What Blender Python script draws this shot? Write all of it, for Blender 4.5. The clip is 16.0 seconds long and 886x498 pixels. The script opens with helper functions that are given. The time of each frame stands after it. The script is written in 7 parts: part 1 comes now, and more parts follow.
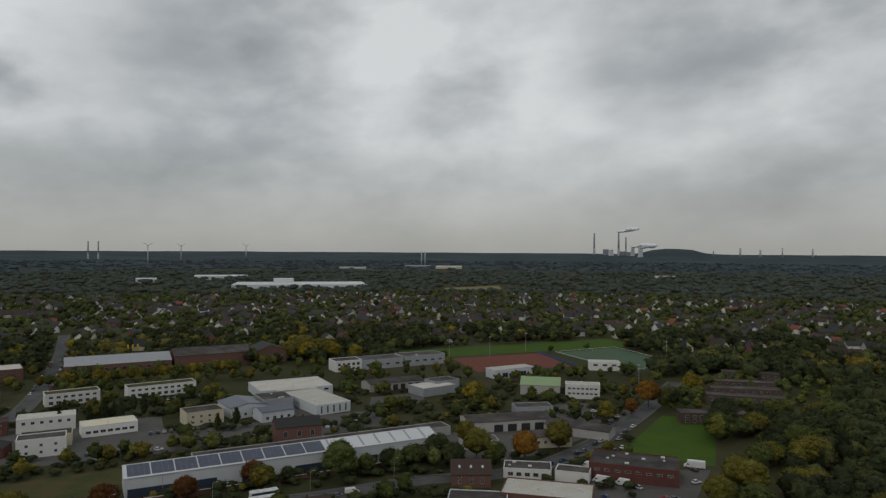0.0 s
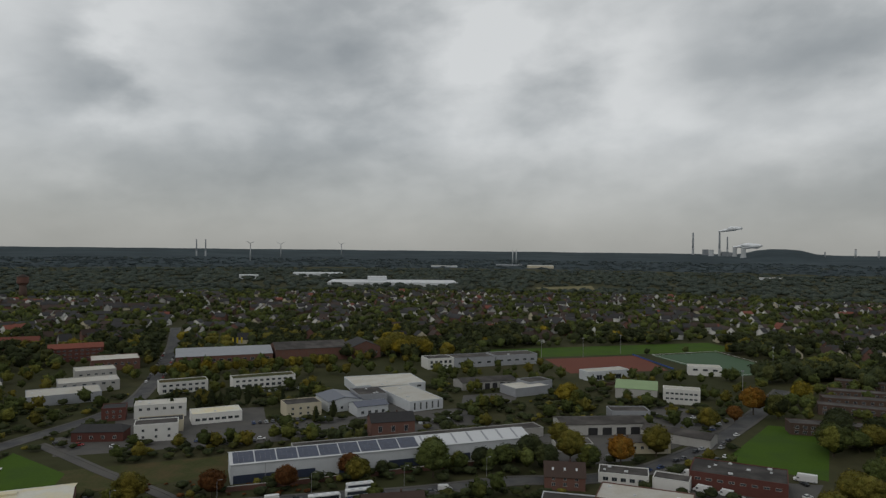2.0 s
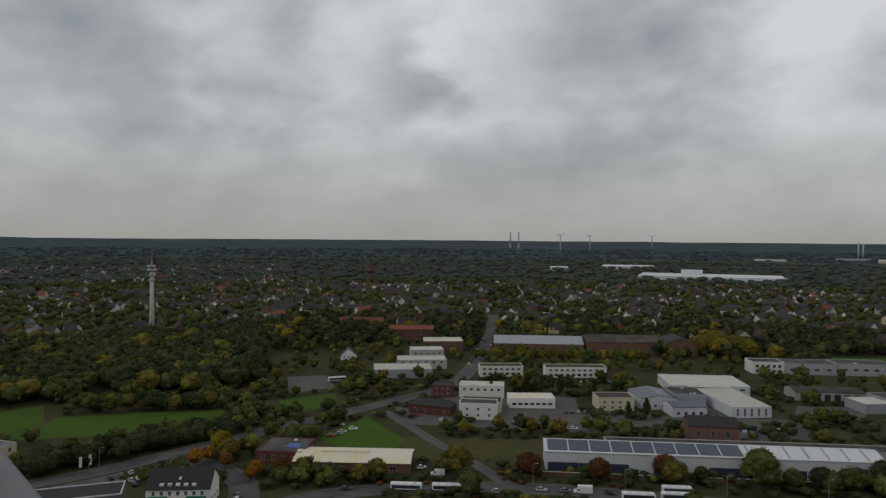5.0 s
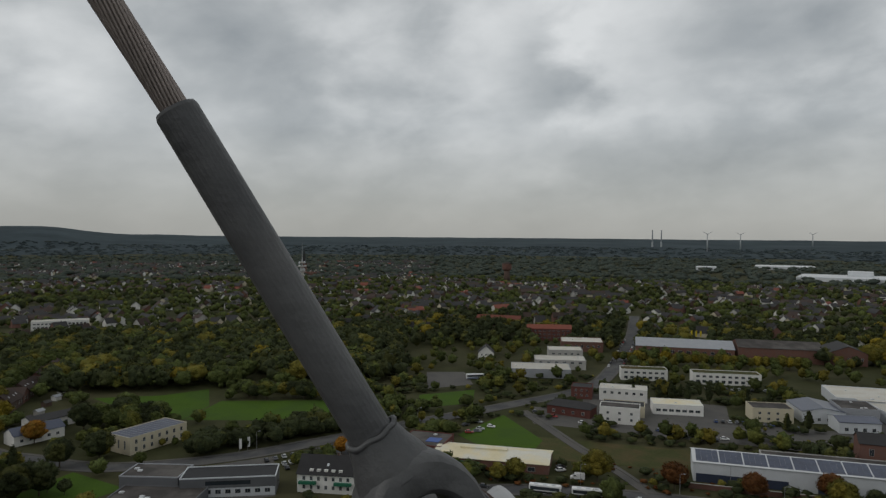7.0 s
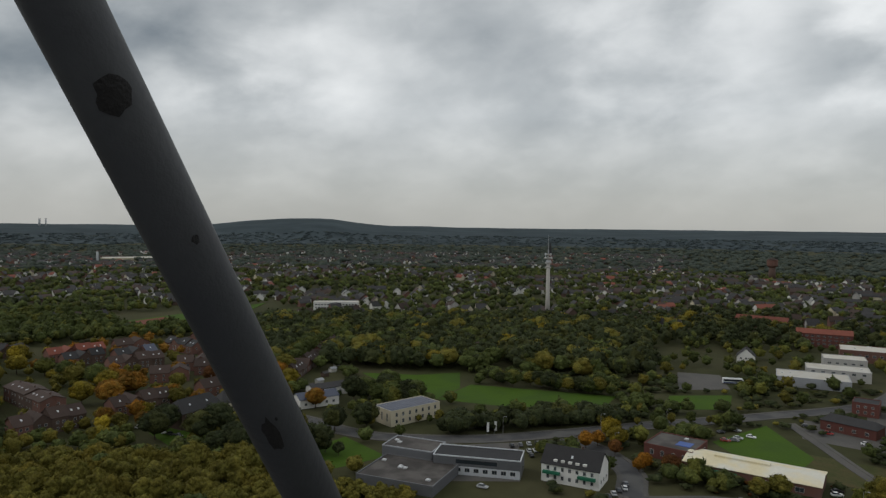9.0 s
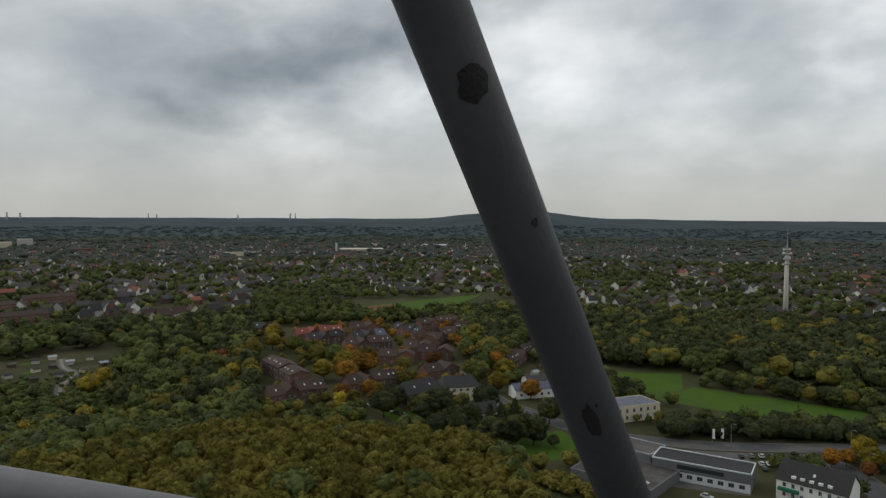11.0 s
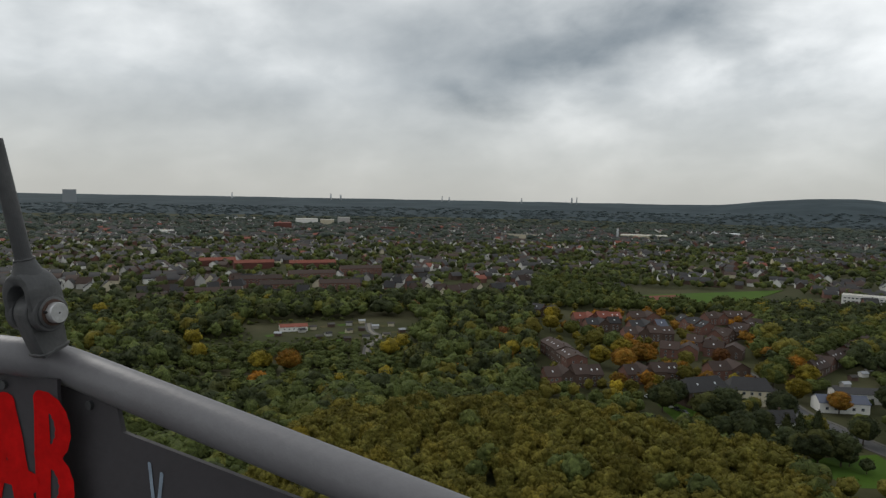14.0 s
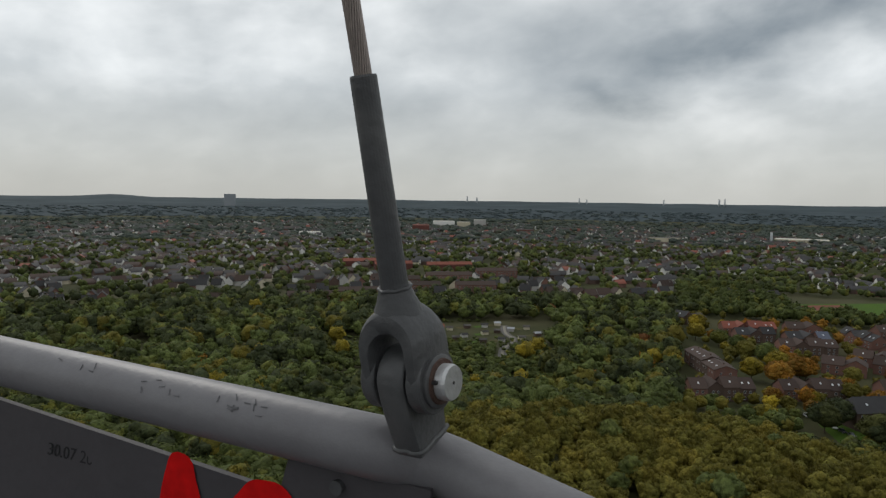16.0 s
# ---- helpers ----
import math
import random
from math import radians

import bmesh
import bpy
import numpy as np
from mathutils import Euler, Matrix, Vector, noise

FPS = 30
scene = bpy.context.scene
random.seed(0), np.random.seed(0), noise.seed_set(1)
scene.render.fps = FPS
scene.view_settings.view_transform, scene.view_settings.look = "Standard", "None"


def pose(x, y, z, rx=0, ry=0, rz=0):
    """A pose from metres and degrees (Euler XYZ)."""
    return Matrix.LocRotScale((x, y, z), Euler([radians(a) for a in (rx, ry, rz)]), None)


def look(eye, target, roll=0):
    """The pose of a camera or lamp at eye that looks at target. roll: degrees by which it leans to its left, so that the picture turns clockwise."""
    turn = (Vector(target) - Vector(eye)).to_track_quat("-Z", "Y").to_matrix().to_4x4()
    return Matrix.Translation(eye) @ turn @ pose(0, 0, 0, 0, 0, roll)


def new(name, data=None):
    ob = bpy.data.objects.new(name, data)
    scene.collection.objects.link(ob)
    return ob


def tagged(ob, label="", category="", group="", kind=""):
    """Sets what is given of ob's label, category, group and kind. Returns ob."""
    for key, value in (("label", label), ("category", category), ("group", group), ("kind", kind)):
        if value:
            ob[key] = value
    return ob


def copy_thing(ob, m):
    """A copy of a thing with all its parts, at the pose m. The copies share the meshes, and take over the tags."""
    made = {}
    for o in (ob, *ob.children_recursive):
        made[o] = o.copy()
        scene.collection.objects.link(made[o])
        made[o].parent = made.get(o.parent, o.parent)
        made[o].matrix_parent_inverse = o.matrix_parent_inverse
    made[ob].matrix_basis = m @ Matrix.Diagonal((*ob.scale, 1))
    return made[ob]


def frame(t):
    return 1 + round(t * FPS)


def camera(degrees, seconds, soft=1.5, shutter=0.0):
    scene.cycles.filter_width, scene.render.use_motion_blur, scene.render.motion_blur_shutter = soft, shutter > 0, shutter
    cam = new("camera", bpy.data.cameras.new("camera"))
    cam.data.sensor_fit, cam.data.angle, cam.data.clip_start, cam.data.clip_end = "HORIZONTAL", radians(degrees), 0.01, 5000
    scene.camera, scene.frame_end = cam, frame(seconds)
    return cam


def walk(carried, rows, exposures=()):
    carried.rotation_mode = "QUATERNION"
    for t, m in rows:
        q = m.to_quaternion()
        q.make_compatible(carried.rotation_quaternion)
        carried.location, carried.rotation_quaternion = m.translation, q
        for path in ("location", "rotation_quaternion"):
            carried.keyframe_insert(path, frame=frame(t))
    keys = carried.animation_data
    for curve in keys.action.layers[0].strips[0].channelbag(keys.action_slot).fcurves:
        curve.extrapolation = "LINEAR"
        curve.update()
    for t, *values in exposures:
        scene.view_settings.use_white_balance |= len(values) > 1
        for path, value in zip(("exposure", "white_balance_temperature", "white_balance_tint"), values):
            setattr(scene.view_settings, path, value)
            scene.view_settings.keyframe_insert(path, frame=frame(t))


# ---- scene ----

# ---- camera ----
cam = camera(65.87, 16.0, 1.35)
# seconds, eye x, y, z, then heading to the left of north, tilt and lean in degrees
SHOTS = [
    (0.0, 0.000, 0.000, 96.000, -0.001, 0.054, 0.349),
    (0.5, -0.287, -0.006, 96.001, 0.150, 0.023, 0.317),
    (1.0, -0.585, 0.021, 95.993, 1.611, -0.023, 0.373),
    (1.5, -0.890, 0.111, 95.984, 3.911, -0.028, 0.393),
    (2.0, -1.190, 0.245, 95.977, 7.594, -0.092, 0.632),
    (2.5, -1.484, 0.382, 95.974, 15.370, -0.194, 0.771),
    (3.0, -1.770, 0.473, 95.976, 21.401, -0.650, 0.835),
    (3.5, -2.054, 0.508, 95.980, 24.936, -0.831, 0.714),
    (4.0, -2.358, 0.518, 95.992, 27.672, -0.837, 0.700),
    (4.2, -2.489, 0.525, 95.998, 28.339, -0.849, 0.648),
    (6.3, -4.778, 1.128, 96.161, 41.039, -1.193, 0.307),
    (6.5, -4.882, 1.132, 96.138, 41.536, -1.208, 0.332),
    (7.0, -5.136, 1.103, 96.095, 44.389, -1.208, 0.434),
    (7.5, -5.329, 1.064, 96.065, 50.654, -1.545, 0.680),
    (8.0, -5.535, 1.086, 96.039, 57.107, -2.036, 0.620),
    (8.5, -5.597, 1.060, 96.033, 62.076, -2.098, 0.505),
    (9.0, -5.650, 1.041, 96.023, 64.770, -2.045, 0.607),
    (9.5, -5.687, 1.010, 96.017, 70.059, -2.054, 0.790),
    (9.7, -5.698, 0.992, 96.014, 72.232, -2.008, 0.749),
    (11.8, -5.778, 0.793, 95.989, 86.963, -3.549, 0.660),
    (12.0, -5.825, 0.785, 95.983, 88.009, -3.714, 0.887),
    (12.5, -5.946, 0.762, 95.975, 93.027, -4.139, 1.077),
    (13.0, -6.057, 0.738, 95.949, 97.688, -4.272, 0.782),
    (13.5, -6.253, 0.297, 95.973, 100.330, -4.243, 0.867),
    (14.0, -6.416, -0.010, 95.955, 105.868, -4.332, 1.074),
    (14.5, -6.580, -0.283, 95.933, 110.010, -4.299, 0.766),
    (15.0, -6.731, -0.476, 95.933, 111.988, -4.262, 0.957),
    (15.5, -6.834, -0.687, 95.919, 115.301, -4.250, 0.864),
    (16.0, -6.907, -0.937, 95.913, 117.199, -4.299, 0.772),
]


def aim(x, y, z, turn, tilt, lean):
    a, b = radians(turn), radians(tilt)
    way = Vector((-math.sin(a) * math.cos(b), math.cos(a) * math.cos(b), math.sin(b)))
    eye = Vector((x, y, z))
    return look(eye, eye + way * 100, lean)


walk(cam, [(s[0], aim(*s[1:])) for s in SHOTS], [(0.0, -0.32), (4.0, -0.34), (7.0, -0.22), (8.0, 0.02), (9.0, 0.03), (12.0, 0.30), (14.0, 0.34), (16.0, 0.36)])

# ---- sky and sun ----
world = bpy.data.worlds.new("overcast_sky")
world.use_nodes = True
scene.world = world
wt = world.node_tree
wt.nodes.clear()


def link(a, b):
    wt.links.new(a, b)


def wmath(op, a, b=None, c=None):
    n = wt.nodes.new("ShaderNodeMath")
    n.operation = op
    for i, v in enumerate((a, b, c)):
        if v is None:
            continue
        if isinstance(v, (int, float)):
            n.inputs[i].default_value = v
        else:
            link(v, n.inputs[i])
    return n.outputs[0]


tc = wt.nodes.new("ShaderNodeTexCoord")
sep = wt.nodes.new("ShaderNodeSeparateXYZ")
link(tc.outputs["Generated"], sep.inputs[0])
dx, dy, dz = sep.outputs
up = wmath("MAXIMUM", dz, 0.0)
# heading to the left of north and height, in degrees
turn_deg = wmath("MULTIPLY", wmath("ARCTAN2", wmath("MULTIPLY", dx, -1.0), dy), 57.2958)
high_deg = wmath("MULTIPLY", wmath("ARCSINE", wmath("MINIMUM", up, 1.0)), 57.2958)
# the cloud deck seen flat: banks drawn out along the horizon
comb = wt.nodes.new("ShaderNodeCombineXYZ")
link(wmath("DIVIDE", turn_deg, 15.0), comb.inputs[0])
link(wmath("ADD", wmath("DIVIDE", high_deg, 8.5), wmath("DIVIDE", turn_deg, 150.0)), comb.inputs[1])


def cloud_noise(scale, detail, rough, dist, shift):
    m = wt.nodes.new("ShaderNodeMapping")
    m.inputs["Location"].default_value = shift
    link(comb.outputs[0], m.inputs["Vector"])
    n = wt.nodes.new("ShaderNodeTexNoise")
    n.inputs["Scale"].default_value = scale
    n.inputs["Detail"].default_value = detail
    n.inputs["Roughness"].default_value = rough
    n.inputs["Distortion"].default_value = dist
    link(m.outputs[0], n.inputs["Vector"])
    return n.outputs["Fac"]


big = cloud_noise(0.8, 4.0, 0.5, 0.1, (3.1, 0.4, 0))
mid = cloud_noise(1.5, 6.0, 0.5, 0.15, (0.7, 2.2, 0))
warp = cloud_noise(1.3, 6.0, 0.52, 0.1, (8.3, 4.1, 0))
fine = cloud_noise(5.0, 5.0, 0.55, 0.4, (5.0, 1.0, 0))
cover = wmath("ADD", wmath("MULTIPLY", big, 0.36), wmath("ADD", wmath("MULTIPLY", mid, 0.32), wmath("MULTIPLY", fine, 0.06)))
cover = wmath("ADD", cover, 0.095)
# dark banks (+) and thin bright spots (-) of the cloud deck: heading, height, half widths, weight
wob_a = wmath("MULTIPLY", wmath("SUBTRACT", mid, 0.5), 16.0)
wob_e = wmath("MULTIPLY", wmath("SUBTRACT", warp, 0.5), 9.0)
BANKS = ((-22.1, 15.1, 9.5, 3.3, 0.15), (-8.6, 13.5, 7.1, 5.7, -0.09), (8, 14, 38, 18, -0.05), (18.2, 14.4, 8.1, 5.7, 0.1), (29.3, 7.1, 8.1, 2.4, 0.08),
         (-21.7, 4.5, 8.1, 1.7, 0.06), (2.2, 19.2, 6.6, 3.3, -0.05), (56.0, 11.0, 6.5, 3.3, 0.075), (36.8, 14.5, 3.8, 4.3, 0.06), (30.8, 13.6, 3.8, 5.2, -0.07),
         (31.7, 4.9, 12.3, 1.4, 0.05), (-5.0, 14.5, 5.2, 3.8, -0.05), (41.2, 16.3, 5.2, 3.8, -0.06), (104, 12, 30, 16, 0.055), (85.1, 12.3, 5.7, 2.1, 0.09),
         (74.4, 10.5, 6.2, 5.2, -0.06), (96.9, 12.5, 9.9, 2.6, 0.17), (102.6, 8.0, 5.7, 1.3, 0.14), (117, 17, 9, 5, -0.04))
for az, el, wa, we, amount in BANKS:
    u = wmath("DIVIDE", wmath("ADD", wmath("SUBTRACT", turn_deg, float(az)), wob_a), float(wa))
    v = wmath("DIVIDE", wmath("ADD", wmath("SUBTRACT", high_deg, float(el)), wob_e), float(we))
    g = wmath("POWER", 2.718, wmath("MULTIPLY", wmath("ADD", wmath("MULTIPLY", u, u), wmath("MULTIPLY", v, v)), -1.0))
    cover = wmath("ADD", cover, wmath("MULTIPLY", g, float(amount)))
ramp = wt.nodes.new("ShaderNodeValToRGB")
cr = ramp.color_ramp
cr.elements[0].position, cr.elements[0].color = 0.34, (0.82, 0.84, 0.845, 1)
cr.elements[1].position, cr.elements[1].color = 0.70, (0.20, 0.23, 0.255, 1)
e = cr.elements.new(0.50)
e.color = (0.484, 0.511, 0.524, 1)
link(cover, ramp.inputs[0])
# pale warm band close to the horizon
hz = wt.nodes.new("ShaderNodeMapRange")
hz.inputs["From Min"].default_value, hz.inputs["From Max"].default_value = 0.0, 9.0
hz.inputs["To Min"].default_value, hz.inputs["To Max"].default_value = 0.85, 0.0
link(high_deg, hz.inputs["Value"])
band = wt.nodes.new("ShaderNodeMixRGB")
link(hz.outputs[0], band.inputs["Fac"])
link(ramp.outputs[0], band.inputs[1])
band.inputs[2].default_value = (0.40, 0.40, 0.375, 1)
sky = wt.nodes.new("ShaderNodeTexSky")
sky.sky_type = "NISHITA"
sky.sun_disc = False
sky.sun_elevation, sky.sun_rotation = radians(32), radians(150)
skys = wt.nodes.new("ShaderNodeMixRGB")
skys.blend_type = "MULTIPLY"
skys.inputs["Fac"].default_value = 1.0
link(sky.outputs[0], skys.inputs[1])
skys.inputs[2].default_value = (0.1, 0.1, 0.1, 1)
cloudy = wt.nodes.new("ShaderNodeMixRGB")
cloudy.inputs["Fac"].default_value = 0.94
link(skys.outputs[0], cloudy.inputs[1])
link(band.outputs[0], cloudy.inputs[2])
bg = wt.nodes.new("ShaderNodeBackground")
bg.inputs["Strength"].default_value = 1.0
link(cloudy.outputs[0], bg.inputs["Color"])
wo = wt.nodes.new("ShaderNodeOutputWorld")
link(bg.outputs[0], wo.inputs["Surface"])

sun = new("sun", bpy.data.lights.new("sun", "SUN"))
sun.data.energy, sun.data.angle, sun.data.color = 0.6, radians(20), (1.0, 0.96, 0.9)
sun.matrix_world = look((0, 0, 300), (60, 90, 220))

# ---- materials ----


def mat(name, color, rough=0.85, metal=0.0, vary=0.25, scale=0.5, fine_scale=6.0, bump=0.0, per_object=0.0, per_island=0.0, second=None, spec=0.3):
    """Two scales of tone, optional second tone in patches, relief."""
    m = bpy.data.materials.new(name)
    m.use_nodes = True
    t = m.node_tree
    b = t.nodes["Principled BSDF"]
    b.inputs["Roughness"].default_value, b.inputs["Metallic"].default_value = rough, metal
    b.inputs["Specular IOR Level"].default_value = spec
    co = t.nodes.new("ShaderNodeTexCoord")
    geo = t.nodes.new("ShaderNodeNewGeometry")
    n1, n2 = t.nodes.new("ShaderNodeTexNoise"), t.nodes.new("ShaderNodeTexNoise")
    n1.inputs["Scale"].default_value, n1.inputs["Detail"].default_value = scale, 4
    n2.inputs["Scale"].default_value, n2.inputs["Detail"].default_value = fine_scale, 3
    for n in (n1, n2):
        t.links.new(geo.outputs["Position"], n.inputs["Vector"])

    def mth(op, a, c):
        n = t.nodes.new("ShaderNodeMath")
        n.operation = op
        for i, v in enumerate((a, c)):
            if isinstance(v, (int, float)):
                n.inputs[i].default_value = v
            else:
                t.links.new(v, n.inputs[i])
        return n.outputs[0]

    tone = mth("ADD", mth("MULTIPLY", mth("SUBTRACT", n1.outputs["Fac"], 0.5), 2.2 * vary), mth("MULTIPLY", mth("SUBTRACT", n2.outputs["Fac"], 0.5), 1.4 * vary))
    if per_object:
        oi = t.nodes.new("ShaderNodeObjectInfo")
        tone = mth("ADD", tone, mth("MULTIPLY", mth("SUBTRACT", oi.outputs["Random"], 0.5), 2 * per_object))
    if per_island:
        tone = mth("ADD", tone, mth("MULTIPLY", mth("SUBTRACT", geo.outputs["Random Per Island"], 0.5), 2 * per_island))
    tone = mth("ADD", tone, 1.0)
    base = t.nodes.new("ShaderNodeMixRGB")
    base.inputs[1].default_value = (*color, 1)
    base.inputs[2].default_value = (*(second or color), 1)
    patch = t.nodes.new("ShaderNodeValToRGB")
    patch.color_ramp.elements[0].position, patch.color_ramp.elements[1].position = 0.42, 0.62
    t.links.new(n1.outputs["Fac"], patch.inputs[0])
    t.links.new(patch.outputs[0], base.inputs[0])
    mul = t.nodes.new("ShaderNodeVectorMath")
    mul.operation = "SCALE"
    t.links.new(base.outputs[0], mul.inputs[0])
    t.links.new(tone, mul.inputs["Scale"])
    t.links.new(mul.outputs[0], b.inputs["Base Color"])
    if bump:
        bp = t.nodes.new("ShaderNodeBump")
        bp.inputs["Strength"].default_value, bp.inputs["Distance"].default_value = bump, 0.05
        t.links.new(n2.outputs["Fac"], bp.inputs["Height"])
        t.links.new(bp.outputs[0], b.inputs["Normal"])
    return m


def foliage(name, color, second, third, cell=8.0, spread=0.28, island=0.13, swing=0.26):
    """Leaf green whose hue changes from tree to tree and inside a crown."""
    m = mat(name, color, 0.8, 0, spread, 0.35, 1.6, 0.0, 0.18, island, second, 0.06)
    t = m.node_tree
    b = t.nodes["Principled BSDF"]
    geo = t.nodes.new("ShaderNodeNewGeometry")
    flat = t.nodes.new("ShaderNodeVectorMath")
    flat.operation = "MULTIPLY"
    flat.inputs[1].default_value = (1 / cell, 1 / cell, 0)
    t.links.new(geo.outputs["Position"], flat.inputs[0])
    vor = t.nodes.new("ShaderNodeTexVoronoi")
    vor.inputs["Scale"].default_value = 1.0
    t.links.new(flat.outputs[0], vor.inputs["Vector"])
    sp = t.nodes.new("ShaderNodeSeparateColor")
    t.links.new(vor.outputs["Color"], sp.inputs[0])
    mr = t.nodes.new("ShaderNodeMapRange")
    mr.inputs["From Min"].default_value, mr.inputs["From Max"].default_value = 0.72, 1.0
    t.links.new(sp.outputs[0], mr.inputs["Value"])
    mx = t.nodes.new("ShaderNodeMixRGB")
    old = b.inputs["Base Color"].links[0].from_socket
    t.links.new(mr.outputs[0], mx.inputs[0])
    t.links.new(old, mx.inputs[1])
    mx.inputs[2].default_value = (*third, 1)
    sc = t.nodes.new("ShaderNodeVectorMath")
    sc.operation = "SCALE"
    t.links.new(mx.outputs[0], sc.inputs[0])
    br = t.nodes.new("ShaderNodeMapRange")
    br.inputs["To Min"].default_value, br.inputs["To Max"].default_value = 1 - swing, 1 + swing
    t.links.new(sp.outputs[1], br.inputs["Value"])
    t.links.new(br.outputs[0], sc.inputs["Scale"])
    # leaf clumps: noise puts lit sprays and shaded gaps into the colour, with relief
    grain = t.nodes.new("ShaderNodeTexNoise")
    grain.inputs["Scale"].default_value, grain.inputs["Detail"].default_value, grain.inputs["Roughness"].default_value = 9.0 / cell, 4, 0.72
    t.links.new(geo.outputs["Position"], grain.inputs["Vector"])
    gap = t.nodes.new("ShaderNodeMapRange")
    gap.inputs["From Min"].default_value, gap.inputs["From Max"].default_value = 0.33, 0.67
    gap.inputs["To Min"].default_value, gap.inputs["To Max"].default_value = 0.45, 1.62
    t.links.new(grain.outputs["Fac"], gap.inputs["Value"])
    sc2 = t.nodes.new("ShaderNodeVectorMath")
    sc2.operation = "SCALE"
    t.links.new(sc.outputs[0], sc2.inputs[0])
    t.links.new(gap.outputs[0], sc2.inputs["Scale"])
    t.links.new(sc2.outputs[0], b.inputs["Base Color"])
    bp = t.nodes.new("ShaderNodeBump")
    bp.inputs["Strength"].default_value, bp.inputs["Distance"].default_value = 0.7, 0.08 * cell
    t.links.new(grain.outputs["Fac"], bp.inputs["Height"])
    t.links.new(bp.outputs[0], b.inputs["Normal"])
    return m


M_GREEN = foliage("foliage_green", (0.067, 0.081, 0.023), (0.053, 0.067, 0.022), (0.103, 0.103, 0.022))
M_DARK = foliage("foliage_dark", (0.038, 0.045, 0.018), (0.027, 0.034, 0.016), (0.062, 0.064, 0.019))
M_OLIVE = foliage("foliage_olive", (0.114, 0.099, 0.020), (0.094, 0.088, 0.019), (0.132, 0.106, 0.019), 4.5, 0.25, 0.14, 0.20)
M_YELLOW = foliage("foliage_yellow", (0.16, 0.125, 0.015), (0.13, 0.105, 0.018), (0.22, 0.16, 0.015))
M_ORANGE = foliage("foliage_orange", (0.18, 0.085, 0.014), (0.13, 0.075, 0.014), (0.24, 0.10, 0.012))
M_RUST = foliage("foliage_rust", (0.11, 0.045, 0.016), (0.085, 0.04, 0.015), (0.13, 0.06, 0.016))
# distant greens and land: air haze is painted into these bluish base colours
M_FARHAZE = foliage("foliage_haze_green", (0.058, 0.071, 0.058), (0.051, 0.064, 0.054), (0.072, 0.077, 0.052), 16.0, 0.2, 0.08, 0.15)
M_HAZE = foliage("foliage_haze_far", (0.056, 0.070, 0.078), (0.050, 0.064, 0.074), (0.060, 0.072, 0.076), 120.0, 0.12, 0.04, 0.15)
M_MIDHAZE = foliage("foliage_haze_blue", (0.070, 0.090, 0.094), (0.064, 0.083, 0.088), (0.078, 0.090, 0.078), 60.0, 0.2, 0.08, 0.25)
M_HAZELAND = mat("haze_tinted_land", (0.034, 0.049, 0.056), 0.95, 0, 0.35, 0.004, 0.02, 0, 0, 0, (0.041, 0.057, 0.064), 0.1)
M_BARK = mat("bark", (0.07, 0.055, 0.04), 0.95, 0, 0.3, 2, 14, 0.5)
M_GROUND = mat("meadow_ground", (0.044, 0.047, 0.019), 0.95, 0, 0.35, 0.012, 0.15, 0, 0, 0, (0.055, 0.052, 0.026), 0.1)
M_LAWN = mat("lawn", (0.056, 0.104, 0.012), 0.95, 0, 0.25, 0.05, 0.8, 0, 0, 0, (0.044, 0.080, 0.014), 0.1)
M_ROUGH = mat("rough_grass", (0.06, 0.065, 0.024), 0.95, 0, 0.4, 0.08, 0.7, 0, 0, 0, (0.075, 0.06, 0.028), 0.1)
M_ASPHALT = mat("asphalt", (0.062, 0.062, 0.065), 0.9, 0, 0.18, 0.1, 2.5, 0, 0, 0, (0.09, 0.088, 0.085))
M_YARD = mat("yard_paving", (0.105, 0.098, 0.09), 0.9, 0, 0.3, 0.08, 1.5, 0, 0, 0, (0.075, 0.072, 0.068))
M_RED_COURT = mat("cinder_pitch", (0.140, 0.042, 0.025), 0.95, 0, 0.12, 0.03, 0.5)
M_TURF = mat("artificial_turf", (0.058, 0.105, 0.056), 0.9, 0, 0.08, 0.03, 0.5)
M_GRAVEL = mat("sandy_gravel", (0.20, 0.185, 0.15), 0.95, 0, 0.2, 0.2, 2.0)
M_FIELD = mat("stubble_field", (0.16, 0.14, 0.06), 0.95, 0, 0.2, 0.02, 0.3)
M_WHITE = mat("white_cladding", (0.55, 0.57, 0.59), 0.6, 0, 0.10, 0.25, 2.0, 0, 0.06)
M_RENDER = mat("white_render", (0.66, 0.65, 0.62), 0.85, 0, 0.10, 0.3, 2.0, 0, 0.12)
M_CREAM = mat("cream_render", (0.50, 0.45, 0.335), 0.85, 0, 0.1, 0.3, 2.0, 0, 0.1)
M_GREY = mat("grey_cladding", (0.30, 0.31, 0.33), 0.6, 0, 0.12, 0.3, 2.0, 0, 0.1)
M_SLATEGREY = mat("slate_grey_cladding", (0.13, 0.134, 0.142), 0.6, 0, 0.12, 0.3, 2.0, 0, 0.06)
M_MIDGREY = mat("grey_render", (0.38, 0.37, 0.35), 0.85, 0, 0.15, 0.3, 2.0, 0, 0.1)
M_BRICK = mat("brick_wall", (0.17, 0.085, 0.065), 0.9, 0, 0.25, 0.4, 5.0, 0, 0.15, 0, (0.14, 0.08, 0.065))
M_BRICK_RED = mat("red_brick_wall", (0.115, 0.044, 0.035), 0.9, 0, 0.2, 0.4, 5.0, 0, 0.12)
M_BRICK_BROWN = mat("brown_brick_wall", (0.088, 0.058, 0.046), 0.9, 0, 0.2, 0.4, 5.0, 0, 0.15)
M_TILE = mat("dark_roof_tiles", (0.032, 0.031, 0.032), 0.8, 0, 0.2, 0.4, 4.0, 0, 0.25)
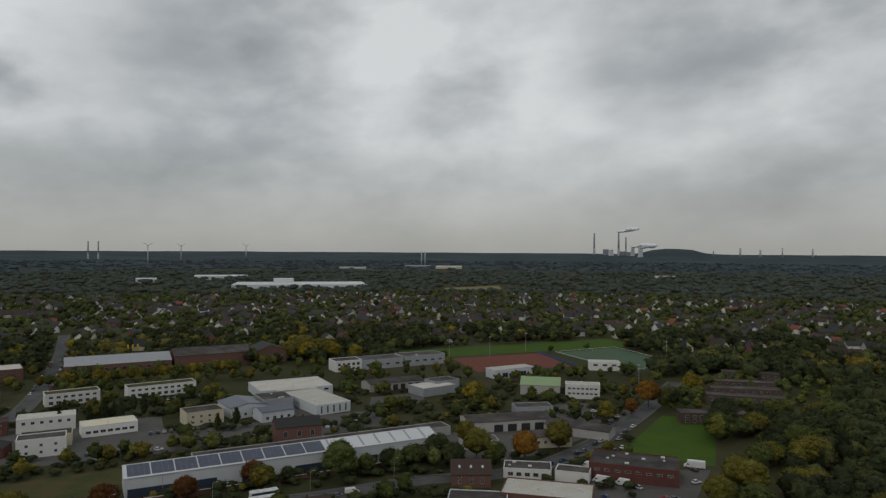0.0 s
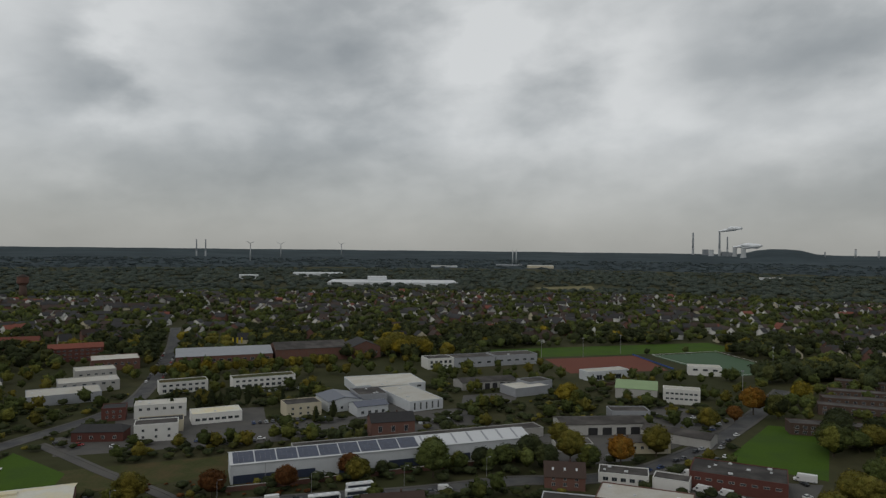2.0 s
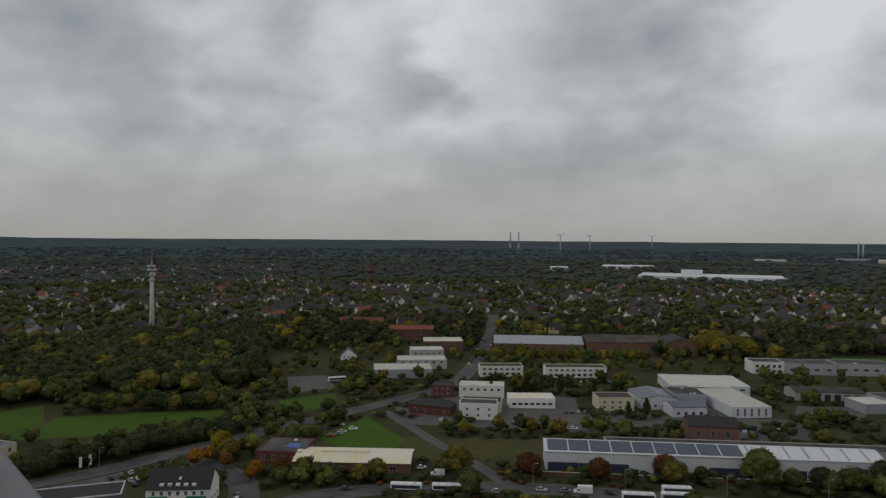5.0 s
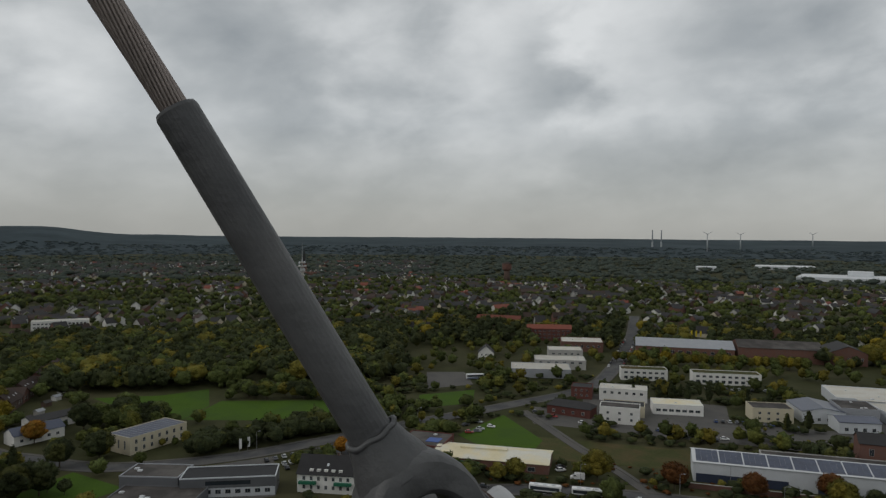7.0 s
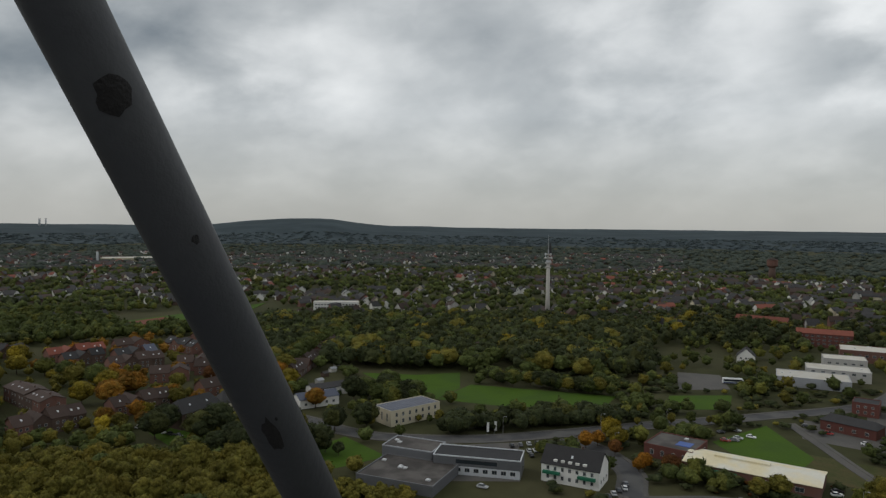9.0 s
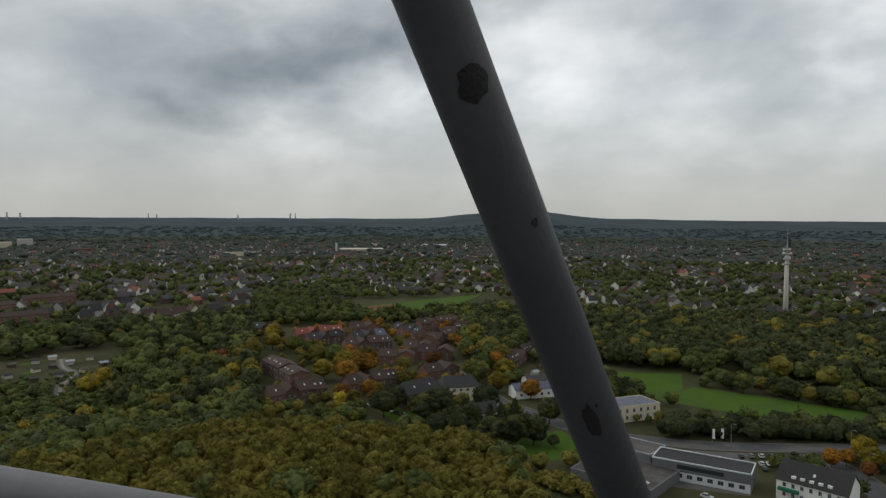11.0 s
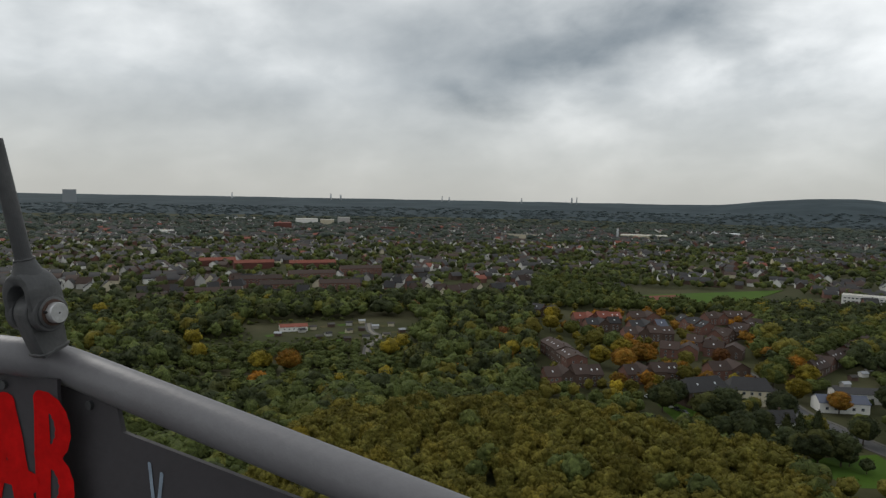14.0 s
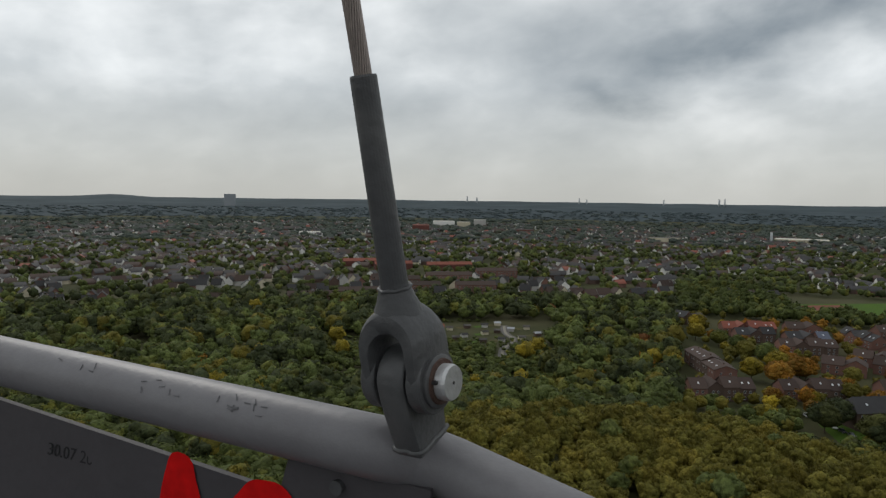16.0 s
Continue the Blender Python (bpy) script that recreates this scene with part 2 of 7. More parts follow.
M_TILE_BROWN = mat("brown_roof_tiles", (0.050, 0.033, 0.027), 0.85, 0, 0.2, 0.4, 4.0, 0, 0.25)
M_TILE_RED = mat("red_roof_tiles", (0.17, 0.052, 0.034), 0.8, 0, 0.2, 0.4, 4.0, 0, 0.2)
M_FELT = mat("roofing_felt", (0.046, 0.041, 0.038), 0.9, 0, 0.3, 0.12, 1.5, 0, 0.25, 0, (0.078, 0.071, 0.065))
M_BLACKFELT_GATEWAY = mat("black_roofing_and_gateway_shade", (0.028, 0.028, 0.03), 0.8, 0, 0.25, 0.2, 1.5, 0)
M_PALEROOF = mat("pale_sheet_roof", (0.50, 0.48, 0.43), 0.6, 0, 0.2, 0.12, 1.2, 0, 0.1, 0, (0.42, 0.39, 0.33))
M_WHITEROOF = mat("white_sheet_roof", (0.56, 0.57, 0.58), 0.5, 0, 0.08, 0.12, 1.2)
M_GREENROOF = mat("green_sheet_roof", (0.24, 0.33, 0.17), 0.65, 0, 0.12, 0.12, 1.2)
M_CREAMROOF = mat("cream_sheet_roof", (0.68, 0.60, 0.40), 0.6, 0, 0.14, 0.12, 1.2, 0, 0, 0, (0.60, 0.58, 0.50))
M_SOLAR = mat("solar_glass", (0.050, 0.060, 0.095), 0.28, 0, 0.1, 0.3, 2.0, 0, 0.15, 0, None, 0.5)
M_GLASS = mat("window_glass", (0.035, 0.042, 0.05), 0.12, 0, 0.2, 0.4, 2.0, 0, 0.3, 0, None, 0.5)
M_FRAME = mat("window_frame_white", (0.42, 0.42, 0.40), 0.5, 0, 0.05)
M_STEEL = mat("galvanised_steel", (0.33, 0.33, 0.34), 0.5, 0.4, 0.1, 1, 8)
M_CONCRETE = mat("concrete", (0.42, 0.40, 0.37), 0.85, 0, 0.14, 0.15, 1.5)
M_NAVY = mat("dark_gate", (0.035, 0.045, 0.075), 0.5, 0, 0.1)
M_RUBBER = mat("rubber", (0.02, 0.02, 0.02), 0.8, 0, 0.1)
M_LINE = mat("white_paint", (0.7, 0.7, 0.68), 0.8, 0, 0.1)
M_BLUE = mat("blue_plastic", (0.04, 0.09, 0.30), 0.5, 0, 0.1)
M_DEEPGREEN = mat("green_canvas", (0.02, 0.13, 0.075), 0.7, 0, 0.1)

# ---- building blocks ----
rng = np.random.default_rng(7)


def part(name, bm, material, parent=None, label="", smooth=False):
    """One mesh object out of a bmesh (or of ready mesh data), under a thing or a part."""
    if isinstance(bm, bpy.types.Mesh):
        me = bm
    else:
        me = bpy.data.meshes.new(name)
        bm.normal_update()
        bm.to_mesh(me)
        bm.free()
        for m in material if isinstance(material, (list, tuple)) else [material]:
            me.materials.append(m)
        if smooth:
            me.polygons.foreach_set("use_smooth", [True] * len(me.polygons))
    ob = new(name, me)
    if parent is not None:
        ob.parent = parent
    if label:
        ob["label"] = label
    return ob


def thing(name, x, y, z, rot, label, category, group="", kind=""):
    ob = new(name)
    ob.empty_display_size = 0.2
    ob.matrix_basis = pose(x, y, z, 0, 0, rot)
    return tagged(ob, label, category, group, kind)


def add_box(bm, x0, y0, z0, x1, y1, z1, mi=0):
    v = [bm.verts.new(p) for p in ((x0, y0, z0), (x1, y0, z0), (x1, y1, z0), (x0, y1, z0), (x0, y0, z1), (x1, y0, z1), (x1, y1, z1), (x0, y1, z1))]
    for q in ((3, 2, 1, 0), (4, 5, 6, 7), (0, 1, 5, 4), (1, 2, 6, 5), (2, 3, 7, 6), (3, 0, 4, 7)):
        f = bm.faces.new([v[i] for i in q])
        f.material_index = mi
    return v


def box(*a):
    bm = bmesh.new()
    add_box(bm, *a)
    return bm


def add_tube(bm, pts, radii, n=12, caps=True):
    """A tube through the points."""
    rings = []
    pts = [Vector(p) for p in pts]
    side = None
    for i, p in enumerate(pts):
        d = (pts[min(i + 1, len(pts) - 1)] - pts[max(i - 1, 0)]).normalized()
        if side is None:
            side = d.orthogonal().normalized()
        side = (side - d * side.dot(d)).normalized()
        up_ = d.cross(side)
        r = radii[i] if isinstance(radii, (list, tuple)) else radii
        rings.append([bm.verts.new(p + (side * math.cos(a) + up_ * math.sin(a)) * r) for a in (2 * math.pi * k / n for k in range(n))])
    for a, b in zip(rings, rings[1:]):
        for k in range(n):
            bm.faces.new((a[k], a[(k + 1) % n], b[(k + 1) % n], b[k]))
    if caps:
        bm.faces.new(rings[0][::-1])
        bm.faces.new(rings[-1])


def quick_mesh(name, verts, faces, materials, mat_idx=None, smooth=False):
    """Mesh data from arrays of triangles or quads."""
    me = bpy.data.meshes.new(name)
    n, k = len(faces), faces.shape[1]
    me.vertices.add(len(verts))
    me.vertices.foreach_set("co", np.ascontiguousarray(verts, dtype=np.float32).ravel())
    me.loops.add(n * k)
    me.loops.foreach_set("vertex_index", np.ascontiguousarray(faces, dtype=np.int32).ravel())
    me.polygons.add(n)
    me.polygons.foreach_set("loop_start", np.arange(0, n * k, k, dtype=np.int32))
    if mat_idx is not None:
        me.polygons.foreach_set("material_index", np.ascontiguousarray(mat_idx, dtype=np.int32))
    if smooth:
        me.polygons.foreach_set("use_smooth", np.ones(n, dtype=bool))
    for m in materials:
        me.materials.append(m)
    me.update(calc_edges=True)
    me.validate()
    return me


# ---- ground with the spoil heap under the viewing platform ----
EYE_H = 96.0


def smooth01(t):
    t = np.clip(t, 0, 1)
    return t * t * (3 - 2 * t)


def ground_z(x, y):
    x, y = np.asarray(x, float), np.asarray(y, float)
    r = np.hypot(x, y)
    az = np.degrees(np.arctan2(-x, y))
    wide = smooth01((az - 68) / 13) * smooth01((128 - az) / 15)
    edge = 62 + 66 * wide + 5 * np.sin(az * 0.21)
    heap = 54.5 * (1 - smooth01((r - edge) / (78 + 12 * np.sin(az * 0.13)))) + np.where(r < 40, 2.0 * (1 - r / 40), 0)
    far = np.clip((r - 2500) / 2350, 0, 1.03)
    rise = 73.5 * far ** 1.15
    # long wooded hill on the western horizon, and a low one behind it
    hill = 40 * np.exp(-((az - 76.8) / 6.0) ** 4) * smooth01((r - 3300) / 1100) + 9 * np.exp(-((az - 67.5) / 2.6) ** 2) * smooth01((r - 3700) / 1000)
    hill += 15 * np.exp(-((az - 75.9) / 3.0) ** 4) * smooth01((r - 3300) / 1100)
    hill += 36 * np.exp(-((az + 18.6) / 2.1) ** 4) * smooth01((r - 3900) / 800) + 16 * np.exp(-((az - 143) / 2.0) ** 2) * smooth01((r - 3900) / 800)
    roll = 1.6 * np.sin(x * 0.011 + 1.3) * np.sin(y * 0.013) * smooth01((r - 650) / 500)
    return heap + rise + hill + roll


rad = np.concatenate([np.linspace(0, 60, 8)[1:], np.linspace(66, 240, 40), np.geomspace(250, 4890, 70)])
ang = np.linspace(0, 2 * np.pi, 361)[:-1]
gx = np.concatenate([[0.0], (rad[:, None] * -np.sin(ang)).ravel()])
gy = np.concatenate([[0.0], (rad[:, None] * np.cos(ang)).ravel()])
gv = np.stack([gx, gy, ground_z(gx, gy)], 1)
na = len(ang)
ii, jj = np.meshgrid(np.arange(len(rad) - 1), np.arange(na), indexing="ij")
a = 1 + ii * na + jj
b = 1 + ii * na + (jj + 1) % na
gf = np.concatenate([np.stack([a, b, b + na, a + na], -1).reshape(-1, 4)])
tri = np.stack([np.zeros(na, int), 1 + (np.arange(na) + 1) % na, 1 + np.arange(na)], 1)
gf = np.concatenate([np.stack([gf[:, 0], gf[:, 2], gf[:, 1]], 1), np.stack([gf[:, 0], gf[:, 3], gf[:, 2]], 1), tri])
# past 2900 m the land takes the colour with haze painted in
ground = new("ground", quick_mesh("ground", gv, gf[:, ::-1], [M_GROUND, M_HAZELAND], (np.hypot(gx, gy)[gf].mean(1) > 2900).astype(int), smooth=True))
tagged(ground, "dark green land with a wooded spoil heap, flat out to a horizon painted hazy", "ground", kind="structure")

KEEP = []          # ground that trees and houses leave free: centre x, y, half sizes, turn


def keep_free(x, y, rot, w, d, margin=3.0):
    c, s = math.cos(radians(rot)), math.sin(radians(rot))
    KEEP.append((x + c * w / 2 - s * d / 2, y + s * w / 2 + c * d / 2, w / 2 + margin, d / 2 + margin, radians(rot)))


def is_free(x, y, grow=0.0):
    x, y = np.asarray(x, float), np.asarray(y, float)
    ok = np.ones(x.shape, bool)
    for cx, cy, hw, hd, a in KEEP:
        u = (x - cx) * math.cos(a) + (y - cy) * math.sin(a)
        v = -(x - cx) * math.sin(a) + (y - cy) * math.cos(a)
        ok &= ~((abs(u) < hw + grow) & (abs(v) < hd + grow))
    return ok


def sheet(name, corners, z, material, label, category, margin=1.0, block=True):
    """A flat piece of ground cover with a little depth."""
    bm = bmesh.new()
    c = [Vector((*p, z)) for p in corners]
    top = [bm.verts.new(p) for p in c]
    bot = [bm.verts.new(p - Vector((0, 0, 0.4))) for p in c]
    f = bm.faces.new(top)
    if f.normal.z < 0 or sum((c[i].x * c[(i + 1) % len(c)].y - c[(i + 1) % len(c)].x * c[i].y) for i in range(len(c))) < 0:
        bmesh.ops.reverse_faces(bm, faces=[f])
    for i in range(len(c)):
        bm.faces.new((top[i], bot[i], bot[(i + 1) % len(c)], top[(i + 1) % len(c)]))
    ob = part(name, bm, material)
    tagged(ob, label, category, kind="structure")
    if block:
        p0, p1 = c[0], c[1]
        a = math.atan2(p1.y - p0.y, p1.x - p0.x)
        us = [(p.x * math.cos(a) + p.y * math.sin(a)) for p in c]
        vs = [(-p.x * math.sin(a) + p.y * math.cos(a)) for p in c]
        um, vm = (min(us) + max(us)) / 2, (min(vs) + max(vs)) / 2
        KEEP.append((um * math.cos(a) - vm * math.sin(a), um * math.sin(a) + vm * math.cos(a), (max(us) - min(us)) / 2 + margin, (max(vs) - min(vs)) / 2 + margin, a))
    return ob


def road(name, pts, width, label, z=0.10, material=None, line=True):
    """A road along a line of points, with a raised kerb on both sides."""
    P = [Vector((*p, 0)) for p in pts]
    fine = []
    for i in range(len(P) - 1):
        p0, p1, p2, p3 = P[max(i - 1, 0)], P[i], P[i + 1], P[min(i + 2, len(P) - 1)]
        for k in range(8):
            t = k / 8
            fine.append(0.5 * ((2 * p1) + (p2 - p0) * t + (2 * p0 - 5 * p1 + 4 * p2 - p3) * t * t + (3 * p1 - p0 - 3 * p2 + p3) * t ** 3))
    fine.append(P[-1])
    bm = bmesh.new()
    kb = bmesh.new()
    prev = None
    for i, p in enumerate(fine):
        d = (fine[min(i + 1, len(fine) - 1)] - fine[max(i - 1, 0)]).normalized()
        n = Vector((-d.y, d.x, 0))
        row = [bm.verts.new(p + n * s * width / 2 + Vector((0, 0, z))) for s in (1, -1)]
        krow = [[kb.verts.new(p + n * s * (width / 2 + o) + Vector((0, 0, z + h))) for o, h in ((0.0, -0.3), (0.0, 0.13), (1.8, 0.13), (1.8, -0.3))] for s in (1, -1)]
        if prev:
            bm.faces.new((prev[0][0], prev[0][1], row[1], row[0]))
            for s in (0, 1):
                for q in range(3):
                    f = (prev[1][s][q], prev[1][s][q + 1], krow[s][q + 1], krow[s][q])
                    kb.faces.new(f if s else f[::-1])
            a = math.atan2(d.y, d.x)
            m = (fine[i - 1] + p) / 2
            KEEP.append((m.x, m.y, (p - fine[i - 1]).length / 2 + 2, width / 2 + 3.2, a))
        prev = (row, krow)
    ob = tagged(part(name, bm, material or M_ASPHALT), label, "road", kind="structure")
    part("pavement", kb, M_YARD, ob, "grey paved footway with a kerb")
    return ob


# ---- viewing platform: ring rail, cables, strut ----
M_RAIL = mat("rail_paint", (0.138, 0.134, 0.141), 0.46, 0.0, 0.14, 6.0, 60.0, 0.05, 0, 0, (0.116, 0.112, 0.118), 0.45)
M_STRUT = mat("strut_paint", (0.044, 0.046, 0.051), 0.55, 0.0, 0.12, 3.0, 50.0, 0.06, 0, 0, (0.050, 0.052, 0.056), 0.35)
M_SLEEVE = mat("sleeve_paint", (0.055, 0.056, 0.058), 0.5, 0.0, 0.2, 8.0, 70.0, 0.1, 0, 0, (0.08, 0.08, 0.08), 0.4)
M_PANEL = mat("panel_steel", (0.050, 0.046, 0.050), 0.6, 0.0, 0.15, 5.0, 40.0, 0.05)
M_ROPE = mat("steel_rope", (0.26, 0.22, 0.20), 0.5, 0.5, 0.3, 20.0, 120.0, 0)
M_BOLT = mat("bright_bolt", (0.45, 0.45, 0.45), 0.4, 0.6, 0.12, 20, 90, 0.1)
M_CHIP = mat("bare_dark_metal", (0.014, 0.013, 0.013), 0.7, 0, 0.3, 30, 120, 0.2)
M_SPRAY = mat("red_spray_paint", (0.48, 0.005, 0.005), 0.85, 0, 0.35, 16, 60, 0, 0, 0, None, 0.1)
M_RUST_STEEL = mat("rust_stained_steel", (0.075, 0.045, 0.035), 0.7, 0.2, 0.4, 30, 120, 0.2)
M_MARKER = mat("black_marker", (0.012, 0.012, 0.013), 0.7)
M_PALE = mat("pale_spray_paint", (0.22, 0.27, 0.33), 0.7, 0, 0.3, 20, 80)
M_DECK = mat("deck_grating", (0.14, 0.14, 0.15), 0.6, 0.3, 0.2, 3, 30, 0.2)

J0 = Vector((-7.782, -1.441, 95.525))       # rail corner below the lighter cable
L_DIR = Vector((0.0575, -0.9974, 0.0427))
JR = Vector((-7.849, -1.454, 95.500))
R_DIR = Vector((0.1801, 0.9739, -0.1381)).normalized()
KNEE = JR + R_DIR * 2.75                      # bend of the rail beside the strut
J1 = Vector((-5.610, 1.570, 95.585))          # rail corner below the nearer cable
RAIL_R = 0.049
J9 = J0 + L_DIR * 3.7
J2 = Vector((-2.75, 1.02, 95.28))
J3 = Vector((1.30, 0.72, 95.34))
J4 = Vector((3.40, -1.50, 95.34))
rail = thing("handrail", J0.x, J0.y, J0.z, 0, "thick grey painted tubular steel handrail of the viewing platform", "handrail")


def rel(p):
    return Vector(p) - J0


MID = (J0 + JR) / 2
joined = ([J9, J9.lerp(J0, 0.5), J0 + L_DIR * 0.30, J0 + L_DIR * 0.12, J0 + L_DIR * 0.05, MID], [MID, JR + R_DIR * 0.06, JR + R_DIR * 0.14, JR + R_DIR * 0.35, JR.lerp(KNEE, 0.5), KNEE + R_DIR * 0.01])
for pts in joined + ([KNEE, KNEE.lerp(J1, 0.5), J1], [J1, J1.lerp(J2, 0.5), J2], [J2, J2.lerp(J3, 0.5), J3], [J3, J3.lerp(J4, 0.5), J4]):
    bm = bmesh.new()
    add_tube(bm, [rel(q) for q in pts], RAIL_R, 32, False)
    part("tube", bm, M_RAIL, rail, smooth=True)
for p in (MID, KNEE, J1, J2, J3):
    bm = bmesh.new()
    bmesh.ops.create_uvsphere(bm, u_segments=24, v_segments=14, radius=RAIL_R * 0.998, matrix=Matrix.Translation(rel(p)))
    part("corner_weld", bm, M_RAIL, rail, smooth=True)

# deck under the camera and the sheet parapet below the rail
ring = [J9, J0, KNEE, J1, J2, J3, J4]
deck = thing("platform_deck", 0, 0, 0, 0, "dark steel deck of the viewing platform", "platform", kind="structure")
bm = bmesh.new()
outer = [p + Vector((0, 0, -1.12)) for p in ring] + [Vector((1.6, -6.4, 94.3)), Vector((-3.5, -8.2, 94.4))]
t_ = [bm.verts.new(p) for p in outer]
b_ = [bm.verts.new(p + Vector((0, 0, -0.12))) for p in outer]
bm.faces.new(t_[::-1])
bm.faces.new(b_)
for i in range(len(outer)):
    bm.faces.new((t_[i], t_[(i + 1) % len(outer)], b_[(i + 1) % len(outer)], b_[i]))
part("deck_plate", bm, M_DECK, deck)


def parapet(p, q, tab=True):
    """A sheet panel below the rail from p to q: tight under the corner p, then a gap that closes again."""
    d = (q - p).normalized()
    n = Vector((-d.y, d.x, 0)).normalized() * 0.006
    length = (q - p).length
    stops = [-0.04, 0.0, 0.215, 0.235] + [0.3 + (length - 0.3) * k / 20 for k in range(21)]
    bm = bmesh.new()
    rows = []
    for u in stops:
        drop = 0.045 if u < 0.22 else max(0.052, 0.112 - 0.052 * (u - 0.235) / 1.2)
        if u > length - 0.2:
            drop = 0.045
        c = p + d * u
        rows.append([bm.verts.new(c + n * s + Vector((0, 0, z))) for s, z in ((1, -drop), (1, -1.10), (-1, -1.10), (-1, -drop))])
    for a_, b2 in zip(rows, rows[1:]):
        for k in range(4):
            bm.faces.new((a_[k], a_[(k + 1) % 4], b2[(k + 1) % 4], b2[k]))
    bm.faces.new(rows[0][::-1])
    bm.faces.new(rows[-1])
    bmesh.ops.recalc_face_normals(bm, faces=bm.faces[:])
    th = thing("parapet_panel", 0, 0, 0, 0, "dark grey steel sheet parapet below the handrail", "parapet", "parapet panels")
    part("sheet", bm, M_PANEL, th)
    for u in (0.12, length - 0.12):
        c = p + d * u
        bm = bmesh.new()
        add_tube(bm, [c + Vector((0, 0, -0.075)) - n * 2.6, c + Vector((0, 0, -0.075)) + n * 2.6], 0.012, 10)
        part("rivet", bm, M_SLEEVE, th)
    return th


parapet(J0, J9)
parapet(JR, KNEE)
parapet(J1, KNEE)
parapet(J1, J2)
parapet(J3, J2)


def weld_ring(bm, at, way, radius, thick):
    """A slightly uneven bead of weld round a tube."""
    side = way.orthogonal().normalized()
    other = way.cross(side)
    pts = []
    for k in range(37):
        a = 2 * math.pi * k / 36
        pts.append(at + (side * math.cos(a) + other * math.sin(a)) * (radius + 0.0007 * math.sin(5 * a)) + way * 0.0008 * math.sin(7 * a))
    add_tube(bm, pts, thick, 8, False)


def cable(base, top_sleeve, way, rope_way, length, facing, label, reach=9.0):
    """A stay cable: fork socket with bolt on the rail, tapered sleeve, twisted wire rope."""
    th = thing("stay_cable", base.x, base.y, base.z, 0, label, "cable", "stay cables")
    way = way.normalized()
    rope_way = rope_way.normalized()
    top = top_sleeve - base
    neck = top - way * length
    bm = bmesh.new()
    add_tube(bm, [neck - way * 0.02, neck, neck + way * 0.01, top - way * 0.003, top], [0.0215, 0.0205, 0.0195, 0.0180, 0.0170], 28)
    part("sleeve", bm, M_SLEEVE, th, smooth=False)
    # wire rope: strands twisted round a core
    rp = bmesh.new()
    side = rope_way.orthogonal().normalized()
    other = rope_way.cross(side)
    for s in range(22):
        pts = []
        for k in range(150):
            u = (k / 149) ** 2 * reach
            a = 2 * math.pi * s / 22 + u * 11
            pts.append(top - rope_way * 0.01 + rope_way * u + (side * math.cos(a) + other * math.sin(a)) * 0.0104)
        add_tube(rp, pts, 0.0015, 5, False)
    add_tube(rp, [top - rope_way * 0.01, top + rope_way * reach], 0.0101, 14)
    part("wire_rope", rp, M_ROPE, th, smooth=True)
    # fork socket: collar, U-shaped fork, eye plate between its cheeks, bolt across
    f = facing.normalized()
    f = (f - way * f.dot(way)).normalized()
    w = way.cross(f).normalized()
    bolt_at = neck - way * 0.130
    fork = bmesh.new()
    line = [(-0.0385, -0.130 + 0.009 * k) for k in range(6)]
    line += [(-0.0385 * math.cos(math.pi * k / 14), -0.080 + 0.0385 * math.sin(math.pi * k / 14)) for k in range(1, 14)]
    line += [(0.0385, -0.085 - 0.009 * k) for k in range(6)]
    rows = []
    for i, (y, z) in enumerate(line):
        a_, b2 = line[max(i - 1, 0)], line[min(i + 1, len(line) - 1)]
        ty, tz = b2[0] - a_[0], b2[1] - a_[1]
        q = math.hypot(ty, tz)
        ny, nz = -tz / q, ty / q
        arch = max(0.0, min(1.0, (z + 0.078) / 0.0385))
        half = 0.046 - 0.011 * arch
        thick = 0.0120 + 0.0085 * arch
        ring_ = []
        for k in range(16):
            a = 2 * math.pi * k / 16
            ca, sa = math.cos(a), math.sin(a)
            x = half * math.copysign(abs(ca) ** 0.55, ca)
            o = thick * math.copysign(abs(sa) ** 0.55, sa) + 0.002 * arch
            ring_.append(fork.verts.new(neck + w * x + f * (y + ny * o) + way * (z + nz * o)))
        rows.append(ring_)
    for a_, b2 in zip(rows, rows[1:]):
        for k in range(16):
            fork.faces.new((a_[k], b2[k], b2[(k + 1) % 16], a_[(k + 1) % 16]))
    fork.faces.new(rows[0])
    fork.faces.new(rows[-1][::-1])
    for s in (-1, 1):
        c = bolt_at + f * s * 0.0385
        add_tube(fork, [c - f * s * 0.0112, c - f * s * 0.009, c + f * s * 0.009, c + f * s * 0.0118], [0.045, 0.0475, 0.0475, 0.045], 36)
        add_tube(fork, [c + f * s * 0.0116, c + f * s * 0.0165, c + f * s * 0.018], [0.038, 0.038, 0.036], 32)
    add_tube(fork, [neck - way * 0.046, neck - way * 0.036, neck - way * 0.024, neck - way * 0.012, neck + way * 0.004], [0.030, 0.0360, 0.0330, 0.0275, 0.0228], 28)
    bmesh.ops.recalc_face_normals(fork, faces=fork.faces[:])
    fo = part("fork_socket", fork, M_SLEEVE, th, "dark grey cast fork socket", smooth=True)
    fo.data.set_sharp_from_angle(angle=radians(38))
    bead = bmesh.new()
    weld_ring(bead, neck + way * 0.004, way, 0.0225, 0.0026)
    part("weld_bead", bead, M_SLEEVE, th, smooth=True)
    pin = bmesh.new()
    add_tube(pin, [bolt_at - f * 0.066, bolt_at - f * 0.062, bolt_at + f * 0.072, bolt_at + f * 0.0765], [0.025, 0.0255, 0.0255, 0.0237], 28)
    part("bolt", pin, M_BOLT, th, "bright steel bolt with a centre mark")
    dot = bmesh.new()
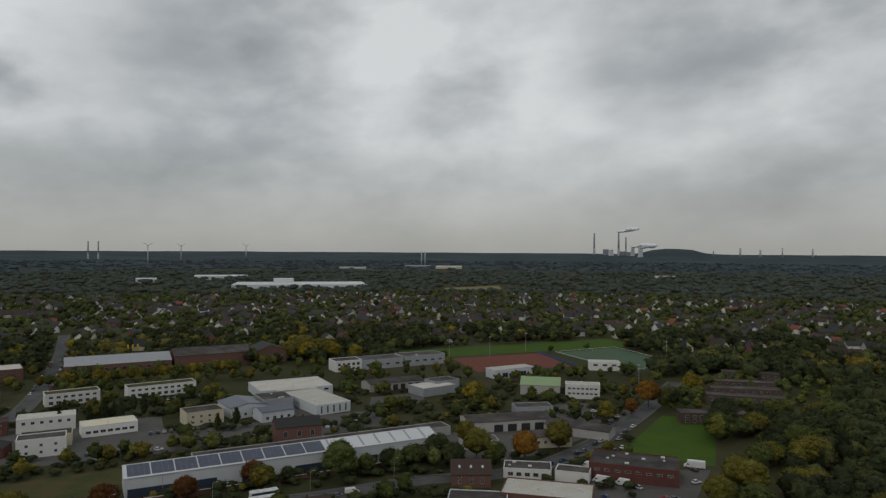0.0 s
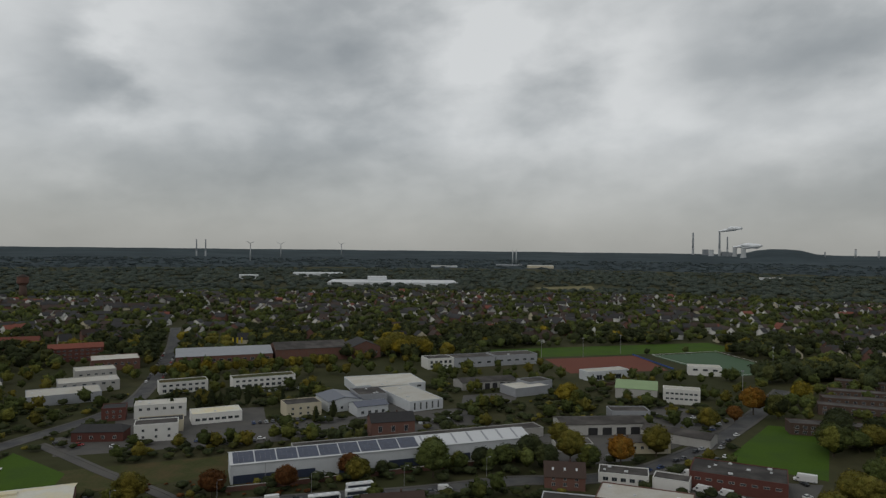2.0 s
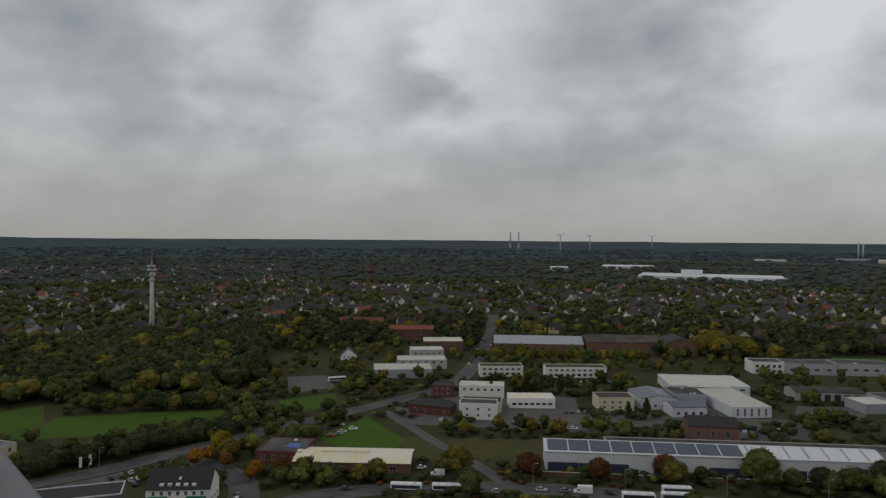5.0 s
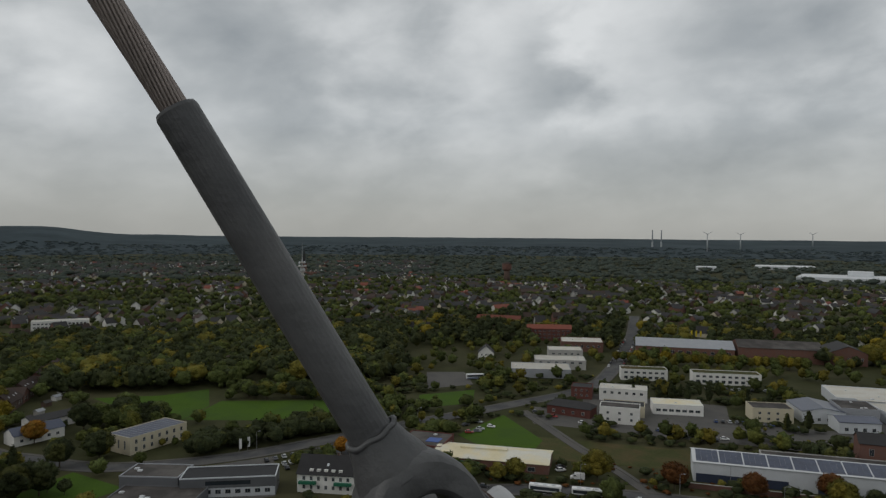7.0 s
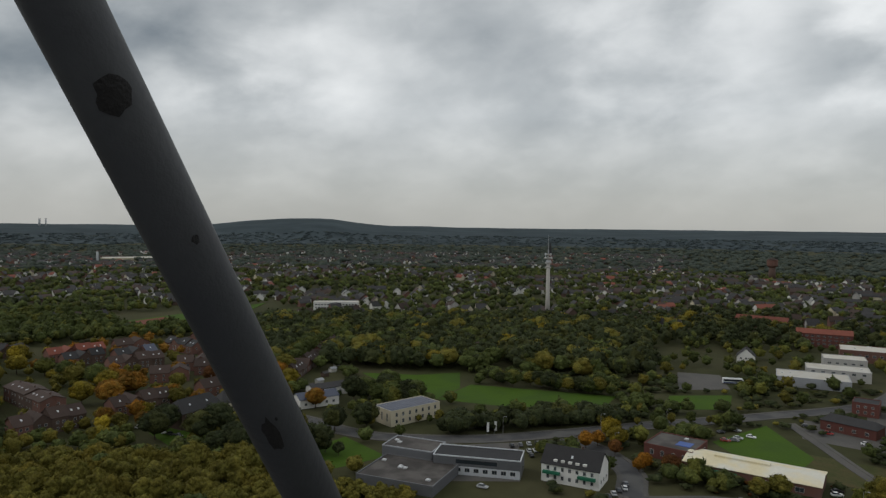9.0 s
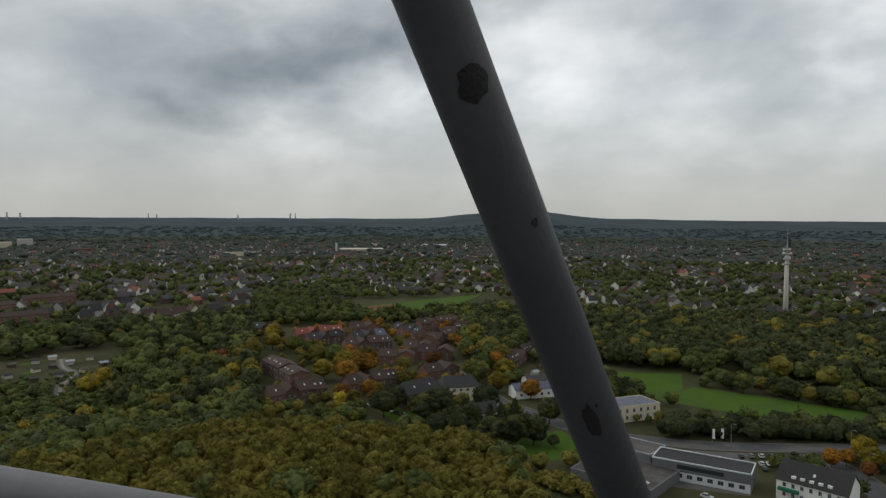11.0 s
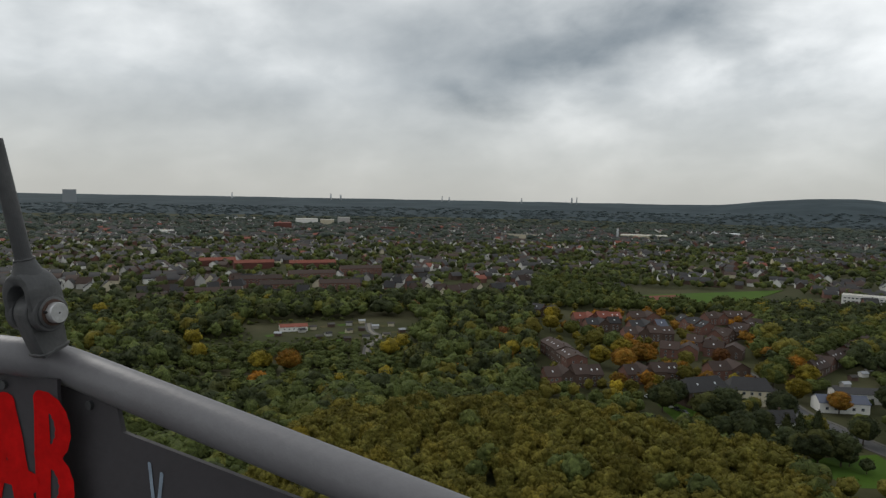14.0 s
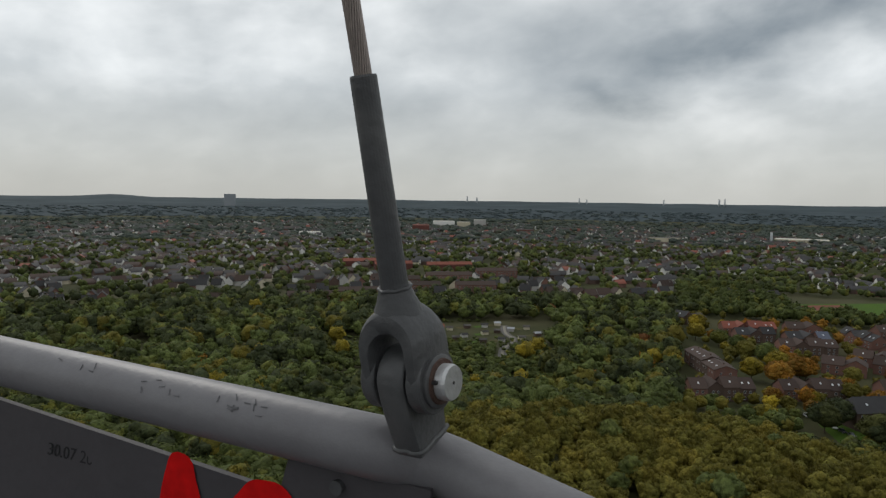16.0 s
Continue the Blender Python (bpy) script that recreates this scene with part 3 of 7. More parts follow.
    add_tube(dot, [bolt_at + f * 0.076, bolt_at + f * 0.0772], 0.0022, 10)
    part("centre_mark", dot, M_CHIP, th)
    washer = bmesh.new()
    add_tube(washer, [bolt_at + f * 0.0562, bolt_at + f * 0.060], [0.0325, 0.0315], 28)
    part("washer", washer, M_RUST_STEEL, th, "rust-stained washer")
    clip = bmesh.new()
    add_tube(clip, [bolt_at + f * 0.064 + w * 0.014 - way * 0.01, bolt_at + f * 0.064 - w * 0.030 + way * 0.012], 0.0032, 8)
    part("split_pin", clip, M_CHIP, th)
    # eye plate: thick slab with a rounded head, welded to the rail
    eye = bmesh.new()
    down = (-bolt_at).normalized()
    down = (down - f * down.dot(f)).normalized()
    across = f.cross(down).normalized()
    reach_ = (-bolt_at).dot(down) - RAIL_R * 0.55
    edge = [(0.0470 * math.cos(math.pi * k / 18), -0.0470 * math.sin(math.pi * k / 18)) for k in range(19)]
    edge += [(-0.0455, reach_ * 0.35), (-0.041, reach_ * 0.7), (-0.036, reach_), (0.036, reach_), (0.041, reach_ * 0.7), (0.0455, reach_ * 0.35)]
    slabs = []
    for y, q in ((-0.0225, 0.93), (-0.0205, 0.98), (-0.018, 1.0), (0.018, 1.0), (0.0205, 0.98), (0.0225, 0.93)):
        slabs.append([eye.verts.new(bolt_at + across * (e0 * q) + down * (e1 * (q if e1 < 0 else 1)) + f * y) for e0, e1 in edge])
    for a_, b2 in zip(slabs, slabs[1:]):
        for k in range(len(edge)):
            eye.faces.new((a_[k], a_[(k + 1) % len(edge)], b2[(k + 1) % len(edge)], b2[k]))
    eye.faces.new(slabs[0][::-1])
    eye.faces.new(slabs[-1])
    bmesh.ops.recalc_face_normals(eye, faces=eye.faces[:])
    ep = part("eye_plate", eye, M_SLEEVE, th, "grey eye plate welded to the handrail", smooth=True)
    ep.data.set_sharp_from_angle(angle=radians(30))
    bead = bmesh.new()
    foot = bolt_at + down * (reach_ - 0.008)
    loop = [foot + across * x + f * y for x, y in ((-0.037, -0.023), (0.037, -0.023), (0.037, 0.023), (-0.037, 0.023), (-0.037, -0.023))]
    pts = [a_.lerp(b2, k / 6) + down * 0.0016 * math.sin(k * 2.1 + a_.x * 90) for a_, b2 in zip(loop, loop[1:]) for k in range(6)]
    add_tube(bead, pts + [pts[0]], 0.0042, 8)
    part("weld_bead", bead, M_SLEEVE, th, smooth=True)
    return th


C2_WAY = Vector((0.1923, -0.0592, 0.9795))
cable(J0, Vector((-7.660, -1.444, 96.070)), C2_WAY, Vector((0.1683, -0.0907, 0.9815)), 0.292, Vector((0.08, 0.99, 0.0)),
      "stay cable with a grey socket and bright bolt on the handrail")
C1_WAY = Vector((-0.3091, -0.4029, 0.8615))
cable(J1, Vector((-5.682, 1.349, 96.195)), C1_WAY, Vector((-0.1704, -0.5102, 0.843)), 0.318, Vector((0.40, 0.92, 0.0)),
      "slanting stay cable with a dark grey socket fixed to the handrail")

# slanting strut outside the rail, paint chipped off in patches
S_AT, S_WAY, S_R = Vector((-6.908, 1.132, 96.002)), Vector((0.3081, -0.4216, 0.8528)).normalized(), 0.0561
strut = thing("slanting_strut", S_AT.x, S_AT.y, S_AT.z, 0, "dark grey tubular steel strut with chipped paint patches", "strut")
bm = bmesh.new()
add_tube(bm, [S_WAY * -4.0, S_WAY * 0, S_WAY * 6.0], S_R, 40)
part("tube", bm, M_STRUT, strut, smooth=True)


def on_strut(z_mid, width, height, turn, seed, name="paint_chip", grow=0.0012):
    """A ragged patch that hugs the strut."""
    side = S_WAY.orthogonal().normalized()
    other = S_WAY.cross(side)
    r_ = random.Random(seed)
    bm = bmesh.new()
    n = 14
    rims = []
    wobs = [0.8 + 0.35 * r_.random() for k in range(n)]
    for frac in (0.08, 0.3, 0.53, 0.77, 1.0):
        rim = []
        for k in range(n):
            a = 2 * math.pi * k / n
            u = turn + math.cos(a) * width / 2 / S_R * wobs[k] * frac
            v = z_mid + math.sin(a) * height / 2 * wobs[k] * frac * (1.1 if abs(math.sin(a)) > 0.6 else 1)
            rim.append(bm.verts.new(S_WAY * v + (side * math.cos(u) + other * math.sin(u)) * (S_R + grow)))
        rims.append(rim)
    bm.faces.new(rims[0])
    for r0, r1 in zip(rims, rims[1:]):
        for k in range(n):
            bm.faces.new((r0[k], r1[k], r1[(k + 1) % n], r0[(k + 1) % n]))
    return part(name, bm, M_CHIP, strut, "bare dark metal where paint is missing")


def strut_turn(p):
    """The turn round the strut that faces the point p."""
    d = Vector(p) - S_AT
    d = d - S_WAY * d.dot(S_WAY)
    side = S_WAY.orthogonal().normalized()
    return math.atan2(d.dot(S_WAY.cross(side)), d.dot(side))


FACE = strut_turn((-5.57, 1.03, 96.0))
RIGHT = strut_turn((-5.57 + 0.05, 1.03 + 0.12, 96.0)) - FACE
SIGN = 1 if RIGHT > 0 else -1
on_strut(0.0, 0.014, 0.016, FACE + SIGN * 0.35, 1)
on_strut(0.258, 0.056, 0.052, FACE + SIGN * 0.12, 5)
on_strut(-0.437, 0.030, 0.082, FACE - SIGN * 0.24, 9)
on_strut(-0.405, 0.006, 0.008, FACE + SIGN * 0.10, 3)

# ---- trees ----


def ico(sub):
    bm = bmesh.new()
    bmesh.ops.create_icosphere(bm, subdivisions=sub, radius=1.0)
    bm.verts.ensure_lookup_table()
    v = np.array([p.co[:] for p in bm.verts])
    f = np.array([[q.index for q in p.verts] for p in bm.faces])
    bm.free()
    return v, f


ICO1, ICO2 = ico(1), ico(2)


def crown_arrays(seed, lumps, leaves, body, clump, leaf=0.06, cone=False):
    """A crown about 1 high and 0.8 wide, from 0.2 to 1: one domed body, clumps bulging out of it, loose leaf sprays round them."""
    r_ = np.random.default_rng(seed)
    V, F, n = [], [], 0
    bv, bf = body
    tv, tf = clump
    ph = r_.uniform(0, 6.28, 4)
    wave = 1 + 0.10 * np.sin(bv[:, 0] * 4 + ph[0]) + 0.10 * np.sin(bv[:, 1] * 4.5 + ph[1]) + 0.08 * np.sin(bv[:, 2] * 5 + ph[2]) + r_.uniform(-0.07, 0.07, len(bv))
    if cone:
        size = np.stack([0.27 * (0.62 - 0.5 * bv[:, 2])] * 2 + [np.full(len(bv), 0.40)], 1)
    else:
        size = np.array([0.335, 0.335, 0.36])
    V.append(bv * wave[:, None] * size + np.array([0, 0, 0.56]))
    F.append(bf)
    n = len(bv)
    cs, rs = [np.array([0, 0, 0.56])], [0.33]
    for k in range(lumps):
        h = 1 - 1.55 * (k + r_.uniform(0, 1)) / lumps
        a = k * 2.4 + r_.uniform(-0.6, 0.6)
        side = math.sqrt(max(0.0, 1 - h * h))
        wide = 0.29 * (0.62 - 0.5 * h) if cone else 0.29
        c = np.array([math.cos(a) * side * wide, math.sin(a) * side * wide, 0.56 + 0.30 * h])
        q = r_.uniform(0.09, 0.16) * (1.25 if lumps < 6 else 1.0) * (0.6 if cone else 1)
        V.append(tv * (1 + r_.uniform(-0.16, 0.16, (len(tv), 1))) * q * np.array([1, 1, 0.85]) + c)
        F.append(tf + n)
        n += len(tv)
        cs.append(c)
        rs.append(q)
    if leaves:
        cs, rs = np.array(cs), np.array(rs)
        pick = r_.integers(0, len(cs), leaves)
        d = r_.normal(size=(leaves, 3))
        d[:, 2] = np.abs(d[:, 2]) * 0.9 - 0.25
        d /= np.linalg.norm(d, axis=1)[:, None]
        c = cs[pick] + d * (rs[pick] * r_.uniform(0.95, 1.22, leaves))[:, None]
        # each spray lies roughly along the crown's skin
        side1 = np.cross(d, r_.normal(size=(leaves, 3)))
        side1 /= np.linalg.norm(side1, axis=1)[:, None] + 1e-6
        side2 = np.cross(d, side1)
        t1 = (side1 + d * r_.uniform(-0.7, 0.7, (leaves, 1))) * leaf * r_.uniform(0.6, 1.4, (leaves, 1))
        t2 = (side2 + d * r_.uniform(-0.5, 0.9, (leaves, 1))) * leaf * r_.uniform(0.6, 1.4, (leaves, 1))
        L = np.stack([c - t1 * 0.8, c + t1 * 0.8, c + t2 * 1.3], 1).reshape(-1, 3)
        V.append(L)
        F.append(np.arange(leaves * 3).reshape(-1, 3) + n)
    return np.concatenate(V), np.concatenate(F)


def trunk_arrays(seed):
    bm = bmesh.new()
    r_ = random.Random(seed)
    add_tube(bm, [(0, 0, -0.03), (0.005, 0, 0.14), (0.0, 0.01, 0.35), (0.01, 0, 0.62)], [0.026, 0.019, 0.014, 0.006], 7)
    for k in range(4):
        a = k * 1.6 + r_.random()
        z = 0.22 + 0.07 * k
        add_tube(bm, [(0, 0, z), (math.cos(a) * 0.10, math.sin(a) * 0.10, z + 0.10), (math.cos(a) * 0.2, math.sin(a) * 0.2, z + 0.24)], [0.010, 0.007, 0.003], 5)
    me = bpy.data.meshes.new("trunk")
    bm.to_mesh(me)
    bm.free()
    me.materials.append(M_BARK)
    return me


TRUNKS = [trunk_arrays(k) for k in range(3)]
NEAR = [crown_arrays(20 + k, 26, 1300, ICO2, ICO1, 0.030) for k in range(5)]
CONE = [crown_arrays(40 + k, 16, 420, ICO2, ICO1, 0.034, True) for k in range(2)]
HEAP = [crown_arrays(50 + k, 5, 210, ICO1, ICO1, 0.042) for k in range(7)]
MIDT = [crown_arrays(60 + k, 8, 110, ICO2, ICO1, 0.056) for k in range(7)]
MID2 = [crown_arrays(70 + k, 6, 44, ICO1, ICO1, 0.07) for k in range(7)]
FART = [crown_arrays(80 + k, 2, 10, ICO1, ICO1, 0.08) for k in range(7)]
TINY = [crown_arrays(90 + k, 0, 6, ICO1, ICO1, 0.10) for k in range(5)]
crown_cache = {}


def tree(x, y, h, material=None, width=1.0, shape="round", kind="tree", label=None, group="trees of the town"):
    """A broadleaf or conical tree of its own."""
    material = material or M_GREEN
    k = int(rng.integers(0, 5)) if shape == "round" else int(rng.integers(0, 2))
    key = (shape, k, material.name)
    if key not in crown_cache:
        v, f = (NEAR if shape == "round" else CONE)[k]
        crown_cache[key] = quick_mesh("crown", v, f, [material], None, True)
    z = float(ground_z(x, y))
    names = {M_GREEN: "green", M_DARK: "dark green", M_OLIVE: "olive green", M_YELLOW: "yellow", M_ORANGE: "orange autumn", M_RUST: "rust-brown autumn"}
    th = thing(kind, x, y, z, float(rng.uniform(0, 360)), label or f"{names[material]} {'broadleaf tree with a full crown' if shape == 'round' else 'narrow conical tree'}", "tree", group)
    th.scale = (h * width, h * width, h)
    part("trunk", TRUNKS[k % 3], None, th)
    part("crown", crown_cache[key], None, th)
    return th


def forest(name, x, y, h, templates, material, label, width=1.0, with_trunk=False):
    """Many trees as one piece of woodland."""
    x, y, h = np.asarray(x, float), np.asarray(y, float), np.asarray(h, float)
    z = ground_z(x, y)
    V, F, n = [], [], 0
    which = rng.integers(0, len(templates), len(x))
    for k, (tv, tf) in enumerate(templates):
        sel = np.nonzero(which == k)[0]
        if not len(sel):
            continue
        a = rng.uniform(0, 2 * np.pi, len(sel))
        c, s = np.cos(a)[:, None], np.sin(a)[:, None]
        wx = (tv[None, :, 0] * c - tv[None, :, 1] * s) * (h[sel] * width)[:, None] + x[sel][:, None]
        wy = (tv[None, :, 0] * s + tv[None, :, 1] * c) * (h[sel] * width)[:, None] + y[sel][:, None]
        wz = (tv[None, :, 2] - 0.06) * h[sel][:, None] + z[sel][:, None]
        V.append(np.stack([wx, wy, wz], -1).reshape(-1, 3))
        F.append((tf[None] + (np.arange(len(sel)) * len(tv))[:, None, None]).reshape(-1, 3) + n)
        n += len(sel) * len(tv)
    ob = new(name, quick_mesh(name, np.concatenate(V), np.concatenate(F), [material], None, True))
    return tagged(ob, label, "woodland", kind="stuff")


def polar(n, a0, a1, r0, r1):
    az = np.radians(rng.uniform(a0, a1, n))
    r = np.sqrt(rng.uniform(r0 ** 2, r1 ** 2, n))
    return -np.sin(az) * r, np.cos(az) * r


def patchy(x, y, scale, seed):
    """Smooth random field between -1 and 1."""
    r_ = np.random.default_rng(seed)
    out = 0
    for k in range(6):
        a, ph = r_.uniform(0, 2 * np.pi), r_.uniform(0, 2 * np.pi)
        fq = 2 * np.pi / scale * r_.uniform(0.6, 1.6)
        out = out + np.sin((x * np.cos(a) + y * np.sin(a)) * fq + ph)
    return out / 3


# ---- buildings ----
pane_cache = {}


def window_part(parent, x, z, w, h, face_y, sign, axis="x", frame=None):
    """A window set in a wall: frame with a pane in it, sill below."""
    key = (round(w, 2), round(h, 2), axis, sign)
    if key not in pane_cache:
        t = 0.09
        bm = bmesh.new()
        for q in ((-w / 2, -h / 2, w / 2, -h / 2 + t), (-w / 2, h / 2 - t, w / 2, h / 2), (-w / 2, -h / 2 + t, -w / 2 + t, h / 2 - t), (w / 2 - t, -h / 2 + t, w / 2, h / 2 - t), (-t / 3, -h / 2 + t, t / 3, h / 2 - t)):
            if axis == "x":
                add_box(bm, q[0], -0.05, q[1], q[2], 0.05, q[3])
            else:
                add_box(bm, -0.05, q[0], q[1], 0.05, q[2], q[3])
        fm = bpy.data.meshes.new("window")
        bm.to_mesh(fm)
        bm.free()
        fm.materials.append(M_FRAME)
        bm = box(-w / 2 + 0.02, -0.02, -h / 2 + 0.02, w / 2 - 0.02, 0.02, h / 2 - 0.02) if axis == "x" else box(-0.02, -w / 2 + 0.02, -h / 2 + 0.02, 0.02, w / 2 - 0.02, h / 2 - 0.02)
        pm = bpy.data.meshes.new("pane")
        bm.to_mesh(pm)
        bm.free()
        pm.materials.append(M_GLASS)
        pane_cache[key] = (fm, pm)
    fm, pm = pane_cache[key]
    win = new("window", fm)
    win.parent = parent
    win.location = (x, face_y, z) if axis == "x" else (face_y, x, z)
    pn = new("pane", pm)
    pn.parent = win
    return win


def windows_row(parent, w, count, z, ww, wh, face, depth, inset=1.2, skip=()):
    """count windows along one side: front, left, right."""
    length = w if face == "front" else depth
    for k in range(count):
        if k in skip:
            continue
        u = inset + (length - 2 * inset) * (k + 0.5) / count
        if face == "front":
            window_part(parent, u, z, ww, wh, -0.02, -1)
        elif face == "left":
            window_part(parent, u, z, ww, wh, -0.02, -1, "y")
        else:
            window_part(parent, u, z, ww, wh, w + 0.02, 1, "y")


def flat_house(name, label, x, y, rot, w, d, h, wall, roof, rows=(), category="building", parapet_h=0.45, z=0.0, group="", keep=True, gear=0, rim=None):
    """A block with a flat roof behind a low parapet. rows: (side, count, sill height, width, height)."""
    th = thing(name, x, y, z, rot, label, category, group)
    bm = bmesh.new()
    t = 0.3
    add_box(bm, 0, 0, -0.3, w, d, h)
    part("wall", bm, wall, th)
    bm = bmesh.new()
    for q in ((-0.05, -0.05, w + 0.05, t), (-0.05, d - t, w + 0.05, d + 0.05), (-0.05, t, t, d - t), (w - t, t, w + 0.05, d - t)):
        add_box(bm, q[0], q[1], h + 0.002, q[2], q[3], h + parapet_h)
    part("parapet", bm, rim or wall, th)
    part("roof", box(t, t, h + 0.003, w - t, d - t, h + 0.12), roof, th)
    for k in range(gear):
        gx_, gy_ = 1.5 + (w - 4) * rng.random(), 1.5 + (d - 4) * rng.random()
        bm = bmesh.new()
        gw = rng.uniform(0.9, 1.8)
        add_box(bm, gx_, gy_, h + 0.12, gx_ + gw, gy_ + gw * 0.8, h + 0.5)
        add_box(bm, gx_ + 0.1, gy_ + 0.1, h + 0.5, gx_ + gw - 0.1, gy_ + gw * 0.8 - 0.1, h + 0.62)
        part("rooflight", bm, M_WHITEROOF, th)
    for side, count, zc, ww, wh in rows:
        windows_row(th, w, count, zc, ww, wh, side, d)
    if keep:
        keep_free(x, y, rot, w, d)
    return th


def gable_house(name, label, x, y, rot, w, d, h, rise, wall, roof, rows=(), along="x", category="house", z=0.0, over=0.4, chimney=True, group="", keep=True, skylights=0, hip=0.0):
    """A house with a pitched roof; along: the way the ridge runs."""
    th = thing(name, x, y, z, rot, label, category, group)
    bm = bmesh.new()
    if along == "x":
        prof = [(0, 0, h), (0, d, h), (0, d / 2, h + rise * (1 - 0.99 * (hip > 0)))]
        prof2 = [(w, a[1], a[2]) for a in prof]
    else:
        prof = [(0, 0, h), (w, 0, h), (w / 2, 0, h + rise * (1 - 0.99 * (hip > 0)))]
        prof2 = [(a[0], d, a[2]) for a in prof]
    v = [bm.verts.new(p) for p in ((0, 0, -0.3), (w, 0, -0.3), (w, d, -0.3), (0, d, -0.3), (0, 0, h), (w, 0, h), (w, d, h), (0, d, h))]
    for q in ((0, 1, 5, 4), (1, 2, 6, 5), (2, 3, 7, 6), (3, 0, 4, 7)):
        bm.faces.new([v[i] for i in q])
    for pr in (prof, prof2):
        a_, b2, c_ = [bm.verts.new(p) for p in pr]
        bm.faces.new((a_, b2, c_))
    part("wall", bm, wall, th)
    rf = bmesh.new()
    o, tk = over, 0.18
    if along == "x":
        k = rise / (d / 2)
        A = [(-o, -o, h - o * k), (w + o, -o, h - o * k), (w + o - hip, d / 2, h + rise), (-o + hip, d / 2, h + rise), (-o, d + o, h - o * k), (w + o, d + o, h - o * k)]
    else:
        k = rise / (w / 2)
        A = [(-o, d + o, h - o * k), (-o, -o, h - o * k), (w / 2, -o + hip, h + rise), (w / 2, d + o - hip, h + rise), (w + o, d + o, h - o * k), (w + o, -o, h - o * k)]
    top = [rf.verts.new((p[0], p[1], p[2] + tk)) for p in A]
    bot = [rf.verts.new((p[0], p[1], p[2] + 0.004)) for p in A]
    for vs, fl in ((top, False), (bot, True)):
        fs = [(0, 1, 2, 3), (3, 2, 5, 4), (1, 5, 2), (4, 0, 3)] if hip else [(0, 1, 2, 3), (3, 2, 5, 4)]
        for q in fs:
            q = [vs[i] for i in q]
            rf.faces.new(q[::-1] if fl else q)
    loop = (0, 1, 5, 4) if hip else (0, 1, 2, 5, 4, 3)
    for i in range(len(loop)):
        a_, b2 = loop[i], loop[(i + 1) % len(loop)]
        rf.faces.new((top[a_], bot[a_], bot[b2], top[b2]))
    bmesh.ops.recalc_face_normals(rf, faces=rf.faces[:])
    ro = part("roof", rf, roof, th)
    if chimney:
        cx_, cy_ = (w * 0.62, d / 2 - 0.3) if along == "x" else (w / 2 - 0.3, d * 0.6)
        bm = bmesh.new()
        add_box(bm, cx_, cy_, h + rise - 0.6, cx_ + 0.7, cy_ + 0.6, h + rise + 0.9)
        add_box(bm, cx_ - 0.06, cy_ - 0.06, h + rise + 0.902, cx_ + 0.76, cy_ + 0.66, h + rise + 1.02)
        part("chimney", bm, M_BRICK_BROWN, ro)
    for k2 in range(skylights):
        u = w * (k2 + 0.7) / (skylights + 0.4)
        bm = bmesh.new()
        if along == "x":
            sl = math.atan2(rise, d / 2)
            m = Matrix.Translation((u, d * 0.24, h + rise * 0.48 + tk + 0.03)) @ Matrix.Rotation(sl, 4, "X")
            vs = add_box(bm, -0.4, -0.6, -0.05, 0.4, 0.6, 0.06)
            bmesh.ops.transform(bm, matrix=m, verts=bm.verts[:])
        else:
            add_box(bm, w * 0.25, d * 0.4, h + rise * 0.5 + tk, w * 0.25 + 0.8, d * 0.4 + 0.9, h + rise * 0.5 + tk + 0.1)
        part("skylight", bm, M_WHITE, ro)
    for side, count, zc, ww, wh in rows:
        windows_row(th, w, count, zc, ww, wh, side, d)
    if keep:
        keep_free(x, y, rot, w, d)
    return th


# ---- fields, roads and yards ----
sheet("playing_field", [(85, 326), (128, 398), (157, 391), (122, 305)], 0.06, M_LAWN, "bright green mown playing field", "field")
sheet("cinder_pitch", [(9, 603), (93, 640), (106, 566), (28, 537)], 0.06, M_RED_COURT, "reddish cinder sports pitch", "sports pitch")
sheet("turf_pitch", [(106, 642), (170, 676), (202, 578), (147, 544)], 0.07, M_TURF, "green artificial turf football pitch", "sports pitch")
sheet("grass_strip", [(-60, 640), (180, 745), (200, 690), (-30, 600)], 0.04, M_LAWN, "green grass behind the sports pitches", "grass", block=True)
sheet("meadow", [(-424, 141), (-404, 172), (-400, 200), (-362, 181), (-345, 158), (-372, 146)], 0.05, M_LAWN, "green horse meadow between hedges", "grass", 0.0)
sheet("meadow", [(-367.5, 191), (-310, 254), (-294, 232), (-315, 186), (-344, 158)], 0.054, M_LAWN, "green strip of meadow between hedges", "grass", 0.0)
KEEP.append((-328, 210, 42, 9, radians(52)))
sheet("meadow", [(-300, 283), (-286, 317), (-264, 291), (-278, 261)], 0.05, M_LAWN, "green meadow beside the bus yard", "grass")
sheet("bus_yard", [(-346, 334), (-328, 353), (-297, 328), (-308, 298)], 0.06, M_YARD, "grey paved bus yard", "yard")
sheet("lawn", [(-228, 240), (-236, 284), (-194, 262), (-180, 226)], 0.05, M_LAWN, "green lawn with parked cars", "grass")
sheet("lawn", [(-340, 12), (-347, 20), (-331, 31), (-318, 19)], 0.05, M_LAWN, "small green lawn by the flats", "grass")
sheet("lawn", [(-300, 92), (-268, 100), (-262, 72), (-285, 62)], 0.05, M_LAWN, "green lawn beside the office", "grass")
sheet("sports_ground", [(-655, 10), (-720, -9), (-835, 158), (-690, 90)], 0.08, M_LAWN, "far green sports ground", "field")
sheet("running_track", [(-668, 22), (-720, 6), (-745, 40), (-690, 60)], 0.12, M_RED_COURT, "red far running track", "field", block=False)
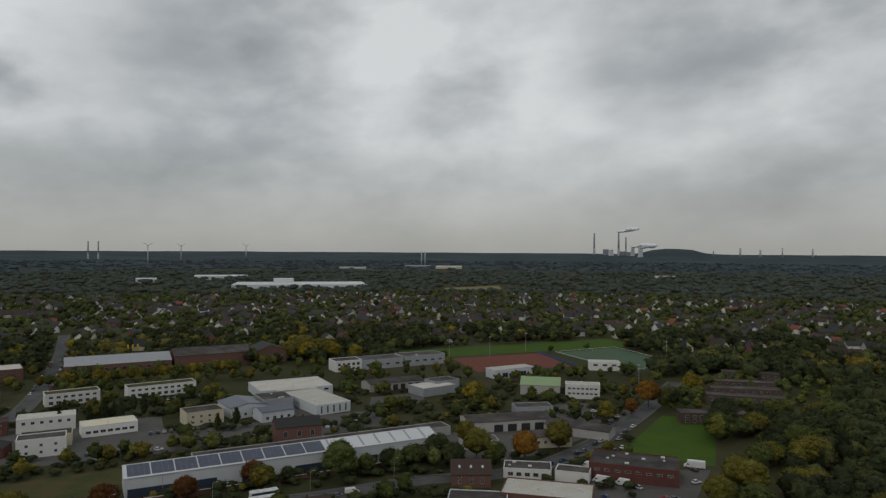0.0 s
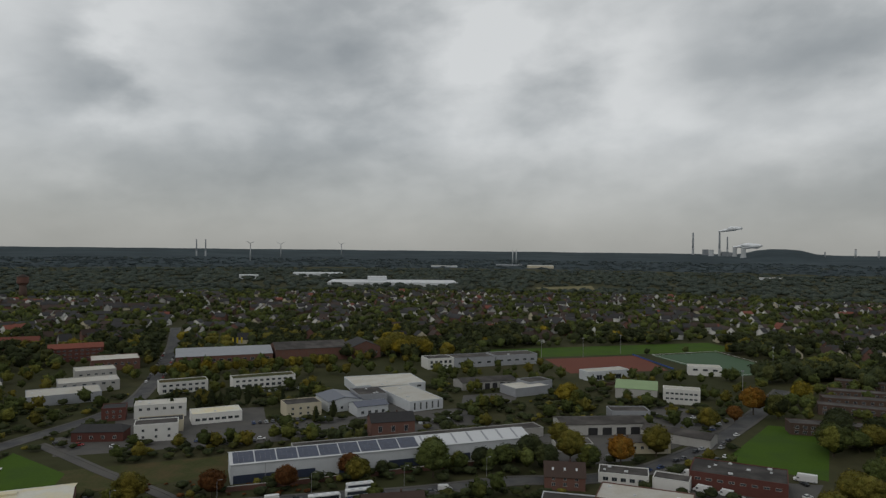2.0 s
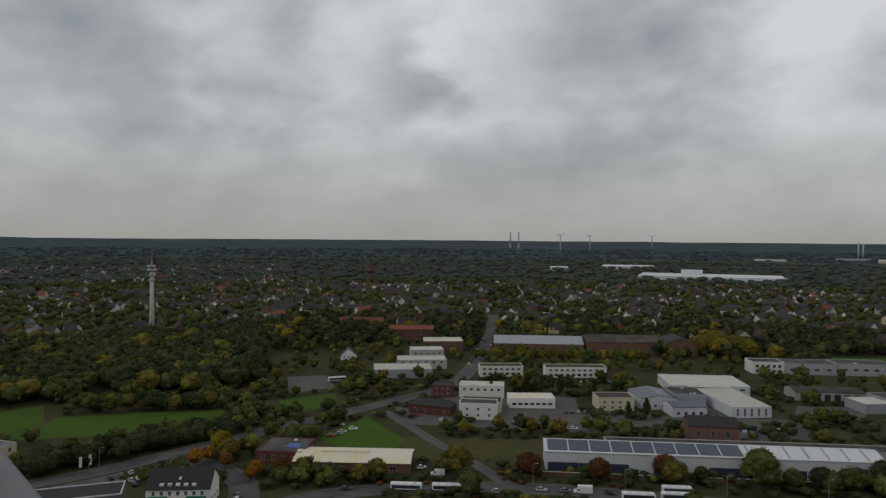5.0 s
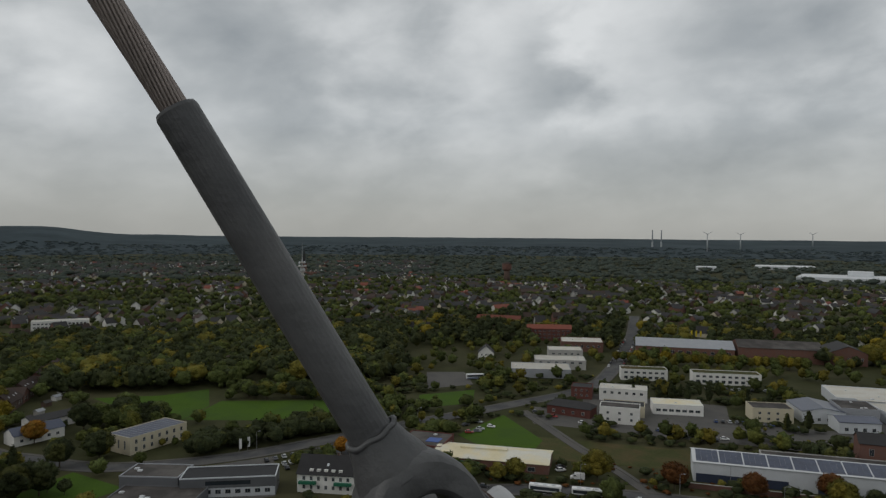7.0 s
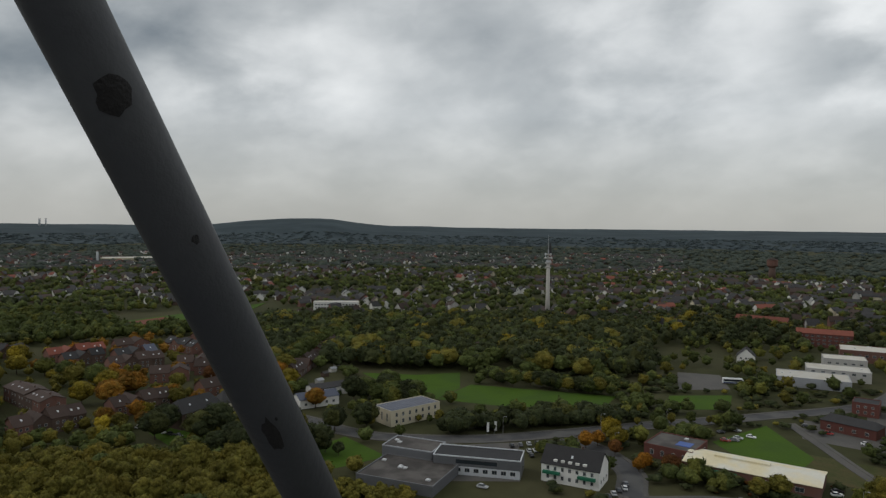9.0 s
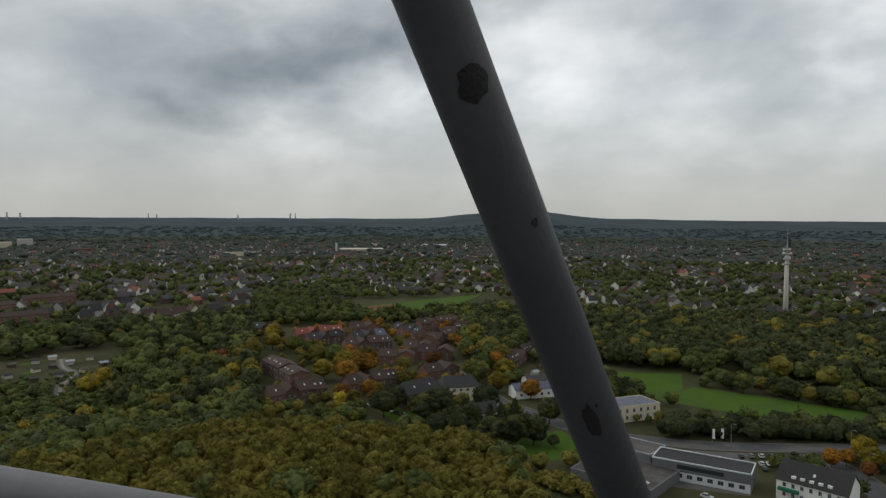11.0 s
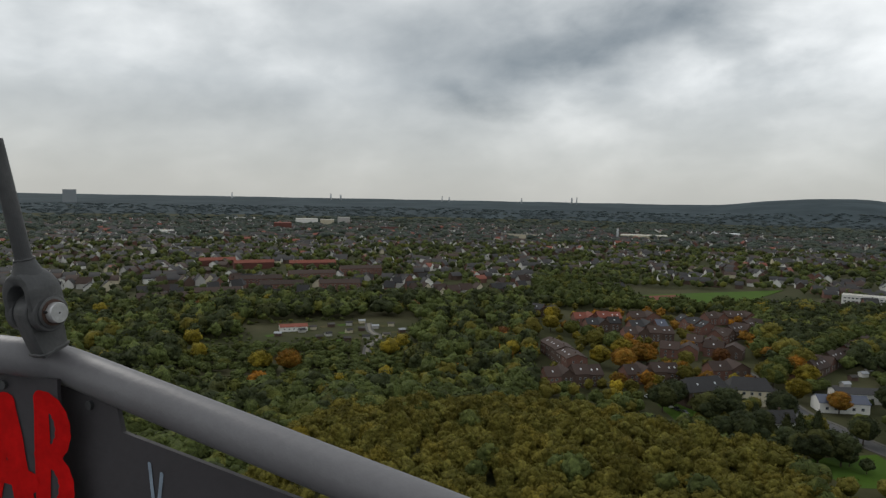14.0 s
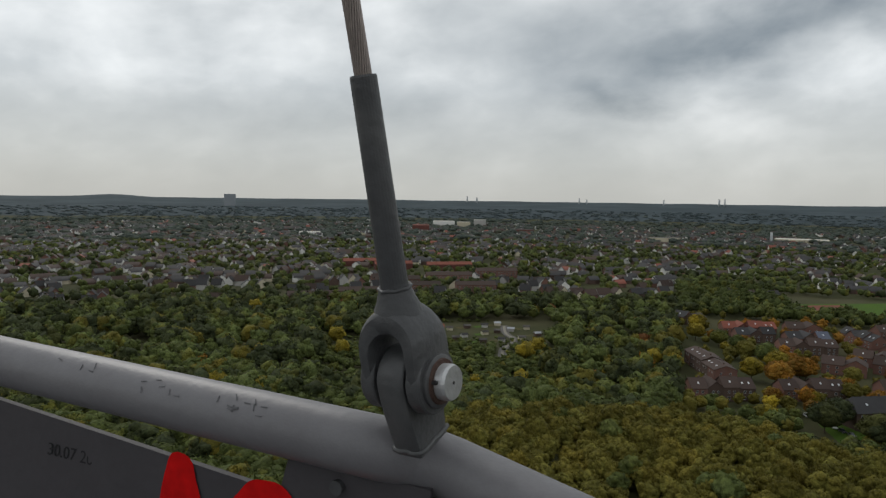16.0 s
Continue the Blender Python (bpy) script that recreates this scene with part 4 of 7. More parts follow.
sheet("far_field", [(2, 1700), (150, 1830), (140, 1590), (21, 1530)], 0.8, M_FIELD, "dry yellowish far field", "field")
sheet("rough_ground", [(-205, 262), (-110, 312), (-95, 290), (-185, 236)], 0.04, M_ROUGH, "rough overgrown ground behind the hall", "grass", block=True)
sheet("factory_yard", [(-235, 310), (-40, 410), (-20, 370), (-215, 282)], 0.03, M_YARD, "paved yards between the workshops", "yard", block=False)
sheet("factory_yard", [(20, 350), (80, 440), (118, 405), (60, 335)], 0.03, M_YARD, "paved yard of the workshops", "yard", block=False)
sheet("factory_yard", [(25, 262), (60, 300), (118, 300), (95, 258)], 0.03, M_YARD, "paved yard with parked lorries", "yard", block=False)
sheet("car_park", [(-233, 112), (-270, 132), (-262, 160), (-222, 136)], 0.04, M_YARD, "car park beside the house", "yard", block=False)
road("road", [(-420, 60), (-352, 74), (-330, 84), (-306, 96), (-290, 112), (-273, 146), (-265, 186), (-259, 231), (-248, 297), (-240, 370), (-262, 441), (-322, 574), (-412, 745)], 8.0, "grey asphalt through road with footways")
road("road", [(-259, 184), (-237, 186), (-212, 180), (-190, 165), (-176, 190), (-153, 214), (-119, 236), (-89, 250), (-48, 265), (-9, 284), (18, 290), (45, 305), (75, 339), (102, 378), (136, 435), (170, 500)], 8.0, "grey asphalt street past the long hall")
road("road", [(-190, 165), (-178, 140), (-150, 118)], 7.0, "side street with parked cars")
KEEP.append((-455, -205, 66, 34, radians(127)))
road("garden_path", [(-483, -193), (-455, -180), (-438, -167), (-410, -163), (-387, -155)], 2.0, "pale garden path through allotments", 0.1, M_GRAVEL)

# ---- paved yards between the workshops ----
sheet("yard", [(-235, 359), (-160, 390), (-140, 347), (-160, 320), (-197, 301)], 0.018, M_YARD, "worn paved yard between the workshops", "yard", 0.0)
sheet("yard", [(-113, 461), (-83, 477), (-63, 397), (-95, 371)], 0.023, M_YARD, "worn paved yard between the workshops", "yard", 0.0)
sheet("yard", [(-46, 444), (-13, 461), (-11, 431), (-44, 413)], 0.028, M_YARD, "worn paved yard between the workshops", "yard", 0.0)
sheet("yard", [(-2, 355), (54, 384), (45, 321), (10, 304)], 0.033, M_YARD, "worn paved yard between the workshops", "yard", 0.0)

# ---- industrial estate ----


def long_hall():
    """The long white hall: pitched roof, solar panels on the near part, dark gates."""
    w, d, h, rise = 134.0, 18.0, 7.8, 2.4
    th = gable_house("warehouse", "long white warehouse with solar panels along its pitched roof", -121, 261, 27.7, w, d, h, rise, M_WHITE, M_WHITEROOF, (), "x", "warehouse", chimney=False)
    sl = math.atan2(rise, d / 2)
    slope = math.hypot(rise, d / 2)
    face = bpy.data.meshes.new("solar_panel")
    bm = box(-0.82, -0.5, 0, 0.82, 0.5, 0.05)
    bm.to_mesh(face)
    bm.free()
    face.materials.append(M_SOLAR)
    tilt = Matrix.Rotation(sl, 4, "X")
    bays = [(1.0 + k * 8.8, 8.1) for k in range(9)]
    count = 0
    for x0, wd in bays:
        for c in range(4):
            for r in range(8):
                u = 1.2 + r * 1.42
                if u > slope - 0.8:
                    continue
                m = Matrix.Translation((x0 + 1.05 + c * 2.08, u * math.cos(sl), h + u * math.sin(sl) + 0.24)) @ tilt @ Matrix.Diagonal((1.25, 1.36, 1, 1))
                ob = new("solar_panel", face)
                ob.parent = th
                ob.matrix_basis = m
                count += 1
    for k in range(7):
        bm = bmesh.new()
        add_box(bm, 82 + k * 7.6, 0.6, 0, 82.9 + k * 7.6, slope - 0.3, 0.08)
        bmesh.ops.transform(bm, matrix=Matrix.Translation((0, 0, h + 0.22)) @ tilt, verts=bm.verts[:])
        part("rooflight_strip", bm, M_GREY, th, "grey translucent strip in the roof")
    for x0, x1 in ((1, 34), (44, 52), (66, 82), (96, 104), (112, 120)):
        part("gate", box(x0, -0.08, 0.0, x1, 0.05, 3.4), M_NAVY, th, "dark blue loading gate")
    for x0 in (13.5, 48, 88):
        part("downpipe", box(x0, -0.14, 0, x0 + 0.18, -0.02, 7.4), M_GREY, th)
    return th


long_hall()
flat_house("store", "long low grey flat-roofed store behind the warehouse", -107, 296, 27.7, 126, 11, 4.2, M_MIDGREY, M_FELT, (), "building")
gable_house("brick_house", "old dark brick pumping house with a slate roof", -80, 331, 23, 22, 13, 9.0, 3.2, M_BRICK, M_TILE, (("front", 3, 5.5, 1.9, 3.0), ("front", 1, 2.0, 1.6, 1.6)), "x")
th = gable_house("workshop", "low workshop with a pale cream sheet roof", -206, 201, 30.7, 48, 19, 4.0, 1.6, M_BRICK, M_CREAMROOF, (("front", 4, 1.8, 3.0, 1.8),), "x", "workshop", chimney=False)
part("roof_monitor", box(10, 8, 5.3, 30, 11, 6.3), M_CREAMROOF, th)
part("canopy", box(8, -4.5, 2.9, 20, -0.4, 3.1), M_DEEPGREEN, th, "green canvas canopy")
flat_house("brick_office", "red brick flat-roofed office with a planted roof", -226, 199, 27, 20, 20, 5.2, M_BRICK_RED, M_FELT, (("front", 4, 2.6, 1.5, 2.2), ("right", 3, 2.6, 1.5, 2.2)), gear=1)
part("cover", box(11, 6, 5.32, 17, 12, 5.5), M_BLUE, tagged(thing("roof_tarpaulin", -226, 199, 0, 27, "blue tarpaulin lying on the flat roof", "tarpaulin")))

flat_house("white_house", "white rendered cube house with small dark windows", -192, 308, 27.6, 20, 11, 8.2, M_RENDER, M_FELT, (("front", 3, 5.6, 1.3, 1.3), ("front", 3, 2.4, 1.3, 1.3)), "house")
flat_house("workshop", "dark-roofed low workshop behind a white house", -199, 322, 27.6, 22, 12, 5.6, M_CREAM, M_BLACKFELT_GATEWAY, (), "workshop")
flat_house("office", "white office block with a flat roof", -218, 350, 28, 27, 13, 7.0, M_RENDER, M_PALEROOF, (("front", 6, 5.0, 1.7, 1.5),), "office", gear=2)
flat_house("brick_house", "dark red brick flat-roofed house", -232, 342, 28, 12, 12, 6.6, M_BRICK_RED, M_BLACKFELT_GATEWAY, (("front", 3, 5.0, 1.3, 1.2), ("front", 3, 2.2, 1.3, 1.4)), "house")
gable_house("brick_house", "low red brick house with a dark hipped roof", -222, 304, 14, 24, 11, 4.8, 2.4, M_BRICK_RED, M_TILE, (("front", 4, 2.2, 1.6, 1.6),), "x", chimney=False, hip=3)
flat_house("showroom", "low white showroom with a pale roof", -181, 344, 33, 26, 14, 5.2, M_RENDER, M_CREAMROOF, (("front", 7, 2.4, 2.4, 1.4),), "showroom", gear=1)
for x, y, r, w in ((-238, 410, 35.5, 30), (-199, 433, 33.9, 42)):
    flat_house("office_row", "white two-storey office row with a green planted roof", x, y, r, w, 12, 7.0, M_RENDER, M_ROUGH, (("front", w // 4, 5.2, 2.2, 1.4), ("front", w // 4, 2.0, 2.4, 1.9)), "office")
gable_house("factory", "long old brick factory with a grey shed roof", -278, 503, 29, 74, 34, 8.0, 4.5, M_BRICK, M_GREY, (("front", 12, 4.4, 3.0, 2.2),), "x", "factory", chimney=False)
gable_house("factory", "dark brick factory wing with a grey roof", -211, 540, 29, 60, 34, 10.5, 4.0, M_BRICK, M_FELT, (), "x", "factory", chimney=False)
gable_house("factory", "brick factory gable building", -156, 572, 29, 26, 30, 9.5, 5.0, M_BRICK, M_TILE, (("front", 5, 5.0, 1.6, 2.2),), "y", "factory", chimney=False)
flat_house("brick_store", "flat-roofed brick store beside the street", -330, 474, 36, 34, 26, 8.0, M_BRICK, M_PALEROOF, (("front", 7, 4.8, 2.0, 1.8),), gear=3)
flat_house("warehouse", "pale grey low warehouse with a white roof", -294, 363, 38.8, 40, 24, 5.6, M_GREY, M_PALEROOF, (("front", 3, 1.9, 3.2, 3.0),), "warehouse", gear=2)
flat_house("warehouse", "grey flat-roofed warehouse behind the street trees", -300, 398, 38.8, 36, 20, 6.4, M_MIDGREY, M_PALEROOF, (("front", 6, 5.0, 2.2, 1.4),), "warehouse", gear=1)
flat_house("warehouse", "grey warehouse with a pale roof", -316, 437, 40, 26, 18, 7.0, M_MIDGREY, M_PALEROOF, (("front", 5, 4.4, 2.0, 1.2),), "warehouse")
th = flat_house("warehouse", "broad white workshop with a pale flat roof", -115, 432, 28, 48, 34, 5.4, M_WHITE, M_PALEROOF, (("front", 7, 3.6, 3.0, 1.4),), "warehouse", gear=3)
part("canopy", box(10, -3.5, 5.4, 36, -0.1, 5.7), M_PALEROOF, th)
flat_house("warehouse", "white workshop with green-glazed end wall", -72, 393, 36.6, 22, 46, 5.6, M_WHITE, M_PALEROOF, (("front", 5, 3.0, 1.1, 4.2),), "warehouse", gear=2)
flat_house("office", "cream office with a grey flat roof", -137, 367, 35, 20, 14, 7.0, M_CREAM, M_FELT, (("front", 4, 4.8, 1.4, 1.3), ("front", 4, 1.9, 1.4, 1.3)), "office")
th = gable_house("workshop", "white workshop with solar panels on a grey roof", -118, 383, 35.6, 21, 24, 6.2, 2.0, M_WHITE, M_SOLAR, (("front", 4, 2.2, 1.6, 1.6),), "y", "workshop", chimney=False)
th = gable_house("workshop", "white workshop with dark solar panels", -99, 376, 35.6, 19, 14, 5.6, 1.6, M_WHITE, M_SOLAR, (("front", 4, 2.2, 1.8, 1.8),), "x", "workshop", chimney=False)
flat_house("workshop", "dark grey flat-roofed workshop", -104, 398, 30, 18, 20, 7.4, M_GREY, M_FELT, (), "workshop", gear=3)
flat_house("office", "white office cube with tall windows", -83, 532, 28.6, 22, 16, 8.2, M_RENDER, M_FELT, (("front", 5, 5.6, 2.2, 2.2), ("front", 5, 2.2, 2.2, 2.2)), "office")
flat_house("warehouse", "long grey warehouse with ribbon windows", -63.5, 542.5, 28.6, 36, 20, 7.6, M_GREY, M_FELT, (("front", 4, 3.6, 3.4, 1.6),), "warehouse")
flat_house("warehouse", "grey warehouse wing beside the sports ground", -31, 560, 28.6, 38, 20, 8.0, M_GREY, M_FELT, (("front", 5, 4.2, 3.4, 1.6),), "warehouse", gear=1)
th = gable_house("garage_hall", "low brown-roofed depot with open gates drawn as dark slabs", -48, 458, 28, 40, 17, 5.2, 1.8, M_MIDGREY, M_FELT, (), "x", "depot", chimney=False)
# black slabs on the wall stand in for the shade inside open gates
for k in range(5):
    part("gate", box(11 + k * 5.6, -0.06, 0, 14.6 + k * 5.6, 0.06, 4.0), M_BLACKFELT_GATEWAY, th, "dark slab standing for a shaded open gateway")
flat_house("warehouse", "grey steel warehouse with a pale roof", -12, 444, 36.9, 27, 18, 5.2, M_GREY, M_PALEROOF, (), "warehouse")
flat_house("warehouse", "small grey steel warehouse", -4, 462, 36.9, 20, 14, 6.2, M_GREY, M_FELT, (), "warehouse")
flat_house("warehouse", "white steel hall beside a scrap yard", 39, 508, 30, 36, 12, 6.4, M_WHITE, M_PALEROOF, (("front", 2, 2.2, 5.0, 3.6),), "warehouse")
gable_house("hall", "long hall with a pale green sheet roof", 52, 455, -10, 26, 30, 6.5, 3.0, M_MIDGREY, M_GREENROOF, (("left", 8, 4.0, 2.6, 1.4),), "x", "hall", chimney=False)
flat_house("office", "white office front with dark strip windows", 80, 444, -10, 22, 10, 9.0, M_RENDER, M_PALEROOF, (("front", 7, 6.6, 2.0, 1.2), ("front", 7, 3.4, 2.0, 1.2)), "office")
th = gable_house("garage_hall", "workshop hall with a brown felt roof and dark gates", 14, 357, 14, 46, 17, 5.6, 1.7, M_MIDGREY, M_FELT, (), "x", "depot", chimney=False)
# gateway shade drawn as black slabs, as on the depot
for k in range(4):
    part("gate", box(14 + k * 7.6, -0.06, 0, 19 + k * 7.6, 0.06, 3.8), M_BLACKFELT_GATEWAY, th, "dark slab standing for a shaded open gateway")
flat_house("blue_hall", "low hall with a blue-grey roof", 43, 395, 8, 22, 12, 4.8, M_GREY, M_FELT, (("front", 3, 2.4, 2.2, 1.4),), "hall")
gable_house("shed_hall", "long weathered shed with a grey-brown roof", 54, 360, -28, 34, 14, 4.6, 1.6, M_MIDGREY, M_FELT, (), "x", "shed", chimney=False)
gable_house("house", "plain cream house with a brown roof", 44, 331, 10, 20, 11, 5.4, 2.0, M_CREAM, M_FELT, (("front", 5, 2.8, 1.5, 1.5),), "x")
flat_house("garage", "small grey garage with a felt roof", 10, 328, 10, 18, 10, 3.6, M_MIDGREY, M_FELT, (), "garage")
flat_house("brick_hall", "dark red brick hall with a felt roof and skylights", 62, 288, -18.5, 36, 20, 6.6, M_BRICK_RED, M_FELT, (("front", 8, 4.4, 2.2, 1.0),), "hall", gear=7)
flat_house("brick_hall", "low brick hall with a pale gravel roof", 22, 257, -14, 34, 18, 4.6, M_BRICK, M_PALEROOF, (), "hall", gear=5)
flat_house("pavilion", "low white pavilion with a gravel roof", 26, 288, -8, 20, 11, 4.0, M_RENDER, M_FELT, (("front", 5, 2.0, 2.2, 1.6),), gear=3)
flat_house("annex", "small white annex with a felt roof", 47, 284, -18, 14, 9, 4.4, M_RENDER, M_FELT, (), "annex")
gable_house("brick_house", "brown brick house with a steep dark brown roof", 4, 276, 1, 16, 11, 5.4, 4.4, M_BRICK, M_TILE_BROWN, (("front", 3, 2.4, 1.4, 1.5), ("front", 3, 4.6, 1.2, 1.2)), "x", skylights=3)
gable_house("brick_house", "house with a steep brown tiled roof beside the street", -58, 228, 20, 22, 13, 5.0, 4.2, M_RENDER, M_TILE_BROWN, (("front", 4, 2.6, 1.3, 1.4),), "x", skylights=2)
flat_house("flat_hall", "grey flat-roofed hall beside the brown house", 2, 250, -6, 22, 12, 4.0, M_WHITE, M_FELT, (), "hall")
# clubhouse, school wings behind the playing field
flat_house("clubhouse", "white clubhouse with a flat roof and dark windows", 118, 548, -6, 24, 12, 6.4, M_RENDER, M_PALEROOF, (("front", 3, 4.4, 3.6, 1.6),), "clubhouse")
for x, y, a, w in ((133, 380, -6, 38), (166, 430, -18, 46), (177, 450, -9, 44), (190, 474, -13, 38), (209, 512, -20, 40)):
    flat_house("terraced_block", "long brown brick terrace with a flat felt roof", x, y, a, w, 11, 5.8, M_BRICK_BROWN, M_FELT, (("front", 9, 4.2, 2.0, 1.5), ("front", 9, 1.7, 2.0, 1.5)), "terrace", group="flat-roofed terraces")

# ---- houses beside the western road ----
th = flat_house("cream_house", "cream two-storey office house with solar panels on the roof", -305, 116, 105, 30, 15, 7.2, M_CREAM, M_GREY, (("front", 7, 5.4, 1.3, 1.9), ("front", 7, 2.2, 1.3, 1.9), ("left", 3, 4.0, 1.0, 3.8)), "house")
pm = bpy.data.meshes.new("solar_panel")
bm = box(0, 0, 0, 1.9, 1.15, 0.06)
bm.to_mesh(pm)
bm.free()
pm.materials.append(M_SOLAR)
for i in range(12):
    for j in range(8):
        ob = new("solar_panel", pm)
        ob.parent = th
        ob.matrix_basis = pose(1.0 + i * 2.4, 1.0 + j * 1.65, 7.45, 12, 0, 0)
flat_house("office", "grey flat-roofed office wing with a brown felt roof", -244.5, 79, 41.7, 31, 24.5, 3.6, M_SLATEGREY, M_FELT, (), "office", gear=5, rim=M_SLATEGREY)
flat_house("office", "grey office wing with a brown felt roof", -263, 96, 41.7, 22, 14, 6.6, M_SLATEGREY, M_FELT, (), "office", gear=2, rim=M_GREY)
th = flat_house("office", "office wing with a black flat roof and white lower wall", -244, 110, 52, 34, 13, 6.8, M_SLATEGREY, M_BLACKFELT_GATEWAY, (("front", 9, 2.0, 2.0, 1.6),), "office", rim=M_WHITE)
part("lower_wall", box(0.25, -0.03, 0.0, 33.75, -0.003, 3.3), M_WHITE, th, "white lower wall")
part("upper_window", box(9.0, -0.04, 4.4, 25.0, -0.003, 5.9), M_GLASS, th, "dark ribbon window")
th = gable_house("white_villa", "large white house with a dark slate roof and dormers", -220, 144, 36.7, 22, 13, 7.0, 5.2, M_RENDER, M_TILE, (("front", 7, 5.4, 1.1, 1.5), ("front", 7, 2.2, 1.1, 1.5), ("right", 3, 2.4, 1.1, 1.4)), "x", "house", skylights=1)
for x0 in (0.8, 14.2):
    part("balcony", box(x0, -1.3, 3.4, x0 + 6.6, -0.03, 4.4), M_DEEPGREEN, th, "dark green balcony front")
for k in range(5):
    part("dormer", box(4.5 + k * 2.8, 0.7, 7.2, 5.9 + k * 2.8, 3.2, 8.5), M_RENDER, th)
gable_house("garden_shed", "small shed with a planted roof", -232, 132, 36, 8, 6, 2.6, 0.5, M_BRICK_BROWN, M_ROUGH, (), "x", "shed", chimney=False)
gable_house("block_of_flats", "brown block of flats with a dark hipped roof", -338, 26, 125, 24, 13, 7.6, 5.0, M_BRICK_BROWN, M_TILE, (("front", 7, 6.0, 1.4, 1.5), ("front", 7, 2.8, 1.4, 1.5), ("right", 4, 4.0, 1.4, 1.5)), "x", "flats", hip=3, skylights=2)
gable_house("block_of_flats", "cream block of flats with a dark hipped roof", -351, 45, 96, 20, 13, 7.6, 4.6, M_CREAM, M_TILE, (("front", 5, 6.0, 1.4, 1.5), ("front", 5, 2.8, 1.4, 1.5)), "x", "flats", hip=3)
gable_house("house", "white house with a dark roof among conifers", -308, 52, 110, 16, 10, 5.6, 3.8, M_RENDER, M_TILE, (("front", 4, 3.2, 1.2, 1.3),), "x")
gable_house("house", "white house with solar panels on its roof", -352, 84, 100, 22, 10, 4.8, 2.6, M_RENDER, M_SOLAR, (("front", 5, 2.2, 1.4, 1.4),), "x", chimney=False)
gable_house("house", "white house with a low dark roof", -372, 96, 100, 24, 10, 4.8, 1.8, M_RENDER, M_TILE, (("front", 5, 2.2, 1.4, 1.4),), "x", chimney=False)
gable_house("farmhouse", "brown-roofed house alone among trees", -440, 226, 70, 18, 11, 4.6, 5.6, M_CREAM, M_TILE_BROWN, (), "y")
gable_house("garden_hut", "white hut with a bright red roof", -429, -237, 126, 19, 8, 3.2, 1.5, M_RENDER, M_TILE_RED, (("front", 5, 1.7, 1.0, 1.0),), "x", "hut", chimney=False)
gable_house("house", "white gabled house with a black roof", -352, 395, 40, 12, 12, 5.4, 5.4, M_RENDER, M_TILE, (("front", 3, 4.0, 1.2, 1.3),), "y")
gable_house("block_of_flats", "long brick block with a bright red roof", -486, 544, 30, 46, 14, 7.6, 3.4, M_BRICK, M_TILE_RED, (("front", 10, 5.2, 1.6, 1.5),), "x", "flats")
gable_house("block_of_flats", "red-roofed brick block with pale balconies", -386, 501, 38, 40, 14, 11.0, 3.0, M_BRICK_RED, M_TILE_RED, (("front", 9, 9.0, 2.2, 1.2), ("front", 9, 6.0, 2.2, 1.2), ("front", 9, 3.0, 2.2, 1.2)), "x", "flats")
flat_house("school", "long flat white and brick school block", -728, 188, 69.5, 48, 13, 11.0, M_RENDER, M_PALEROOF, (("front", 14, 8.6, 2.2, 1.3), ("front", 14, 5.4, 2.2, 1.3), ("front", 14, 2.2, 2.2, 1.3)), "school")

# brown brick estate: rows of terraced houses


def terrace_row(x0, y0, x1, y1, n, roof, wall, depth=11.0, h=5.8, rise=3.8, low=False):
    """n houses side by side from one end of the row to the other, some with a gable to the front."""
    a = math.degrees(math.atan2(y1 - y0, x1 - x0))
    step = math.hypot(x1 - x0, y1 - y0) / n
    tone = {M_TILE: "dark grey", M_TILE_BROWN: "dark brown", M_TILE_RED: "red", M_SOLAR: "solar-panelled"}[roof]
    for k in range(n):
        t = k / n
        gable = (k % 3 == 1) and not low
        gable_house("terraced_house", f"brown brick terraced house with a {tone} roof", x0 + (x1 - x0) * t, y0 + (y1 - y0) * t, a, step - 0.05, depth + (k % 2) * 1.2, h + (k % 3) * 0.35, rise * (0.8 if gable else 1) * (0.6 if low else 1), wall if k % 4 else M_BRICK, roof,
                    (("front", 2, h - 1.7, 1.2, 1.3), ("front", 2, 1.8, 1.2, 1.4), ("right", 2, h - 1.7, 1.1, 1.2)), "y" if gable else "x", "terraced house", group="brown brick terraces", skylights=0 if gable else 1 + k % 2, chimney=k % 2 == 0)


terrace_row(-530, -43, -545, -9, 4, M_TILE_RED, M_BRICK_RED)
terrace_row(-508, -32, -519, -9, 3, M_TILE, M_BRICK_BROWN)
terrace_row(-552, -2, -561, 20, 2, M_TILE_BROWN, M_BRICK)
terrace_row(-511, -1, -520, 16, 2, M_TILE, M_BRICK_BROWN)
terrace_row(-520.5, 17, -524, 24, 1, M_SOLAR, M_BRICK_BROWN)
terrace_row(-557, 30, -527, 47, 4, M_TILE, M_BRICK)
terrace_row(-482, -5, -495, 27, 4, M_TILE_BROWN, M_BRICK_BROWN)
terrace_row(-472, 33, -468, 52, 2, M_TILE_BROWN, M_BRICK)
terrace_row(-496, 58, -562, 97, 8, M_TILE_BROWN, M_BRICK_BROWN)
terrace_row(-570, 56, -592, 93, 5, M_TILE_BROWN, M_BRICK)
terrace_row(-443, 16, -441, 38, 2, M_TILE_BROWN, M_BRICK)
terrace_row(-456, 42, -450, 64, 2, M_TILE_BROWN, M_BRICK_BROWN)
terrace_row(-370, -2, -384, 25, 4, M_TILE_BROWN, M_BRICK_BROWN)
terrace_row(-432, -56, -386, -35, 5, M_TILE_BROWN, M_BRICK_BROWN, 12.0, 7.4, 3.6, True)
terrace_row(-348, -41, -363, -14, 4, M_TILE_BROWN, M_BRICK_BROWN, 11.0, 6.4)
